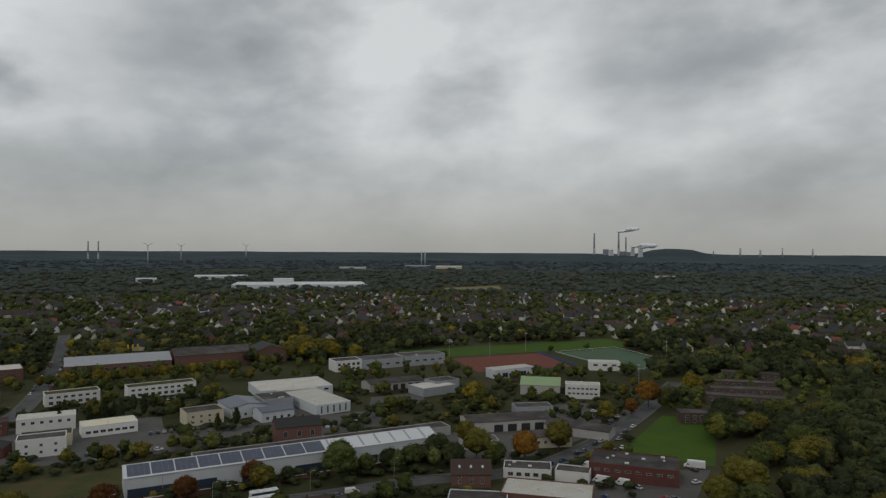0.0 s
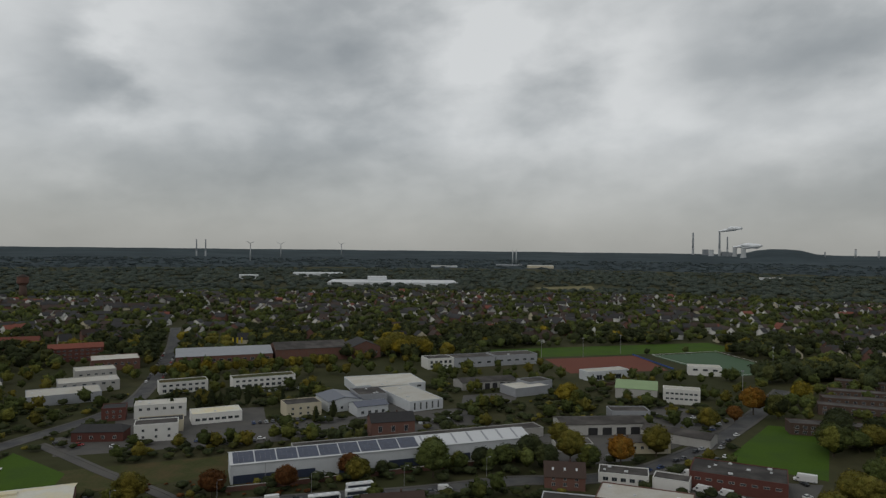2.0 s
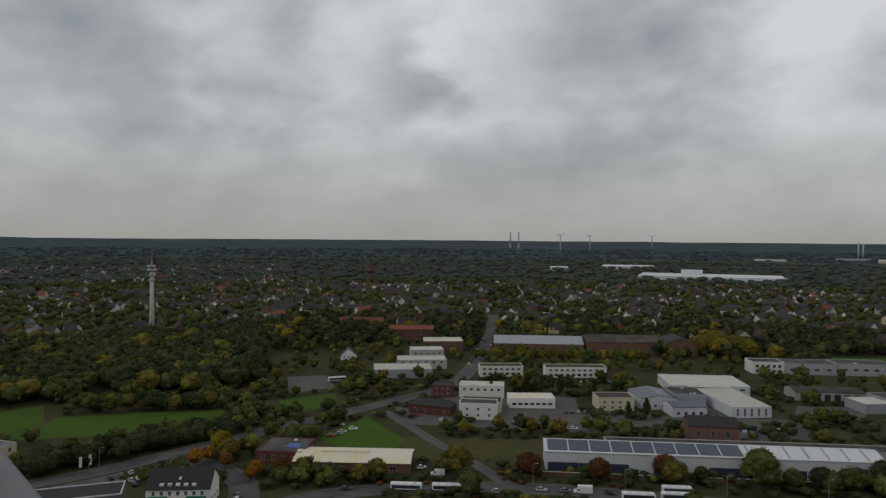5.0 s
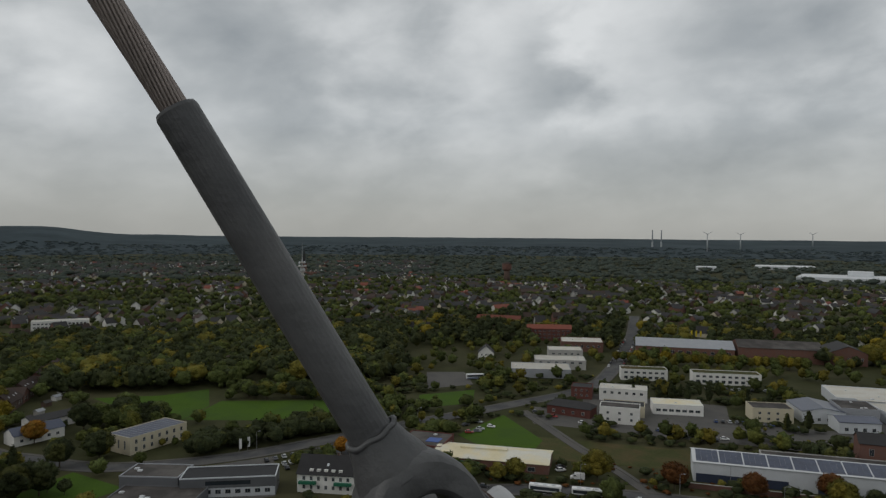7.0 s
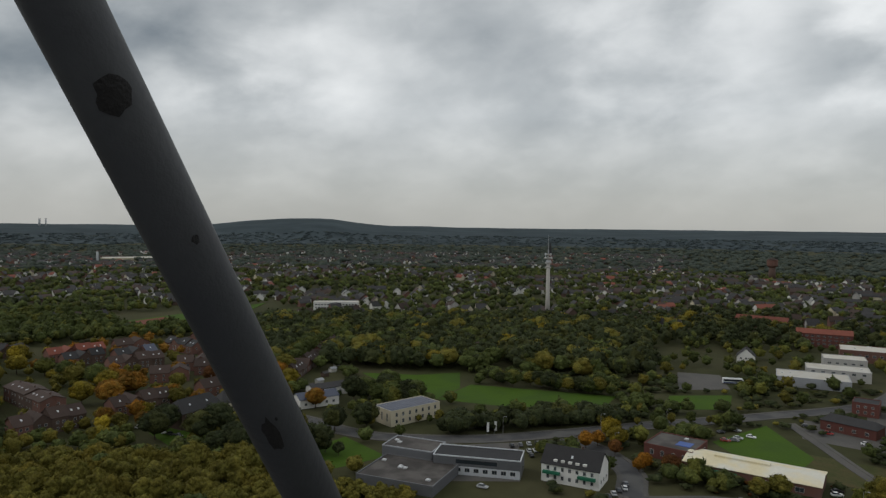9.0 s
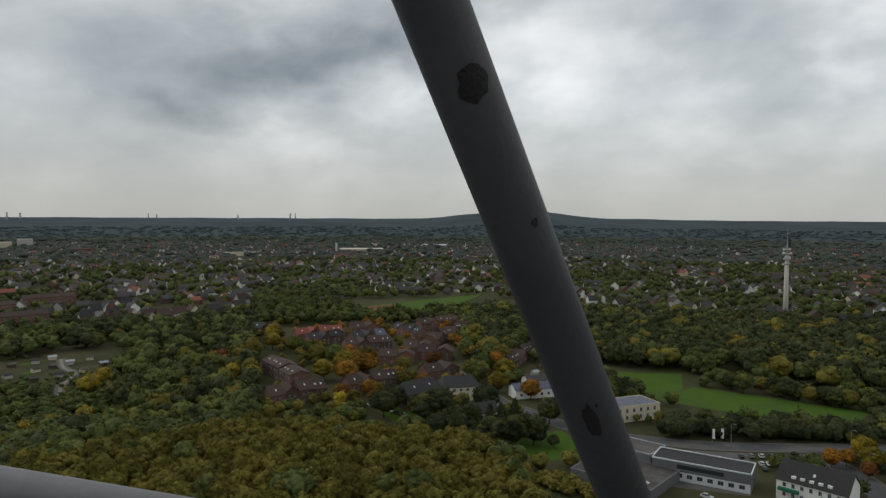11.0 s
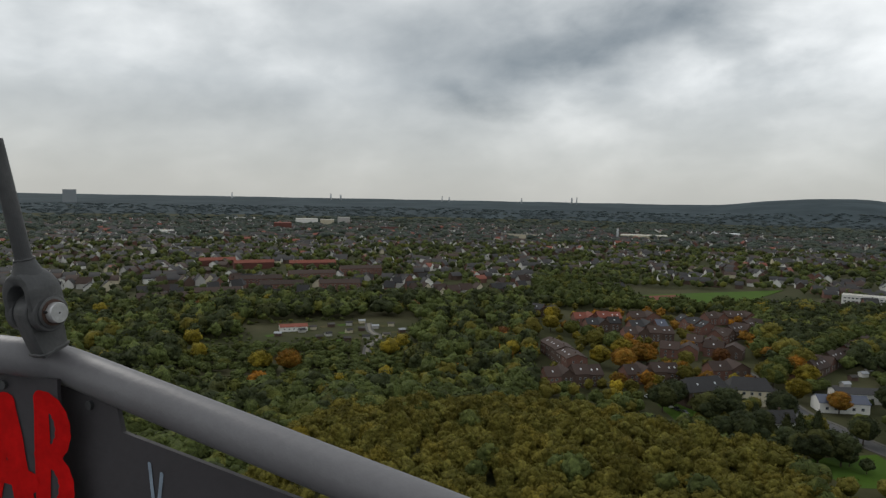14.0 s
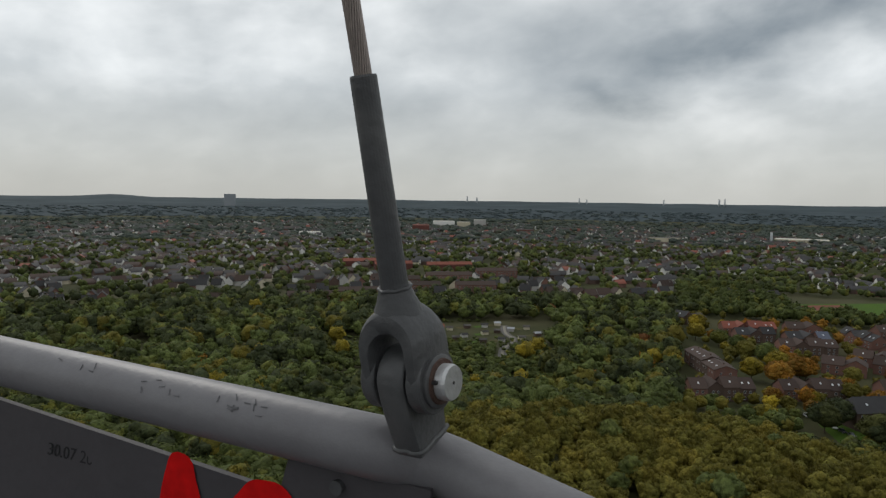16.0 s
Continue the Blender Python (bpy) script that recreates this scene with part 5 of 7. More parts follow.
terrace_row(-566, -84, -556, -64, 2, M_TILE, M_BRICK_BROWN)
terrace_row(-394, 42, -404, 62, 2, M_TILE_BROWN, M_BRICK_BROWN)
terrace_row(-400, 88, -520, 156, 13, M_TILE_BROWN, M_BRICK_BROWN, 10.0, 4.6, 4.2)
for k in range(9):
    x, y = -392 - k * 14.2 + 3 * (k % 2), 99 + k * 8.2
    gable_house("garden_shed", "pale shed in a back garden of the terraces", x, y, 118, 4.2, 3.2, 2.2, 0.9, (M_RENDER, M_MIDGREY, M_BRICK_BROWN)[k % 3], (M_FELT, M_GREY)[k % 2], (), "x", "shed", chimney=False, group="garden sheds")

# telecom tower


def telecom_tower(x, y):
    th = thing("telecom_tower", x, y, 0, 0, "slim pale concrete telecom tower with antenna platforms", "tower")
    bm = bmesh.new()
    add_tube(bm, [(0, 0, -1), (0, 0, 20), (0, 0, 62)], [2.6, 2.2, 1.7], 24)
    part("shaft", bm, M_CONCRETE, th, smooth=True)
    for z, r in ((62, 4.6), (57, 3.4), (52.5, 3.0), (66, 3.2)):
        bm = bmesh.new()
        add_tube(bm, [(0, 0, z - 0.5), (0, 0, z), (0, 0, z + 1.0)], [r * 0.7, r, r], 24)
        part("platform", bm, M_CONCRETE, th)
    for k in range(7):
        a = k * 0.9
        bm = bmesh.new()
        c, s = math.cos(a), math.sin(a)
        z = 58 + (k % 3) * 3.5
        add_tube(bm, [(c * 2.2, s * 2.2, z + 1.2), (c * 3.6, s * 3.6, z + 1.2)], [1.1, 1.3], 16)
        part("dish_antenna", bm, M_WHITE, th)
    bm = bmesh.new()
    add_tube(bm, [(0, 0, 62), (0, 0, 72)], [0.9, 0.6], 12)
    add_tube(bm, [(0, 0, 72), (0, 0, 86)], [0.28, 0.15], 8)
    part("mast", bm, M_STEEL, th)


telecom_tower(-600, 402)


def stack(name, x, y, h, r, material, label, taper=0.75):
    z = float(ground_z(x, y))
    th = thing(name, x, y, z - 2, 0, label, "chimney")
    bm = bmesh.new()
    add_tube(bm, [(0, 0, 0), (0, 0, h * 0.5), (0, 0, h)], [r, r * (1 + taper) / 2, r * taper], 20)
    part("shaft", bm, material, th, smooth=True)
    bm = bmesh.new()
    add_tube(bm, [(0, 0, h), (0, 0, h + 1.5)], [r * taper * 1.15, r * taper * 1.15], 20)
    part("rim", bm, M_CONCRETE, th)
    return th

# ---- far landmarks ----


def on_horizon(turn, base):
    """Where the ground is seen at that heading and that many degrees below the level."""
    a = radians(turn)
    best = None
    for r in np.linspace(700, 4800, 820):
        x, y = -math.sin(a) * r, math.cos(a) * r
        z = float(ground_z(x, y))
        d = abs(math.degrees(math.atan2(z - EYE_H, r)) - base)
        if best is None or d < best[0]:
            best = (d, x, y, z, r)
    return best[1:]


def tall(turn, base, top):
    x, y, z, r = on_horizon(turn, base)
    return x, y, z, EYE_H + r * math.tan(radians(top)) - z, r


M_STACKGREY = mat("bluish_grey_stack", (0.23, 0.25, 0.265), 0.9, 0, 0.1, 0.02, 0.2)
M_STACKPALE = mat("pale_stack", (0.42, 0.44, 0.45), 0.9, 0, 0.1, 0.02, 0.2)
M_STEAM = mat("steam", (0.8, 0.82, 0.84), 1.0, 0, 0.05, 0.02, 0.1)
for turn, base, top, wide in ((-12.47, -0.31, 1.40, 7), (-14.40, -0.39, 1.44, 7), (-14.97, -0.29, 1.08, 6), (27.43, -0.84, 0.46, 4), (26.75, -0.84, 0.47, 4)):
    x, y, z, h, r = tall(turn, base, top)
    th = stack("power_station_chimney", x, y, h + 2, wide, M_STACKGREY, "tall grey far power station chimney", 0.7)
    bm = bmesh.new()
    add_tube(bm, [(0, 0, 0), (0, 0, h * 0.33)], [wide * 1.12, wide * 1.02], 20)
    part("pale_foot", bm, M_STACKPALE, th)
for turn, base, top, wide in ((1.79, -1.25, -0.17, 3.0), (1.50, -1.25, -0.17, 3.0), (91.56, -3.2, -2.3, 2.6), (-21.57, -0.46, -0.02, 4), (39.17, -3.96, -2.9, 0)):
    x, y, z, h, r = tall(turn, base, top)
    if wide:
        stack("chimney", x, y, h + 2, wide, M_STACKPALE if turn != -21.57 else M_STACKGREY, "pale far factory chimney", 0.9)
    else:
        th = thing("water_tower", x, y, z - 1, 0, "old brick water tower among far roofs", "tower")
        bm = bmesh.new()
        add_tube(bm, [(0, 0, 0), (0, 0, h)], [7, 5.5], 20)
        part("shaft", bm, M_BRICK_BROWN, th, smooth=True)
        bm = bmesh.new()
        add_tube(bm, [(0, 0, h - 1), (0, 0, h + 3), (0, 0, h + 13), (0, 0, h + 14)], [5.5, 9.5, 9.5, 8], 20)
        part("tank", bm, M_BRICK, th)
        bm = bmesh.new()
        add_tube(bm, [(0, 0, h + 14), (0, 0, h + 18)], [9.8, 0.6], 20)
        part("roof", bm, M_TILE_BROWN, th)
# boiler houses and cooling towers of the power station
for turn, base, top, wide, kind in ((-13.24, -0.35, 0.11, 32, "box"), (-13.82, -0.39, 0.08, 30, "cool"), (-15.50, -0.42, 0.22, 26, "cool"), (-16.11, -0.51, 0.15, 30, "cool"), (-14.6, -0.40, -0.05, 40, "box"), (-15.0, -0.42, -0.1, 30, "box")):
    x, y, z, h, r = tall(turn, base, top)
    if kind == "cool":
        th = thing("cooling_tower", x, y, z - 2, 0, "pale far concrete cooling tower", "cooling tower")
        bm = bmesh.new()
        add_tube(bm, [(0, 0, 0), (0, 0, h * 0.35), (0, 0, h * 0.72), (0, 0, h + 2)], [wide * 0.62, wide * 0.48, wide * 0.42, wide * 0.46], 28, False)
        part("shell", bm, M_STACKPALE, th, smooth=True)
        bm = bmesh.new()
        add_tube(bm, [(0, 0, h * 0.9), (0, 0, h * 0.95)], wide * 0.40, 24)
        part("basin", bm, M_STACKGREY, th)
    else:
        flat_house("boiler_house", "big grey far power station block", x, y, 0, wide, 30, h, M_STACKGREY, M_GREY, (), "power station", z=z - 1, keep=False)


def steam(turn, high, spread, lift, n, seed):
    """Steam that drifts off in a loose bank."""
    r_ = np.random.default_rng(seed)
    V, F, k = [], [], 0
    tv, tf = ICO2
    for i in range(n):
        t = i / n
        a = radians(turn - spread * t)
        rr = 4450
        s = (9 + 15 * t) * r_.uniform(0.7, 1.2)
        c = np.array([-math.sin(a) * rr, math.cos(a) * rr, EYE_H + rr * math.tan(radians(high + lift * t)) + r_.uniform(-6, 6) * t])
        V.append(tv * (1 + r_.uniform(-0.2, 0.2, (len(tv), 1))) * s * np.array([1.5, 1.0, 0.55]) + c)
        F.append(tf + k)
        k += len(tv)
    ob = new("steam_plume", quick_mesh("steam_plume", np.concatenate(V), np.concatenate(F), [M_STEAM], smooth=True))
    tagged(ob, "white steam drifting from the power station", "steam", kind="stuff")


steam(-14.40, 1.52, 1.35, 0.25, 15, 3)
steam(-15.50, 0.30, 1.1, 0.22, 13, 5)
steam(-16.11, 0.22, 0.9, 0.25, 11, 6)


def turbine(turn, base, top):
    x, y, z, h, r = tall(turn, base, top)
    th = thing("wind_turbine", x, y, z - 2, turn, "white far wind turbine at rest", "wind turbine", "wind turbines")
    bm = bmesh.new()
    add_tube(bm, [(0, 0, 0), (0, 0, h)], [3.2, 1.8], 14)
    part("tower", bm, M_STACKPALE, th, smooth=True)
    bm = bmesh.new()
    add_tube(bm, [(0, -5, h + 1.5), (0, 5, h + 1.5)], [2.2, 2.6], 12)
    part("nacelle", bm, M_STACKGREY, th)
    for k in range(3):
        a = k * 2.094 + 0.5
        bm = bmesh.new()
        add_tube(bm, [(0, -5.5, h + 1.5), (math.cos(a) * 9, -5.5, h + 1.5 + math.sin(a) * 9), (math.cos(a) * 26, -5.5, h + 1.5 + math.sin(a) * 26)], [0.9, 1.4, 0.3], 8)
        part("blade", bm, M_STACKPALE, th)


turbine(23.34, -1.19, 0.20)
turbine(20.95, -0.98, 0.17)
turbine(16.06, -0.65, 0.21)


def far_block(turn, base, turn2, top, deep, wall, roof, label, name="far_warehouse", category="warehouse"):
    """A big far building between two headings."""
    x, y, z, h, r = tall(turn, base, top)
    x2, y2 = -math.sin(radians(turn2)) * r, math.cos(radians(turn2)) * r
    w = math.hypot(x2 - x, y2 - y)
    return flat_house(name, label, x, y, math.degrees(math.atan2(y2 - y, x2 - x)), w, deep, max(h, 4), wall, roof, (), category, z=z - 1, keep=True)


far_block(20.0, -2.50, 15.9, -2.20, 120, M_WHITE, M_WHITEROOF, "long white far logistics hall")
far_block(17.2, -3.20, 6.3, -2.90, 150, M_WHITE, M_WHITEROOF, "very long white far logistics hall")
far_block(13.9, -3.10, 12.3, -2.45, 60, M_WHITE, M_WHITEROOF, "tall white block of a far logistics hall")
far_block(24.2, -2.67, 22.7, -2.35, 60, M_WHITE, M_WHITEROOF, "white far industrial hall")
far_block(0.6, -1.60, -1.6, -1.40, 160, M_CREAM, M_PALEROOF, "pale far factory hall")
far_block(3.2, -1.50, 1.0, -1.35, 100, M_STACKGREY, M_GREY, "grey far factory hall")
far_block(8.6, -1.60, 6.4, -1.48, 60, M_WHITE, M_PALEROOF, "pale far industrial hall")
far_block(-17.2, -2.2, -18.8, -2.0, 50, M_WHITE, M_PALEROOF, "white far hall beside the hill")
far_block(91.3, -3.10, 87.7, -2.75, 60, M_CREAM, M_PALEROOF, "pale far school complex", "far_school", "school")
far_block(84.5, -2.6, 82.4, -2.40, 60, M_WHITE, M_WHITEROOF, "white far industrial hall")
far_block(101.0, -3.30, 98.0, -2.95, 40, M_CREAM, M_FELT, "pale far school block", "far_school", "school")
far_block(119.7, -2.95, 118.3, -2.30, 50, M_BRICK_RED, M_TILE_RED, "red far town building")
far_block(118.0, -2.45, 116.2, -1.95, 60, M_RENDER, M_PALEROOF, "white far hospital block", "far_hospital", "hospital")
far_block(116.0, -2.50, 114.9, -2.0, 40, M_CREAM, M_PALEROOF, "cream far hospital wing", "far_hospital", "hospital")
far_block(114.6, -2.40, 113.6, -1.80, 40, M_MIDGREY, M_PALEROOF, "grey far hospital tower", "far_hospital", "hospital")
far_block(123.5, -2.1, 121.2, -1.9, 50, M_RENDER, M_FELT, "white far town block")
far_block(111.2, -2.9, 109.6, -2.55, 40, M_BRICK_RED, M_FELT, "red brick far town block")
far_block(129.0, -3.3, 127.2, -2.95, 40, M_RENDER, M_PALEROOF, "white far apartment row")
far_block(134.9, -0.9, 134.0, 0.07, 50, M_STACKGREY, M_GREY, "lone dark far gasholder tower", "gasholder", "tower")
for k, (turn, top) in enumerate(((123.0, 0.05), (115.2, 0.10), (114.4, 0.02), (106.0, 0.06), (105.4, -0.02), (95.3, 0.12), (94.9, 0.15), (99.4, 0.0), (-23.5, 0.22), (-26.4, 0.28), (-28.4, 0.2), (-24.9, 0.1))):
    x, y, z, h, r = tall(turn, -0.4, top)
    stack("far_stack", x, y, h + 2, 4 + k % 3, M_STACKPALE, "faint far chimney on the horizon", 0.9)

# ---- walls, masts and flags of the estate ----
road("footpath", [(-234, 298), (-206, 282), (-177, 265), (-150, 251), (-125, 236)], 2.2, "pale footpath down to the street", 0.08, M_YARD)
brick_wall = thing("boundary_wall", -119, 252.5, 0, 27.7, "dark red brick boundary wall before the warehouse", "wall", kind="structure")
part("wall_body", box(0, 0, -0.3, 132, 0.4, 2.0), M_BRICK, brick_wall)
part("coping", box(-0.05, -0.08, 2.003, 132.05, 0.48, 2.12), M_CONCRETE, brick_wall)
for x, y in [(6, 588), (43, 620), (79, 649), (195, 595), (136, 473)]:
    th = thing("floodlight_mast", x, y, 0, 0, "tall grey floodlight mast beside the sports pitch", "mast", "floodlight masts")
    bm = bmesh.new()
    add_tube(bm, [(0, 0, -0.3), (0, 0, 17)], [0.22, 0.12], 10)
    part("pole", bm, M_STEEL, th)
    part("lamp_head", box(-0.9, -0.15, 16.6, 0.9, 0.15, 17.4), M_GREY, th)
fence = thing("pitch_barrier", 0, 0, 0, 0, "white barrier round the turf pitch", "barrier")
corners = [(106, 642), (170, 676), (202, 578), (147, 544)]
for (xa_, ya_), (xb_, yb_) in zip(corners, corners[1:] + corners[:1]):
    bm = bmesh.new()
    add_tube(bm, [(xa_, ya_, 1.1), (xb_, yb_, 1.1)], 0.12, 6)
    part("rail", bm, M_LINE, fence)
    n_ = int(math.hypot(xb_ - xa_, yb_ - ya_) / 6)
    for k in range(n_):
        bm = bmesh.new()
        add_tube(bm, [(xa_ + (xb_ - xa_) * k / n_, ya_ + (yb_ - ya_) * k / n_, 0), (xa_ + (xb_ - xa_) * k / n_, ya_ + (yb_ - ya_) * k / n_, 1.1)], 0.05, 6)
        part("post", bm, M_LINE, fence)
for k, (u, v) in enumerate(((0.5, 0.06), (0.5, 0.94))):
    ax_, ay_ = 106 + (147 - 106) * v + (170 - 106) * u, 642 + (544 - 642) * v + (676 - 642) * u
    goal = thing("football_goal", ax_, ay_, 0, 28, "white football goal on the turf pitch", "goal", "football goals")
    bm = bmesh.new()
    add_tube(bm, [(-3.66, 0, 0), (-3.66, 0, 2.44), (3.66, 0, 2.44), (3.66, 0, 0)], 0.08, 6)
    part("frame", bm, M_LINE, goal)
banner = thing("blue_barrier", 100, 606, 0, -73, "blue banner barrier between the two pitches", "barrier")
part("banner_sheet", box(-38, -0.06, 0.1, 38, 0.06, 1.3), M_BLUE, banner)
M_FLAG = mat("yellow_flag_cloth", (0.55, 0.42, 0.02), 0.8)
for k in range(3):
    th = thing("yellow_flag", -277 + k * 3.4, 601 + k * 1.9, 0, 30, "tall yellow advertising flag beside the factory", "flag", "yellow flags")
    bm = bmesh.new()
    add_tube(bm, [(0, 0, -0.2), (0, 0, 11)], 0.08, 8)
    part("pole", bm, M_STEEL, th)
    part("cloth", box(0.09, -0.02, 5.5, 1.5, 0.02, 10.8), M_FLAG, th)
for x, y in [(-277, 152), (-277, 156)]:
    th = thing("white_flag", x, y, 0, 60, "narrow white advertising flag beside the road", "flag", "white flags")
    bm = bmesh.new()
    add_tube(bm, [(0, 0, -0.2), (0, 0, 6)], 0.06, 8)
    part("pole", bm, M_STEEL, th)
    part("cloth", box(0.07, -0.02, 1.5, 1.1, 0.02, 5.8), M_LINE, th)
x, y, z, h, r = tall(55.94, -3.56, -1.24)
church = thing("church", x, y, z - 1, 20, "far church with a slim dark spire", "church")
part("tower", box(-4, -4, 0, 4, 4, h * 0.5), M_BRICK, church)
bm = bmesh.new()
add_tube(bm, [(0, 0, h * 0.5), (0, 0, h)], [5.2, 0.2], 8)
part("spire", bm, M_TILE, church)
part("nave", box(4.003, -6, 0, 30, 6, 13), M_BRICK, church)
for k in range(9):
    th = thing("scrap_heap", 42 + k * 4.2, 492 + k * 2.2, 0, k * 50.0, "rusty heap of scrap metal in the yard", "scrap", "scrap heaps")
    bm = bmesh.new()
    for q in range(14):
        sx, sy, sz = rng.uniform(0.4, 1.6, 3)
        cx_, cy_, cz_ = rng.uniform(-2, 2), rng.uniform(-2, 2), rng.uniform(0, 1.2)
        vs = add_box(bm, cx_ - sx, cy_ - sy * 0.4, max(0, cz_ - 0.3), cx_ + sx, cy_ + sy * 0.4, cz_ + sz * 0.5)
        bmesh.ops.rotate(bm, cent=(cx_, cy_, cz_), matrix=Matrix.Rotation(float(rng.uniform(0, 3)), 3, "Z"), verts=vs)
    part("scrap_pile", bm, M_BRICK_BROWN, th)
for k in range(10):
    th = thing("pallet_stack", -62 + (k % 5) * 3.4, 366 + (k // 5) * 4 + (k % 5) * 2.2, 0, 36, "stack of wrapped goods in the yard", "goods", "stacks of goods")
    bm = bmesh.new()
    add_box(bm, 0, 0, 0, 2.4, 1.2, 0.15)
    part("pallet", bm, M_BARK, th)
    part("load", box(0.1, 0.1, 0.153, 2.3, 1.1, 1.2 + 0.3 * (k % 3)), (M_WHITE, M_GREY, M_STEEL)[k % 3], th)

# ---- long brick blocks of the western suburb ----
for x, y, a, w in ((-473, -393, 130, 44), (-520, -372, 130, 40), (-613, -392, 130, 48), (-588, -348, 126, 42), (-679, -366, 128, 52), (-753, -338, 126, 50), (-620, -300, 124, 40)):
    gable_house("block_of_flats", "long red-brown brick block of flats with a dark roof", x, y, a, w, 12, 8.6, 3.2, M_BRICK, M_TILE_BROWN, (("front", w // 4, 6.6, 1.5, 1.4), ("front", w // 4, 3.6, 1.5, 1.4)), "x", "flats", group="brick blocks of flats")
for x, y, a, w in ((-792, -427, 128, 60), (-761, -488, 132, 50), (-770, -545, 134, 46)):
    gable_house("block_of_flats", "long brick block with a bright red roof", x, y, a, w, 12, 8.0, 3.2, M_BRICK_RED, M_TILE_RED, (), "x", "flats", group="red-roofed blocks of flats")
# allotment huts
for k in range(16):
    x, y = -415 - (k % 6) * 13 + rng.uniform(-4, 4), -232 + (k // 6) * 26 + (k % 6) * 7 + rng.uniform(-4, 4)
    gable_house("allotment_hut", "small pale allotment hut among garden plots", x, y, float(rng.uniform(100, 150)), 4.5, 3.5, 2.1, 0.8, (M_BRICK_BROWN, M_MIDGREY, M_CREAM)[k % 3], (M_FELT, M_TILE, M_FELT)[k % 3] if k % 5 else M_GREY, (), "x", "hut", chimney=False, group="allotment huts")
    sheet("garden_plot", [(x - 7, y - 3), (x - 1, y - 8), (x + 4, y - 3), (x - 2, y + 2)], 0.05 + 0.004 * (k % 4), (M_LAWN, M_ROUGH)[k % 2], "small allotment garden plot", "garden", 0.0, True)

# ---- vehicles ----
PAINT = {n: mat(n + "_car_paint", c, 0.3, 0.0, 0.04, 1, 4, 0, 0, 0, None, 0.5) for n, c in (("white", (0.7, 0.7, 0.7)), ("silver", (0.38, 0.39, 0.40)), ("black", (0.02, 0.02, 0.022)), ("red", (0.30, 0.03, 0.025)), ("blue", (0.03, 0.06, 0.16)), ("grey", (0.12, 0.12, 0.13)))}
car_stock = {}


def loft(sections):
    """A closed body through rings of points."""
    bm = bmesh.new()
    rings = [[bm.verts.new(p) for p in s] for s in sections]
    n = len(rings[0])
    for a_, b2 in zip(rings, rings[1:]):
        for k in range(n):
            bm.faces.new((a_[k], a_[(k + 1) % n], b2[(k + 1) % n], b2[k]))
    bm.faces.new(rings[0][::-1])
    bm.faces.new(rings[-1])
    bmesh.ops.recalc_face_normals(bm, faces=bm.faces[:])
    return bm


def wheels(th, xs, half, r):
    for x in xs:
        for s in (-1, 1):
            bm = bmesh.new()
            add_tube(bm, [(x, s * (half - 0.22), r), (x, s * half, r)], r, 14)
            wh = part("wheel", bm, M_RUBBER, th)
            bm = bmesh.new()
            add_tube(bm, [(x, s * half, r), (x, s * (half + 0.012), r)], r * 0.6, 12)
            part("rim", bm, M_STEEL, wh)


def car(x, y, rot, paint="silver", z=0.12):
    m = pose(x, y, z, 0, 0, rot)
    if ("car", paint) in car_stock:
        return copy_thing(car_stock[("car", paint)], m)
    th = thing("car", x, y, z, rot, f"small {paint} car parked on the asphalt", "car", "parked cars")
    secs = []
    for px, z0, z1, hw in ((-2.15, 0.45, 0.80, 0.72), (-2.0, 0.28, 0.95, 0.84), (-0.9, 0.25, 0.98, 0.88), (0.9, 0.25, 0.92, 0.88), (1.9, 0.28, 0.78, 0.84), (2.15, 0.42, 0.64, 0.70)):
        secs.append([(px, -hw, z0), (px, hw, z0), (px, hw, (z0 + z1) / 2 + 0.1), (px, hw * 0.9, z1), (px, -hw * 0.9, z1), (px, -hw, (z0 + z1) / 2 + 0.1)])
    part("body", loft(secs), PAINT[paint], th)
    cab = [[(px, -hw, 0.93), (px, hw, 0.93), (px, hw * 0.82, zt), (px, -hw * 0.82, zt)] for px, zt, hw in ((-1.75, 0.96, 0.78), (-1.25, 1.42, 0.80), (0.1, 1.46, 0.80), (0.95, 0.97, 0.78))]
    part("window_band", loft(cab), M_GLASS, th)
    part("roof_panel", loft([[(px, -hw, zt), (px, hw, zt), (px, hw, zt + 0.05), (px, -hw, zt + 0.05)] for px, zt, hw in ((-1.3, 1.41, 0.64), (-0.6, 1.45, 0.66), (0.15, 1.44, 0.64))]), PAINT[paint], th)
    wheels(th, (-1.3, 1.3), 0.86, 0.32)
    for s in (-1, 1):
        part("headlight", box(2.05, s * 0.6 - 0.14, 0.56, 2.12, s * 0.6 + 0.14, 0.68), M_WHITE, th)
    car_stock[("car", paint)] = th
    return th


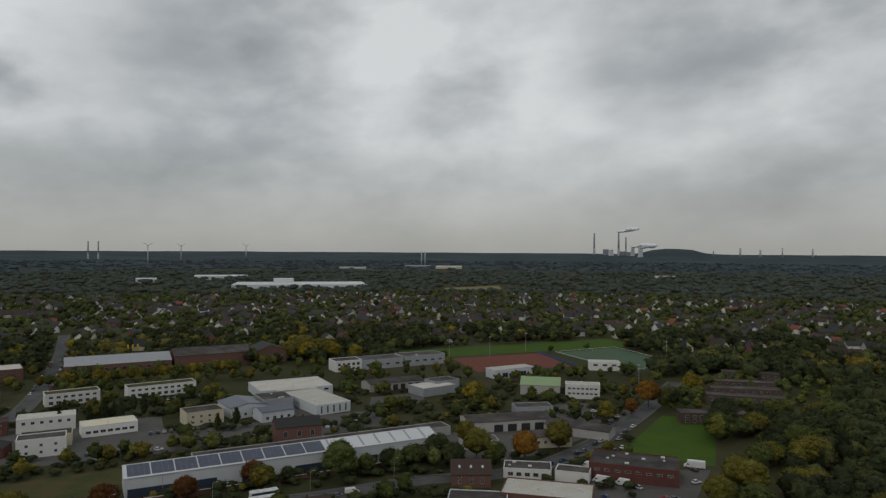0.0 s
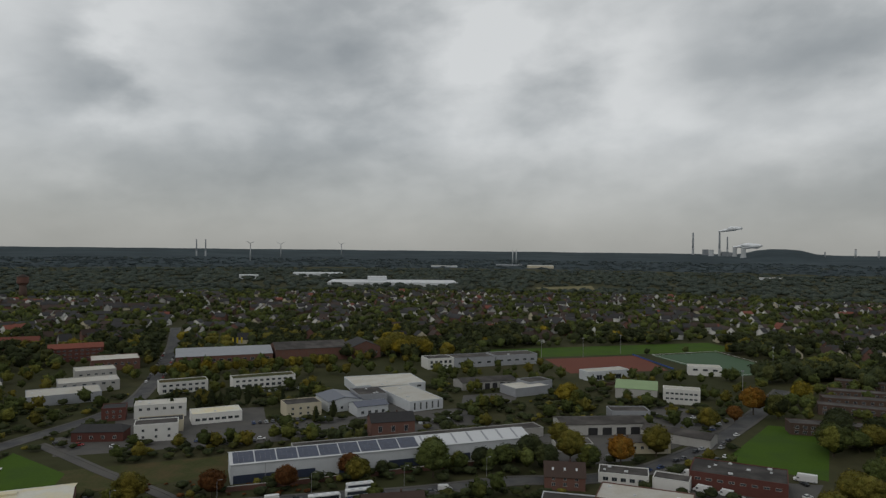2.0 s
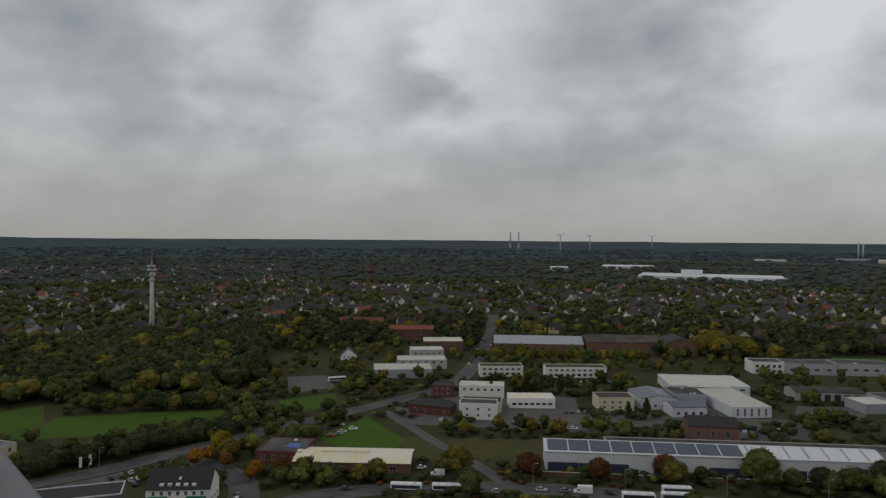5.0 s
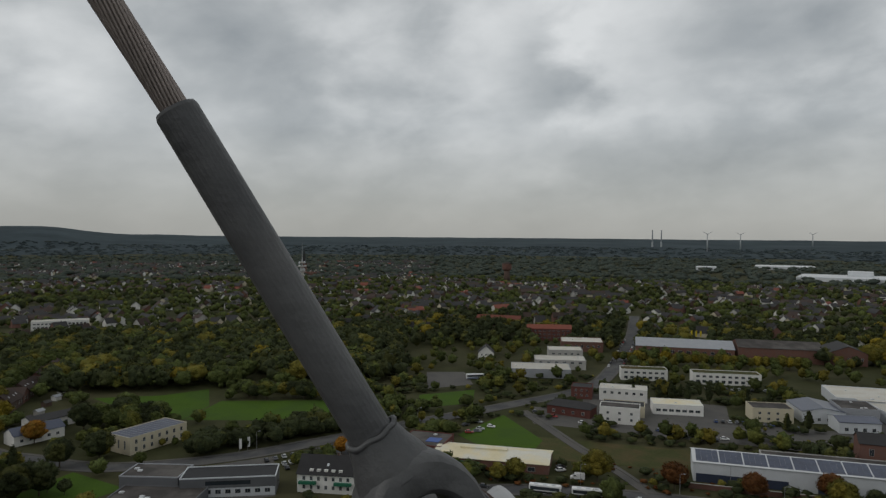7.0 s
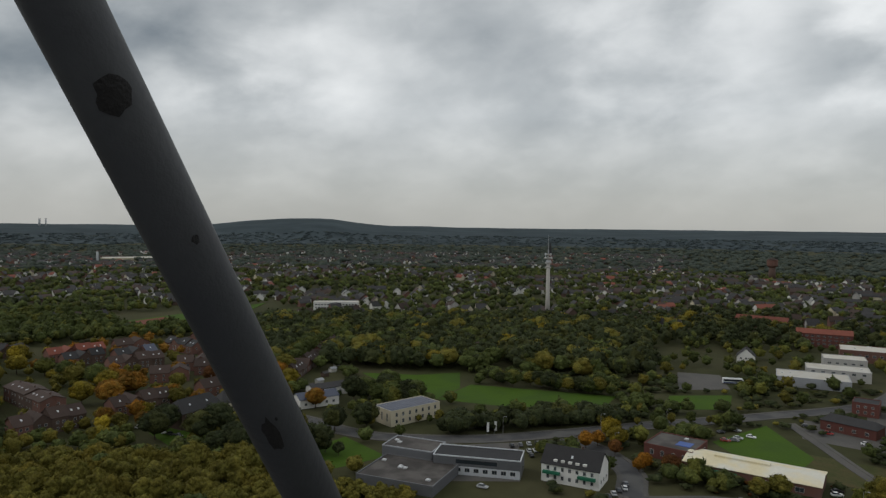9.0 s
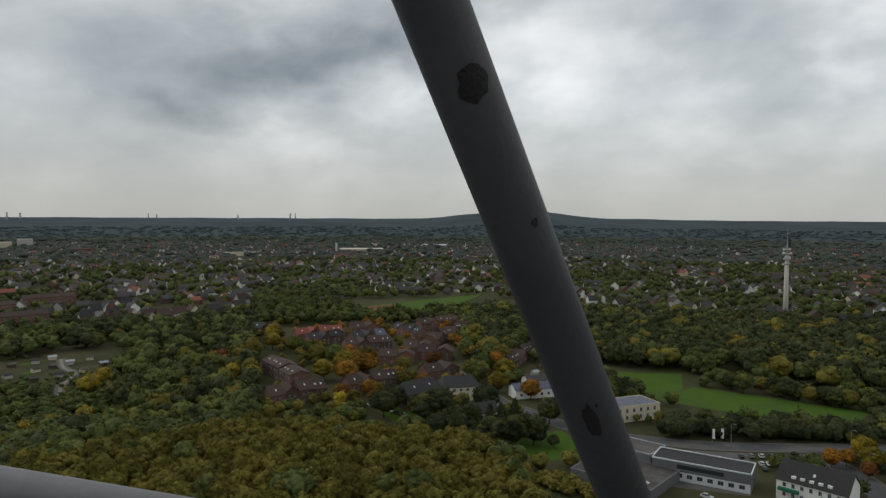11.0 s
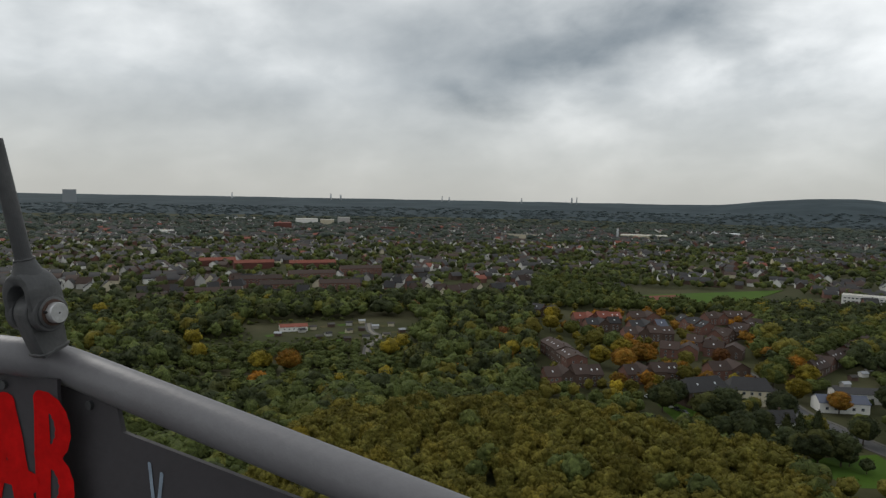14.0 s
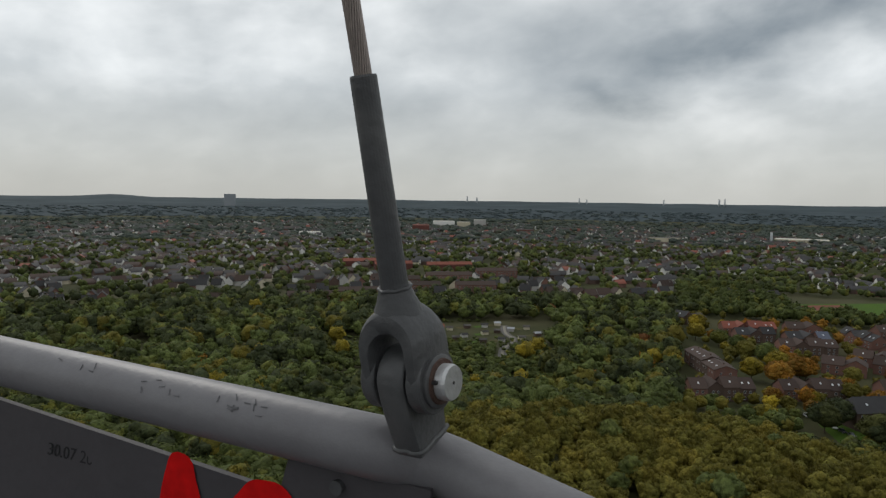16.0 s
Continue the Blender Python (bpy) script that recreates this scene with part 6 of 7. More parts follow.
def van(x, y, rot, length=5.6, height=2.4, paint="white", label="white delivery van beside the street", name="van", z=0.12):
    th = thing(name, x, y, z, rot, label, "van", "vans and lorries")
    L2 = length / 2
    secs = []
    for px, z1, hw in ((-L2, height, 0.95), (-L2 + 0.1, height + 0.05, 1.0), (L2 - 1.6, height + 0.05, 1.0), (L2 - 0.8, 1.35, 0.98), (L2, 0.95, 0.9)):
        secs.append([(px, -hw, 0.3), (px, hw, 0.3), (px, hw, z1 * 0.8), (px, hw * 0.9, z1), (px, -hw * 0.9, z1), (px, -hw, z1 * 0.8)])
    part("body", loft(secs), PAINT[paint], th)
    part("windscreen", loft([[(px, -0.8, zt), (px, 0.8, zt), (px, 0.8, zt + 0.03), (px, -0.8, zt + 0.03)] for px, zt in ((L2 - 1.5, height - 0.1), (L2 - 0.82, 1.42))]), M_GLASS, th)
    for s in (-1, 1):
        part("side_window", box(L2 - 2.2, s * 1.0 - 0.02, 1.3, L2 - 1.3, s * 1.0 + 0.02, 1.85), M_GLASS, th)
    wheels(th, (-L2 + 1.2, L2 - 1.1), 1.0, 0.36)
    return th


def coach(x, y, rot, length=12.0, dark=True, label="white coach with dark windows", z=0.12):
    th = thing("coach", x, y, z, rot, label, "bus", "parked coaches")
    L2 = length / 2
    secs = [[(px, -hw, 0.4), (px, hw, 0.4), (px, hw, h1 * 0.93), (px, hw * 0.88, h1), (px, -hw * 0.88, h1), (px, -hw, h1 * 0.93)] for px, h1, hw in ((-L2, 3.2, 1.2), (-L2 + 0.2, 3.4, 1.26), (L2 - 0.5, 3.4, 1.26), (L2, 2.8, 1.18))]
    part("body", loft(secs), PAINT["white"], th)
    for s in (-1, 1):
        part("window_band", box(-L2 + 0.5, s * 1.262 - 0.015, 1.6, L2 - 0.7, s * 1.262 + 0.015, 2.8), M_GLASS, th)
        part("skirt", box(-L2 + 0.4, s * 1.262 - 0.012, 0.5, L2 - 0.6, s * 1.262 + 0.012, 1.2), PAINT["black"] if dark else PAINT["blue"], th)
    part("windscreen", box(L2 - 0.12, -1.05, 1.3, L2 + 0.02, 1.05, 2.7), M_GLASS, th)
    for k in range(3):
        part("roof_unit", box(-L2 + 2 + k * 3.2, -0.7, 3.401, -L2 + 3.4 + k * 3.2, 0.7, 3.6), M_WHITE, th)
    wheels(th, (-L2 + 2.6, L2 - 2.4), 1.22, 0.48)
    return th


for (x, y), a, p in zip(((-235, 263), (-236, 254), (-225, 261), (-226, 246), (-224.5, 250), (-226, 254)), (20, 80, 30, 40, 40, 40), ("silver", "black", "white", "red", "grey", "silver")):
    car(x, y, a, p)
for (x, y), a, p in zip(((-166, 236), (-164, 233), (-174, 197), (-125, 227), (-112, 238), (-104, 242), (-89, 249), (-58, 259), (-40, 265)), (60, 60, 35, 30, 27, 27, 25, 25, 25), ("black", "white", "black", "silver", "silver", "grey", "black", "blue", "grey")):
    car(x, y, a, p)
for (x, y), a, p in zip(((49, 306), (55, 311), (64, 322), (68, 326), (76, 338), (80, 343), (83, 327), (88, 332), (90, 347), (93, 354), (97, 361), (99, 311), (92, 318), (104, 372)), (48,) * 14, ("blue", "blue", "black", "grey", "black", "silver", "black", "white", "silver", "grey", "black", "blue", "silver", "white")):
    car(x, y, a, p)
for (x, y), a, p in zip(((-258, 154), (-257.5, 158), (-257, 162), (-256.5, 166), (-249, 157), (-248.5, 160), (-248, 163), (-244, 155), (-222, 120), (-200, 167), (-199, 163.5), (-197.5, 160), (-196, 156.5), (-203, 170)), (160,) * 8 + (40,) + (150,) * 5, ("black", "grey", "silver", "black", "silver", "white", "white", "black", "silver", "white", "black", "silver", "black", "grey")):
    car(x, y, a, p)
for k in range(22):
    t = k / 21
    car(-262 - 58 * t + (5.2 if k % 2 else -5.5), 444 + 126 * t, 113, ("white", "silver", "black", "red", "grey")[k % 5])
for k in range(9):
    car(-150 + k * 2.9, 352 + k * 1.7, 120, ("blue", "black", "silver", "grey")[k % 4])
for k in range(10):
    car(-186 + k * 3.2, 424 + k * 2.1, 122, ("white", "silver", "white", "black")[k % 4])
for k in range(6):
    car(-349 + k * 4, 8 + k * 3.2, 30, ("white", "black", "grey")[k % 3])
for q, n in ((((-235, 310), (-40, 410), (-20, 370), (-215, 282)), 26), (((20, 350), (80, 440), (118, 405), (60, 335)), 12), (((25, 262), (60, 300), (118, 300), (95, 258)), 14), (((-113, 461), (-83, 477), (-63, 397), (-95, 371)), 12), (((-46, 444), (-13, 461), (-11, 431), (-44, 413)), 6)):
    for k in range(n):
        u, v = rng.random(2)
        cx_, cy_ = [(q[0][i] * (1 - u) + q[1][i] * u) * (1 - v) + (q[3][i] * (1 - u) + q[2][i] * u) * v for i in (0, 1)]
        paved = ~is_free(np.array([cx_]), np.array([cy_]), 0.0)[0]
        if not paved:
            car(float(cx_), float(cy_), 28 + 90 * (k % 2) + float(rng.uniform(-6, 6)), ("white", "silver", "black", "grey", "blue", "red", "white")[k % 7])
            KEEP.append((cx_, cy_, 3.0, 3.0, 0.0))
coach(-154, 208.5, 29)
coach(-140.5, 216.5, 30)
coach(-78, 248, 27, 12, False, "white city bus with a dark skirt")
coach(-68, 262.5, 27, 11, False, "white city bus with a dark skirt")
coach(-66, 256, 27, 12, False, "white city bus with a dark skirt")
coach(-307, 341, 54, 12, False, "white and blue coach in the yard")
van(-98, 244.5, 207, 7.0, 2.9, "white", "white motorhome beside the street", "motorhome")
van(-154, 230, 210)
van(-160, 238, 120, 6.0, 2.6, "red", "orange-red flatbed lorry in the yard", "lorry")
van(-35, 268, 20)
van(65, 302, 130, 6.2, 2.6)
van(112, 303, 160, 9.0, 3.2, "white", "white lorry at the edge of the field", "lorry")
van(66, 283, 150, 7.0, 2.8, "white", "white lorry beside the brick hall", "lorry")
van(74, 280, 150, 6.0, 2.6, "white", "white lorry beside the brick hall", "lorry")
van(58, 372, 5, 8.0, 3.2, "white", "white box trailer in the workshop yard", "trailer")
van(72, 366, 0, 8.0, 3.2, "white", "white box trailer in the workshop yard", "trailer")


# ---- woodland and suburbs ----


def place(n, a0, a1, r0, r1, keep=True, field=None, grow=0.0):
    x, y = polar(n, a0, a1, r0, r1)
    ok = is_free(x, y, grow) if keep else np.ones(n, bool)
    if field is not None:
        ok &= field(x, y)
    return x[ok], y[ok]


def az_r(x, y):
    return np.degrees(np.arctan2(-x, y)), np.hypot(x, y)


# heap: the nearest trees stand singly, the rest as young woodland
x, y = place(400, 72, 128, 104, 146)
ok = np.ones(len(x), bool)
for i in range(len(x)):
    if ok[i]:
        near_ = np.hypot(x - x[i], y - y[i]) < 5.0
        near_[:i + 1] = False
        ok &= ~near_
for px, py in list(zip(x[ok], y[ok]))[:60]:
    u = rng.random()
    tree(px, py, rng.uniform(4.2, 6.2), M_OLIVE if u < 0.88 else (M_GREEN if u < 0.96 else M_YELLOW), rng.uniform(0.85, 1.1), group="trees on the spoil heap")
x, y = place(5000, 64, 135, 92, 196)
forest("heap_woodland", x, y, rng.uniform(2.4, 4.8, len(x)), HEAP, M_OLIVE, "olive green young woodland on the spoil heap", 1.0)
x, y = place(45, 64, 135, 90, 182)
forest("heap_woodland", x, y, rng.uniform(4.0, 6.5, len(x)), MIDT, M_GREEN, "green bushes in the young woodland on the heap", 1.0)


def wood(name, n, a0, a1, r0, r1, h0, h1, tmpl, material, label, width=1.0, field=None, grow=1.5):
    x, y = place(n, a0, a1, r0, r1, True, field, grow)
    return forest(name, x, y, rng.uniform(h0, h1, len(x)), tmpl, material, label, width)


wood("wood_west", 800, 98, 150, 200, 330, 9, 16, MIDT, M_GREEN, "dense green wood below the heap", 1.15, lambda x, y: ~((az_r(x, y)[0] > 108) & (az_r(x, y)[0] < 127) & (np.hypot(x, y) > 330) & (np.hypot(x, y) < 470)))
wood("wood_west", 1050, 98, 150, 320, 620, 9, 17, MID2, M_GREEN, "dense green wood below the heap", 1.05, lambda x, y: ~((az_r(x, y)[0] > 108) & (az_r(x, y)[0] < 127) & (np.hypot(x, y) < 470)))
wood("wood_west", 130, 98, 150, 200, 520, 10, 17, MIDT, M_OLIVE, "olive green trees in the wood below the heap", 1.0, lambda x, y: ~((az_r(x, y)[0] > 109) & (az_r(x, y)[0] < 127) & (np.hypot(x, y) > 330) & (np.hypot(x, y) < 460)))
wood("wood_west", 800, 98, 150, 205, 640, 11, 18, MID2, M_DARK, "dark green wood below the heap", 1.05, lambda x, y: ~((az_r(x, y)[0] > 108) & (az_r(x, y)[0] < 127) & (np.hypot(x, y) > 330) & (np.hypot(x, y) < 470)))
wood("estate_edge_trees", 130, 70, 112, 262, 345, 6, 10, MIDT, M_GREEN, "green trees round the flats below the heap", 1.15, None, 1.5)
wood("estate_edge_trees", 90, 70, 112, 262, 350, 6, 10, MIDT, M_OLIVE, "olive green trees round the flats below the heap", 1.15, None, 1.5)
wood("estate_edge_trees", 90, 76, 108, 330, 560, 7, 11, MIDT, M_YELLOW, "yellowing trees between the brown terraces", 1.05, lambda x, y: patchy(x, y, 70, 6) > 0.0, 0.5)
u_, v_ = rng.uniform(-8, 26, 60), rng.uniform(3, 15, 60)
forest("slope_bushes", -244.5 + u_ * 0.747 + v_ * 0.665, 79 + u_ * 0.665 - v_ * 0.747, rng.uniform(3, 5.5, 60), HEAP, M_OLIVE, "olive bushes at the foot of the heap before the office", 1.2)
t_ = rng.random(75)
forest("roadside_trees", -289 + 16 * t_ + rng.uniform(-7, 7, 75), 136 + 90 * t_ + rng.uniform(-7, 7, 75), rng.uniform(6, 11.5, 75), MIDT, M_DARK, "dark green trees and bushes along the meadow road", 1.1)
wood("allotment_hedges", 520, 107, 128, 328, 440, 3.5, 7, MID2, M_GREEN, "low green hedges before the allotments", 1.5)
wood("allotment_hedges", 620, 110, 127, 425, 535, 1.2, 3.2, FART, M_GREEN, "low garden bushes in the allotments", 1.6, None, -4.0)
wood("wood_north_west", 1000, 48, 80, 452, 680, 10, 18, MID2, M_DARK, "dark green wood behind the meadows", 1.05)
wood("wood_north_west", 560, 50, 81, 440, 680, 9, 16, MID2, M_GREEN, "green trees behind the meadows", 1.05)
wood("hedge_trees", 420, 40, 78, 262, 450, 4, 8.5, MIDT, M_GREEN, "green hedgerow trees between the meadows", 1.25, lambda x, y: (np.hypot(x, y) > 338) | (az_r(x, y)[0] < 58))
wood("bushes", 2300, -16, 56, 235, 480, 2, 4.5, FART, M_DARK, "dark bushes and scrub between the yards", 2.1, None, 0.0)
wood("bushes", 220, -16, 56, 235, 480, 2, 5, FART, M_OLIVE, "olive scrub between the yards", 1.5, None, 0.0)
wood("scrub", 90, 18, 44, 225, 300, 1, 2, FART, M_RUST, "rust-brown scrub on rough ground", 2.2, None, -3.0)
wood("wood_east", 520, -44, -17, 170, 600, 12, 19, MID2, M_DARK, "dark green wood beside the playing field", 1.1, lambda x, y: (np.degrees(np.arctan2(-x, y)) < -30) | (np.hypot(x, y) > 545))
wood("wood_east", 230, -44, -20, 150, 420, 10, 15, MIDT, M_DARK, "dark green trees beside the playing field", 1.1, lambda x, y: (np.degrees(np.arctan2(-x, y)) < -27))
wood("wood_east", 260, -44, -17, 390, 560, 7, 11, MID2, M_GREEN, "green trees between the flat-roofed terraces", 1.1)
wood("estate_trees", 700, -16, 56, 250, 620, 6, 12, MID2, M_GREEN, "green trees between the workshops", 1.0, None, 2.5)
wood("estate_trees", 150, -16, 56, 270, 620, 6, 11, MID2, M_OLIVE, "olive green trees between the workshops", 1.0, None, 2.5)
wood("estate_trees", 60, -12, 24, 300, 360, 5, 9, MIDT, M_DARK, "dark bushes along the railway cutting", 1.2, None, 0.5)
wood("tree_belt", 1700, -42, 52, 585, 800, 8, 16, MID2, M_DARK, "belt of trees behind the estate", 1.1, lambda x, y: patchy(x, y, 160, 3) > -0.45)
wood("tree_belt", 420, -42, 52, 585, 740, 8, 15, MID2, M_OLIVE, "yellowish trees behind the estate", 1.15, lambda x, y: patchy(x, y, 160, 9) > 0.1)
wood("estate_edge_trees", 240, 76, 112, 290, 620, 5, 9, MID2, M_OLIVE, "autumn trees between the brown terraces", 1.0, None, 0.5)
wood("estate_edge_trees", 170, 80, 102, 360, 600, 7, 11, MID2, M_ORANGE, "orange autumn trees between the brown terraces", 1.0, lambda x, y: patchy(x, y, 90, 5) > 0.1, 0.5)


wood("wood_north_west", 90, 50, 81, 440, 680, 12, 18, MIDT, M_OLIVE, "tall olive green trees behind the meadows", 1.2)
wood("wood_north_west", 24, 50, 81, 440, 680, 11, 16, MIDT, M_YELLOW, "yellowing trees behind the meadows", 1.2)
wood("wood_west", 45, 98, 150, 230, 620, 9, 15, MIDT, M_YELLOW, "yellowing trees in the wood below the heap", 1.1)
wood("wood_west", 16, 98, 150, 230, 620, 9, 14, MIDT, M_ORANGE, "orange autumn trees in the wood below the heap", 1.1)
wood("wood_west", 12, 98, 150, 230, 620, 8, 12, MIDT, M_RUST, "rust-brown trees in the wood below the heap", 1.1)
wood("tree_belt", 30, -42, 52, 585, 800, 10, 17, MIDT, M_YELLOW, "yellowing trees behind the estate", 1.15)
wood("slope_trees", 330, 76, 100, 182, 262, 4, 8, MIDT, M_OLIVE, "olive green trees at the foot of the heap", 1.15, None, 1.0)
wood("slope_trees", 80, 76, 100, 225, 300, 6, 11, MIDT, M_DARK, "dark green trees at the foot of the heap", 1.1, None, 1.0)
wood("sports_ground_trees", 420, 80, 98, 605, 800, 9, 15, MID2, M_GREEN, "green trees round the far sports ground", 1.05, None, 1.0)


def suburb(x, y):
    a, r = az_r(x, y)
    town = (patchy(x, y, 240, 21) > -0.6) & (r > 690) & (r < 1420) & (a < 52)
    west = (patchy(x, y, 260, 22) > -0.4) & (r > 640) & (r < 2300) & (a >= 45)
    west &= ~((a > 80) & (r < 720)) & ~((a > 95) & (r < 590))
    south = (a > 96) & (r > 590) & (r < 2600) & (patchy(x, y, 280, 25) > -0.25)
    return town | west | south


def house_spots(a0, a1, r0, r1):
    """Houses in rows along the streets of small districts, each with its own run of streets."""
    cs = []
    for i in range(-18, 19):
        for j in range(-18, 19):
            cs.append((i * 150 + rng.uniform(-55, 55), j * 150 + rng.uniform(-55, 55)))
    cs = np.array(cs)
    az, r = az_r(cs[:, 0], cs[:, 1])
    cs = cs[(r > r0 - 150) & (r < r1 + 150) & (az > a0 - 12) & (az < a1 + 12)]
    X, Y, T = [], [], []
    for c in cs:
        t = rng.uniform(0, math.pi)
        u, v = np.meshgrid(np.arange(-150, 151, 12.5), np.arange(-150, 151, 17.0))
        v = v + 4.0 * ((np.arange(v.shape[0]) % 2) * 2 - 1)[:, None]
        u = u + rng.uniform(-1.5, 1.5, u.shape)
        v = v + 5 * np.sin(u / 60.0) + rng.uniform(-1.2, 1.2, v.shape)
        keep = (rng.random(u.shape) < rng.uniform(0.25, 0.62)) & (patchy(c[0] + u, c[1] + v, 130, 44) > -0.25)
        u, v = u[keep], v[keep]
        x, y = c[0] + u * math.cos(t) - v * math.sin(t), c[1] + u * math.sin(t) + v * math.cos(t)
        own = np.hypot(x - c[0], y - c[1])
        near_ = np.min(np.hypot(x[:, None] - cs[None, :, 0], y[:, None] - cs[None, :, 1]), 1)
        az, r = az_r(x, y)
        ok = (own <= near_ + 1e-6) & (r > r0) & (r < r1) & (az > a0) & (az < a1) & suburb(x, y) & is_free(x, y, 6)
        X.append(x[ok])
        Y.append(y[ok])
        T.append(np.full(ok.sum(), math.degrees(t)))
    return np.concatenate(X), np.concatenate(Y), np.concatenate(T)


hx, hy, turn_field = house_spots(-44, 154, 600, 2500)
order = np.argsort(np.hypot(hx, hy))
hx, hy, turn_field = hx[order], hy[order], turn_field[order]
walls = (M_RENDER, M_BRICK, M_BRICK, M_CREAM, M_BRICK_BROWN, M_MIDGREY)
roofs = (M_TILE, M_TILE, M_TILE_BROWN, M_TILE, M_TILE_BROWN, M_TILE)
wname = {M_RENDER: "white", M_BRICK: "red brick", M_CREAM: "cream", M_BRICK_BROWN: "brown brick", M_MIDGREY: "grey"}
rname = {M_TILE: "dark grey", M_TILE_BROWN: "brown", M_TILE_RED: "red"}
stock = []
for k in range(18):
    wl, rf = walls[k % 6], roofs[(k * 5 + k // 6) % 6]
    h = gable_house("house", f"{wname[wl]} house with a {rname[rf]} pitched roof", 0, -4000 - k * 40, 0, 9 + (k % 4) * 1.6, 10, 4.2 + (k % 3) * 0.8, 4.8 + (k % 2) * 0.8, wl, rf, (), "x" if k % 3 else "y", "house", group="houses of the suburb", keep=False)
    stock.append(h)
NEARH = 280
for i in range(NEARH):
    k = int(rng.integers(0, 18))
    a = turn_field[i] + (90 if rng.random() < 0.2 else 0) + rng.uniform(-3, 3)
    m = pose(hx[i], hy[i], float(ground_z(hx[i], hy[i])), 0, 0, a)
    if i < 18:
        k = i
        stock[i].matrix_basis = m
    else:
        copy_thing(stock[k], m)


def far_houses(x, y, a):
    """The rest of the suburb, joined: walls, gables and pitched roofs."""
    n = len(x)
    w, d, h, rs = rng.uniform(8, 13, n) * rng.choice([1, 1, 1, 1, 1, 1, 1, 1, 2.4], n), rng.uniform(8.5, 11, n), rng.uniform(4.2, 6.2, n), rng.uniform(3.2, 4.8, n)
    z = ground_z(x, y) - 0.3
    L = np.zeros((n, 16, 3))
    o = 0.5
    base = np.array([(-.5, -.5), (.5, -.5), (.5, .5), (-.5, .5)])
    for k in range(4):
        L[:, k, 0], L[:, k, 1], L[:, k, 2] = base[k, 0] * w, base[k, 1] * d, 0
        L[:, 4 + k, 0], L[:, 4 + k, 1], L[:, 4 + k, 2] = base[k, 0] * w, base[k, 1] * d, h
    for k, sx in ((8, -.5), (9, .5)):
        L[:, k, 0], L[:, k, 2] = sx * w, h + rs
    for k, (sx, sy) in enumerate(((-.5, -.5), (.5, -.5), (.5, .5), (-.5, .5))):
        L[:, 10 + k, 0], L[:, 10 + k, 1], L[:, 10 + k, 2] = sx * (w + 2 * o), sy * (d + 2 * o), h - 0.35
    for k, sx in ((14, -.5), (15, .5)):
        L[:, k, 0], L[:, k, 2] = sx * (w + 2 * o), h + rs + 0.15
    c, s = np.cos(np.radians(a))[:, None], np.sin(np.radians(a))[:, None]
    W = np.stack([L[:, :, 0] * c - L[:, :, 1] * s + x[:, None], L[:, :, 0] * s + L[:, :, 1] * c + y[:, None], L[:, :, 2] + z[:, None]], -1)
    F = np.array([(0, 1, 5), (0, 5, 4), (1, 2, 6), (1, 6, 5), (2, 3, 7), (2, 7, 6), (3, 0, 4), (3, 4, 7), (5, 6, 9), (7, 4, 8), (10, 11, 15), (10, 15, 14), (12, 13, 14), (12, 14, 15)])
    mi = np.array([0] * 10 + [1] * 4)
    faces = (F[None] + (np.arange(n) * 16)[:, None, None]).reshape(-1, 3)
    wi = rng.choice([0, 0, 0, 0, 1, 1, 2, 3, 3, 3, 4], n)
    ri = rng.choice([5, 6, 6, 5, 6, 5, 5, 5, 5, 5, 6, 5, 6, 5, 5, 5, 5, 5, 5, 5, 6, 5, 6, 5, 7], n)
    idx = np.where(mi[None] == 0, wi[:, None], ri[:, None]).ravel()
    ob = new("suburb_houses", quick_mesh("suburb_houses", W.reshape(-1, 3), faces, [M_RENDER, M_BRICK, M_CREAM, M_BRICK_BROWN, M_MIDGREY, M_TILE, M_TILE_BROWN, M_TILE_RED], idx))
    tagged(ob, "far suburb of small pitched-roof houses", "houses", kind="stuff")


far_houses(hx[NEARH:], hy[NEARH:], turn_field[NEARH:] + rng.choice([0, 0, 0, 90], len(hx) - NEARH))


def not_house(x, y):
    keys = {(int(a // 17), int(b // 17)) for a, b in zip(hx, hy)}
    inside = np.array([(int(a // 17), int(b // 17)) in keys for a, b in zip(x, y)])
    return ~inside | (rng.random(len(x)) < 0.3)


x, y = place(15500, -44, 154, 600, 1500, True, not_house)
u = rng.random(len(x))
a_, r_ = az_r(x, y)
dense = np.where(suburb(x, y), np.where(a_ < 52, 0.9, 0.95), 1.0)
sel = u < dense
x, y = x[sel], y[sel]
third = rng.random(len(x))
forest("suburb_trees", x[third < 0.35], y[third < 0.35], rng.uniform(7, 13, (third < 0.35).sum()), FART, M_DARK, "dark green trees among the suburb houses", 1.15)
forest("suburb_trees", x[third >= 0.35], y[third >= 0.35], rng.uniform(7, 12, (third >= 0.35).sum()), FART, M_GREEN, "green trees among the suburb houses", 1.15)
# from here outward the woods carry the haze in their leaf colour
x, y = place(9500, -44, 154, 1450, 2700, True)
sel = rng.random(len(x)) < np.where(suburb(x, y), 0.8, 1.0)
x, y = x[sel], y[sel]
forest("far_woods", x, y, rng.uniform(9, 15, len(x)), TINY, M_FARHAZE, "far woods tinted for haze", 2.4)
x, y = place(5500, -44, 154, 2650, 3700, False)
forest("distant_woods", x, y, rng.uniform(4, 7, len(x)), TINY, M_MIDHAZE, "distant woods painted bluish for haze", 6.0)

# ---- single trees of the town, autumn coloured ----
for x, y in ((-197, 388), (-193, 390), (-187, 390), (-179, 398), (-174, 399), (-170, 403), (-155, 405), (-212, 384)):
    tree(x, y, float(rng.uniform(9, 12)), M_DARK, 0.55, "cone", "conifer")

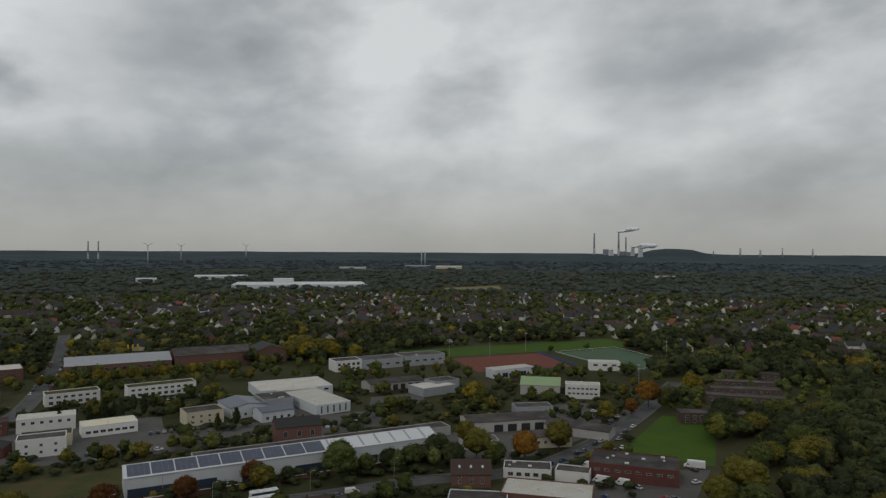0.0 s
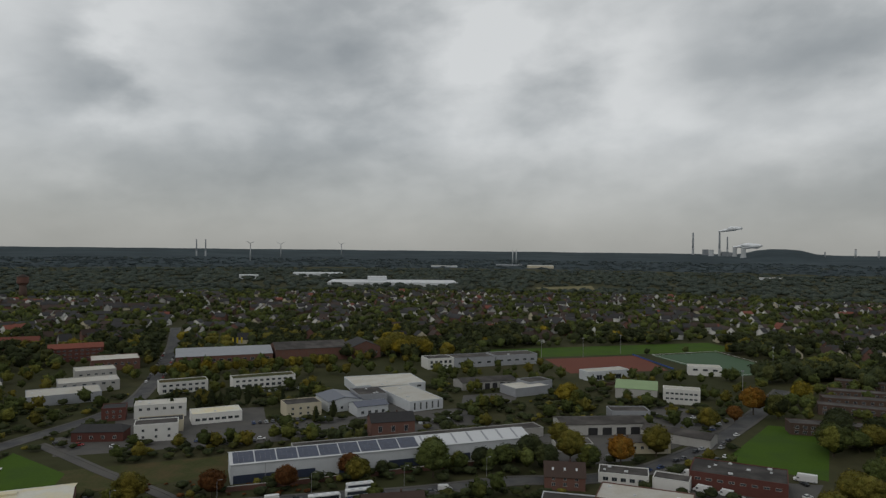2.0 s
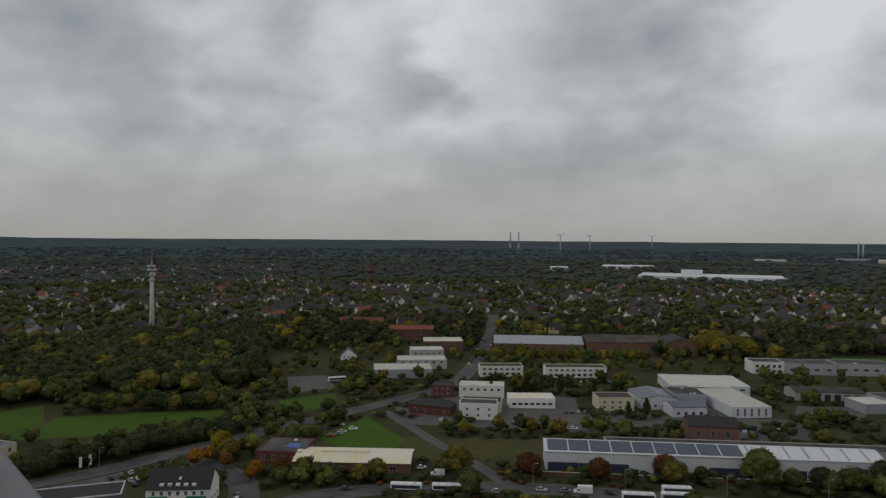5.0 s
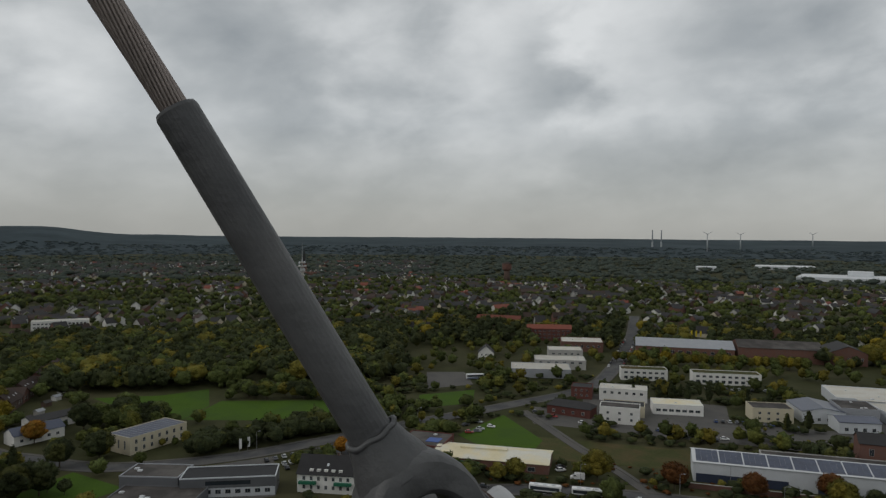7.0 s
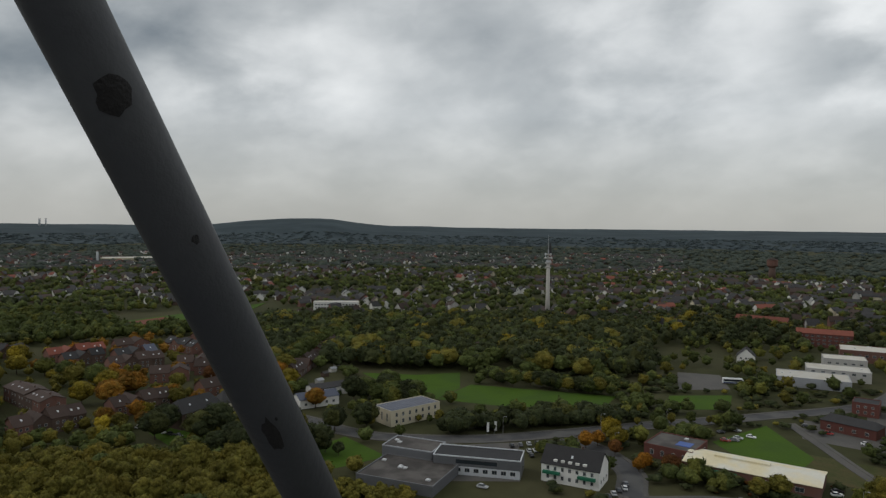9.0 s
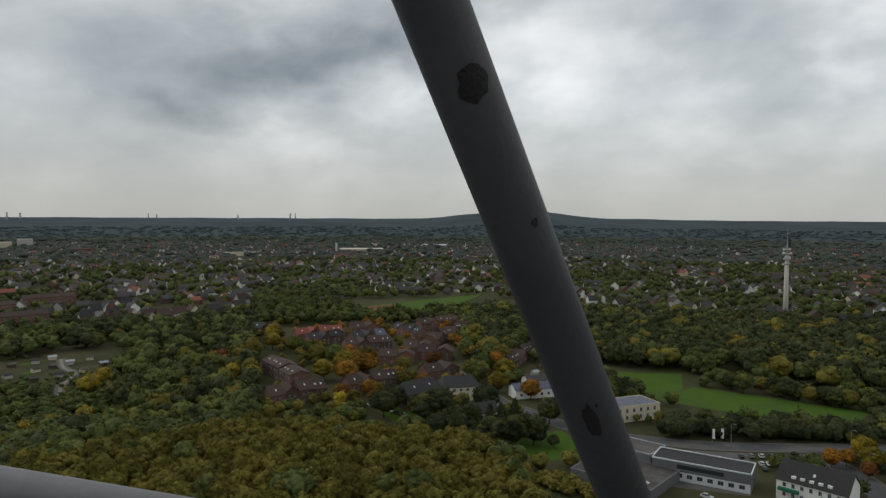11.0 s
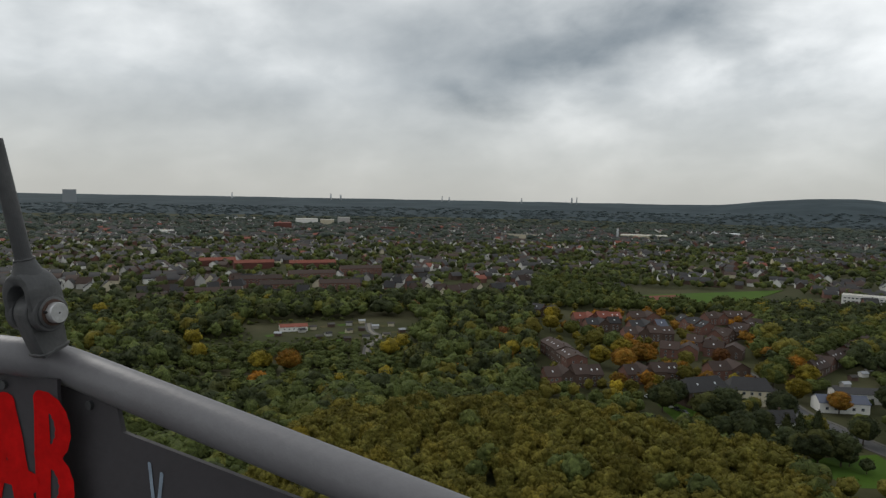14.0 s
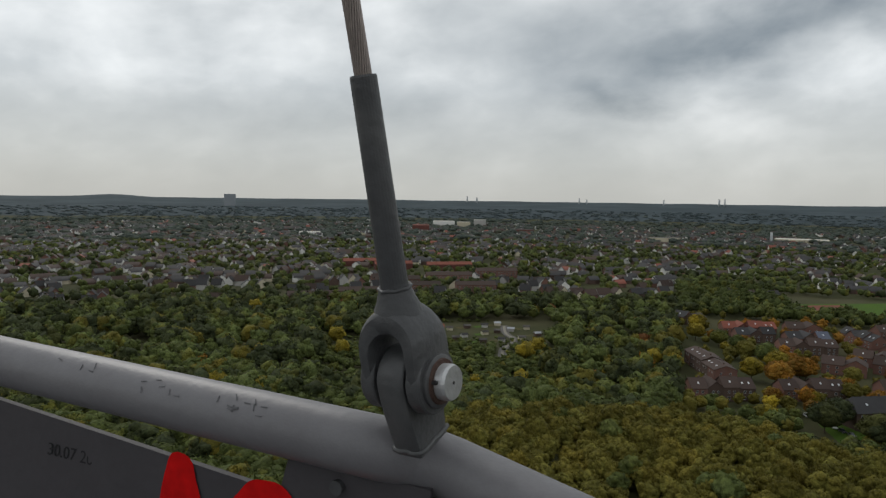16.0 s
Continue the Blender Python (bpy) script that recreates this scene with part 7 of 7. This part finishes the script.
for x, y, h, m in ((-97, 259, 10, M_RUST), (-122, 247, 11, M_RUST), (-147, 233, 13, M_OLIVE), (-71, 271, 11, M_OLIVE), (-42, 283, 16, M_GREEN), (-171, 212, 9, M_OLIVE), (-213, 188, 7, M_ORANGE),
                   (-238, 195, 10, M_YELLOW), (-244, 189, 7, M_ORANGE), (-23, 297, 10, M_DARK), (-32, 291, 9, M_GREEN), (-63, 281, 7, M_DARK), (-13, 299, 11, M_GREEN), (-205, 194, 8, M_RUST), (-192, 199, 7, M_GREEN)):
    tree(x, y, h, m, 1.15)
for x, y, h, m in ((-243, 182, 8, M_ORANGE), (-247, 199, 11, M_YELLOW), (-231, 188, 7, M_RUST), (-212, 184, 6, M_ORANGE), (-289, 114, 6, M_GREEN), (-283, 78, 7, M_DARK), (-277, 82, 6, M_DARK), (-174, 205, 8, M_OLIVE)):
    tree(x, y, h, m, 1.05)
for x, y, h, m in ((127, 421, 17, M_ORANGE), (111, 401, 10, M_RUST), (92, 380, 13, M_OLIVE), (38, 312, 14, M_ORANGE), (56, 328, 15, M_OLIVE), (16, 313, 15, M_OLIVE), (24, 305, 11, M_GREEN), (-2, 310, 13, M_DARK),
                   (166, 455, 15, M_YELLOW), (138, 413, 15, M_DARK), (-45, 299, 13, M_GREEN), (-76, 276, 11, M_RUST), (5, 300, 12, M_DARK), (12, 338, 12, M_OLIVE), (20, 420, 16, M_YELLOW), (26, 414, 13, M_GREEN)):
    tree(x, y, h, m, 1.1)
for k in range(24):
    tree(138 + float(rng.uniform(0, 75)), 292 + float(rng.uniform(0, 95)), float(rng.uniform(11, 17)), (M_GREEN, M_DARK, M_OLIVE, M_DARK)[k % 4], 1.2, group="trees beside the playing field")
for k in range(34):
    tree(152 + float(rng.uniform(0, 62)), 288 + float(rng.uniform(0, 80)), float(rng.uniform(8, 12)), (M_DARK, M_DARK, M_GREEN)[k % 3], 1.35, group="trees beside the playing field")
for k in range(16):
    tree(100 + float(rng.uniform(0, 60)), 225 + float(rng.uniform(0, 55)), float(rng.uniform(9, 14)), (M_OLIVE, M_GREEN)[k % 2], 1.2, group="trees beside the playing field")
for x, y, h, m in ((-399, -5, 14, M_ORANGE), (-417, 5, 14, M_ORANGE), (-405, -18, 13, M_YELLOW), (-360, -6, 9, M_ORANGE), (-384, 27, 10, M_OLIVE), (-352, -52, 9, M_ORANGE), (-429, -93, 10, M_RUST), (-326, -191, 13, M_YELLOW),
                   (-331, -177, 14, M_ORANGE), (-368, 10, 8, M_YELLOW), (-328, 14, 14, M_DARK), (-322, 40, 16, M_DARK), (-316, 32, 15, M_DARK), (-397, 88, 13, M_YELLOW), (-332, 64, 14, M_DARK), (-300, 44, 13, M_DARK), (-410, 84, 14, M_ORANGE)):
    tree(x, y, h, m, 1.2)
for x, y, h in ((-306, 66, 13), (-300, 60, 14), (-297, 54, 12), (-312, 74, 13), (-322, 52, 11), (-178, 380, 12), (-186, 376, 13), (-192, 372, 11), (-168, 386, 12), (-150, 393, 12), (-140, 400, 11), (-205, 366, 10), (-118, 360, 10), (-110, 366, 12), (-135, 420, 11)):
    tree(x, y, h, M_DARK, 0.7, "cone", "conifer")
for k in range(26):
    tree(-275 + k * 4.6 + float(rng.uniform(-1, 1)), 466 + k * 2.6 + float(rng.uniform(-2, 2)), float(rng.uniform(8, 11)), (M_OLIVE, M_GREEN, M_OLIVE, M_YELLOW)[k % 4], 1.0, group="street trees by the factory")
for k in range(14):
    tree(-120 + float(rng.uniform(-22, 26)), 600 + float(rng.uniform(-18, 26)), float(rng.uniform(14, 19)), M_OLIVE if k % 4 else M_YELLOW, 1.25, group="big yellowing trees")
for k in range(22):
    tree(-318 + k * 3.3 + float(rng.uniform(-1, 1)), 102 + (k * 4.4 if k < 9 else 40 + (k - 9) * 8.5) + 16, float(rng.uniform(4, 7)), (M_GREEN, M_OLIVE)[k % 2], 0.9, group="young roadside trees")

for k in range(20):
    tree(-358 + float(rng.uniform(-22, 24)), 134 + float(rng.uniform(-14, 12)), float(rng.uniform(8, 12)), (M_DARK, M_GREEN)[k % 2], 1.2, group="trees before the horse meadow")
for k in range(16):
    tree(-366 + k * 3.2 + float(rng.uniform(-5, 5)), 204 + k * 2.6 + float(rng.uniform(-5, 7)), float(rng.uniform(7, 11)), (M_DARK, M_GREEN, M_OLIVE)[k % 3], 1.2, group="trees behind the horse meadow")
for k in range(26):
    t = k / 25
    tree(-388 - 200 * t + float(rng.uniform(-4, 4)), 66 + 110 * t + float(rng.uniform(-5, 5)), float(rng.uniform(12, 16)), (M_GREEN, M_OLIVE, M_GREEN, M_GREEN)[k % 4], 1.15, group="avenue trees beside the terraces")
for x, y, h, m in ((-452, -24, 13, M_OLIVE), (-445, -12, 14, M_GREEN), (-436, 0, 12, M_ORANGE), (-425, -6, 14, M_YELLOW), (-418, 8, 13, M_ORANGE), (-340, -62, 9, M_ORANGE), (-430, -74, 11, M_ORANGE), (-442, -70, 12, M_YELLOW), (-350, 10, 8, M_ORANGE), (-352, 0, 8, M_OLIVE),
                   (-372, 36, 10, M_ORANGE), (-488, -42, 12, M_GREEN), (-500, -58, 13, M_YELLOW), (-478, -30, 11, M_GREEN), (-540, -62, 13, M_YELLOW), (-432, 50, 11, M_RUST), (-422, 30, 10, M_OLIVE), (-352, 92, 11, M_ORANGE), (-368, 78, 12, M_YELLOW), (-470, -110, 10, M_RUST)):
    tree(x, y, h, m, 1.2, group="autumn trees among the terraces")

for x, y, h in ((-296, 36, 11), (-294, 44, 12), (-303, 51, 13), (-281, 67, 14), (-292, 73, 11), (-283, 62, 12), (-282, 75, 13), (-337, 19, 14), (-289, 58, 11), (-310, 90, 12), (-309, 105, 13), (-359, 115, 14)):
    tree(x, y, h, M_DARK, 1.15, group="dark trees before the flats")

# ---- street lamps ----
for k, (x, y) in enumerate(((-150, 226), (-118, 243), (-86, 257), (-52, 271), (-20, 288), (30, 300), (62, 333), (-262, 205), (-256, 240), (-276, 160), (-298, 118), (-236, 192))):
    th = thing("street_lamp", x, y, 0, 30, "grey steel street lamp beside the road", "street lamp", "street lamps")
    bm = bmesh.new()
    add_tube(bm, [(0, 0, -0.2), (0, 0, 7.6), (0.5, 0, 8.0), (1.4, 0, 8.1)], [0.10, 0.06, 0.05, 0.045], 8)
    part("pole", bm, M_STEEL, th)
    part("lantern", box(1.2, -0.14, 7.98, 2.0, 0.14, 8.16), M_GREY, th)

# ---- paint marks on the parapet ----


def ribbon(bm, pts, p, d, n, width, lift=0.0085):
    """A painted stroke with round ends through (along, height) points on a panel."""
    fine_ = []
    for i in range(len(pts) - 1):
        p0, p1, p2, p3 = [Vector(pts[min(max(i + k, 0), len(pts) - 1)]) for k in (-1, 0, 1, 2)]
        for k in range(5):
            t = k / 5
            fine_.append(0.5 * ((2 * p1) + (p2 - p0) * t + (2 * p0 - 5 * p1 + 4 * p2 - p3) * t * t + (3 * p1 - p0 - 3 * p2 + p3) * t ** 3))
    fine_.append(Vector(pts[-1]))
    run = [(fine_[0] - fine_[1]).normalized(), (fine_[-1] - fine_[-2]).normalized()]
    ends = [[(fine_[e] + run[e] * width / 2 * math.sin(q), math.cos(q)) for q in (1.4, 1.1, 0.7, 0.35)] for e in (0, -1)]
    row_of = ends[0] + [(q, 1.0) for q in fine_] + ends[1][::-1]
    prev = None
    for i, (c, k) in enumerate(row_of):
        t = (row_of[min(i + 1, len(row_of) - 1)][0] - row_of[max(i - 1, 0)][0]).normalized()
        o = Vector((-t.y, t.x)) * width / 2 * k * (1 + 0.05 * math.sin(i * 0.9))
        row = [bm.verts.new(p + d * (c.x + s * o.x) + Vector((0, 0, c.y + s * o.y)) + n * lift) for s in (1, -1)]
        if prev:
            bm.faces.new((prev[0], row[0], row[1], prev[1]))
        prev = row


def letter(name, strokes, p, d, n, at, top, size, width, material, label, parent):
    bm = bmesh.new()
    for k, st in enumerate(strokes):
        ribbon(bm, [(at - u * size[0], top - v * size[1]) for u, v in st], p, d, n, width, 0.0085 + 0.0006 * k)
    return part(name, bm, material, parent, label)


CAM_SIDE = Vector((-6.9, -0.6, 95.9))
dL = (J9 - J0).normalized()
nL = Vector((-dL.y, dL.x, 0)).normalized()
nL = nL if nL.dot(CAM_SIDE - J0) > 0 else -nL
dR = R_DIR
nR = Vector((-dR.y, dR.x, 0)).normalized()
nR = nR if nR.dot(CAM_SIDE - J0) > 0 else -nR
arc = lambda cx_, cy_, rx, ry, a0, a1, n=12: [(cx_ + rx * math.cos(radians(a0 + (a1 - a0) * k / n)), cy_ - ry * math.sin(radians(a0 + (a1 - a0) * k / n))) for k in range(n + 1)]
A_STROKES = [[(0.0, 1.0), (0.18, 0.6), (0.32, 0.28), (0.46, 0.0)], [(0.50, 0.0), (0.66, 0.3), (0.82, 0.62), (1.0, 1.0)], [(0.0, 0.62), (0.5, 0.6), (1.05, 0.66)]]
C_STROKES = [arc(0.62, 0.5, 0.6, 0.5, 60, 300)]
B_STROKES = [[(0.1, 0.0), (0.12, 0.5), (0.1, 1.0)], arc(0.1, 0.25, 0.8, 0.25, 90, -90), arc(0.1, 0.74, 0.9, 0.26, 90, -90)]
graffiti = thing("red_graffiti", 0, 0, 0, 0, "red spray-painted letters on the dark parapet", "graffiti")
letter("letter_a", A_STROKES, J0, dL, nL, 0.520, -0.118, (0.150, 0.30), 0.060, M_SPRAY, "red letter A", graffiti)
letter("letter_c", C_STROKES, J0, dL, nL, 0.335, -0.125, (0.130, 0.30), 0.060, M_SPRAY, "red letter C", graffiti)
letter("letter_a", A_STROKES, J0, dL, nL, 0.175, -0.125, (0.120, 0.30), 0.060, M_SPRAY, "red letter A", graffiti)
letter("letter_b", B_STROKES, J0, dL, nL, 0.016, -0.100, (0.080, 0.30), 0.046, M_SPRAY, "red letter B", graffiti)
pale = thing("pale_graffiti", 0, 0, 0, 0, "pale blue-white sprayed strokes on the dark parapet", "graffiti")
for strokes, at in (([[(0.0, 0.0), (1.0, 1.0)], [(1.0, 0.0), (0.0, 1.0)]], -0.78), ([arc(0.5, 0.5, 0.5, 0.5, 30, 260)], -0.90), ([[(0.2, 0.0), (0.5, 1.0), (0.8, 0.1)]], -0.32)):
    bm = bmesh.new()
    for k, st in enumerate(strokes):
        ribbon(bm, [(-at + u * 0.07, -0.16 - v * 0.12) for u, v in st], JR, dR, nR, 0.012, 0.0085 + 0.0006 * k)
    part("stroke", bm, M_PALE, pale)
font = bpy.data.curves.new("date", "FONT")
font.body = "30.07 20"
font.size = 0.036
font.extrude = 0.0003
font.shear = 0.15
tmp = bpy.data.objects.new("date", font)
scene.collection.objects.link(tmp)
bpy.context.view_layer.update()
dm = bpy.data.meshes.new_from_object(tmp.evaluated_get(bpy.context.evaluated_depsgraph_get()))
bpy.data.objects.remove(tmp)
dm.materials.clear()
dm.materials.append(M_MARKER)
date_mark = tagged(new("date_writing", dm), "black marker date 30.07 20 on the parapet", "writing")
xa, za = -dL, Vector((0, 0, 1))
DATE_AT = J0 + dL * 0.80 + Vector((0, 0, -0.165)) + nL * 0.0085
date_mark.matrix_basis = Matrix(((xa.x, za.x, nL.x, DATE_AT.x), (xa.y, za.y, nL.y, DATE_AT.y), (xa.z, za.z, nL.z, DATE_AT.z), (0, 0, 0, 1)))
# faint scribbles on the rail, too worn to read
scrib = thing("rail_scribbles", 0, 0, 0, 0, "faint dark marker scribbles on the handrail", "writing")
M_FAINT = mat("faint_marker", (0.088, 0.087, 0.092), 0.6, 0, 0.2, 40, 120)
for k in range(26):
    u = (0.22, 0.24, 0.40, 0.62)[k % 4] + 0.05 * random.random() + 0.03 * (k // 9)
    if k % 6 == 5:
        continue
    c = J0 + dL * u
    out = (nL * 0.72 + Vector((0, 0, 1)) * 0.69).normalized()
    side = dL.cross(out).normalized()
    bm = bmesh.new()
    tilt_ = 0.3 * math.sin(k * 3.1)
    v0 = c + out * (RAIL_R + 0.0008) + side * (0.012 * math.sin(k * 2.7))
    add_box(bm, -0.006, -0.0008, -0.0005, 0.006, 0.0008, 0.0005)
    bmesh.ops.transform(bm, matrix=Matrix.Translation(v0) @ Matrix((dL, side, out)).transposed().to_4x4() @ Matrix.Rotation(tilt_ + (1.2 if k % 3 == 0 else 0), 4, "Z"), verts=bm.verts[:])
    part("mark", bm, M_FAINT, scrib)
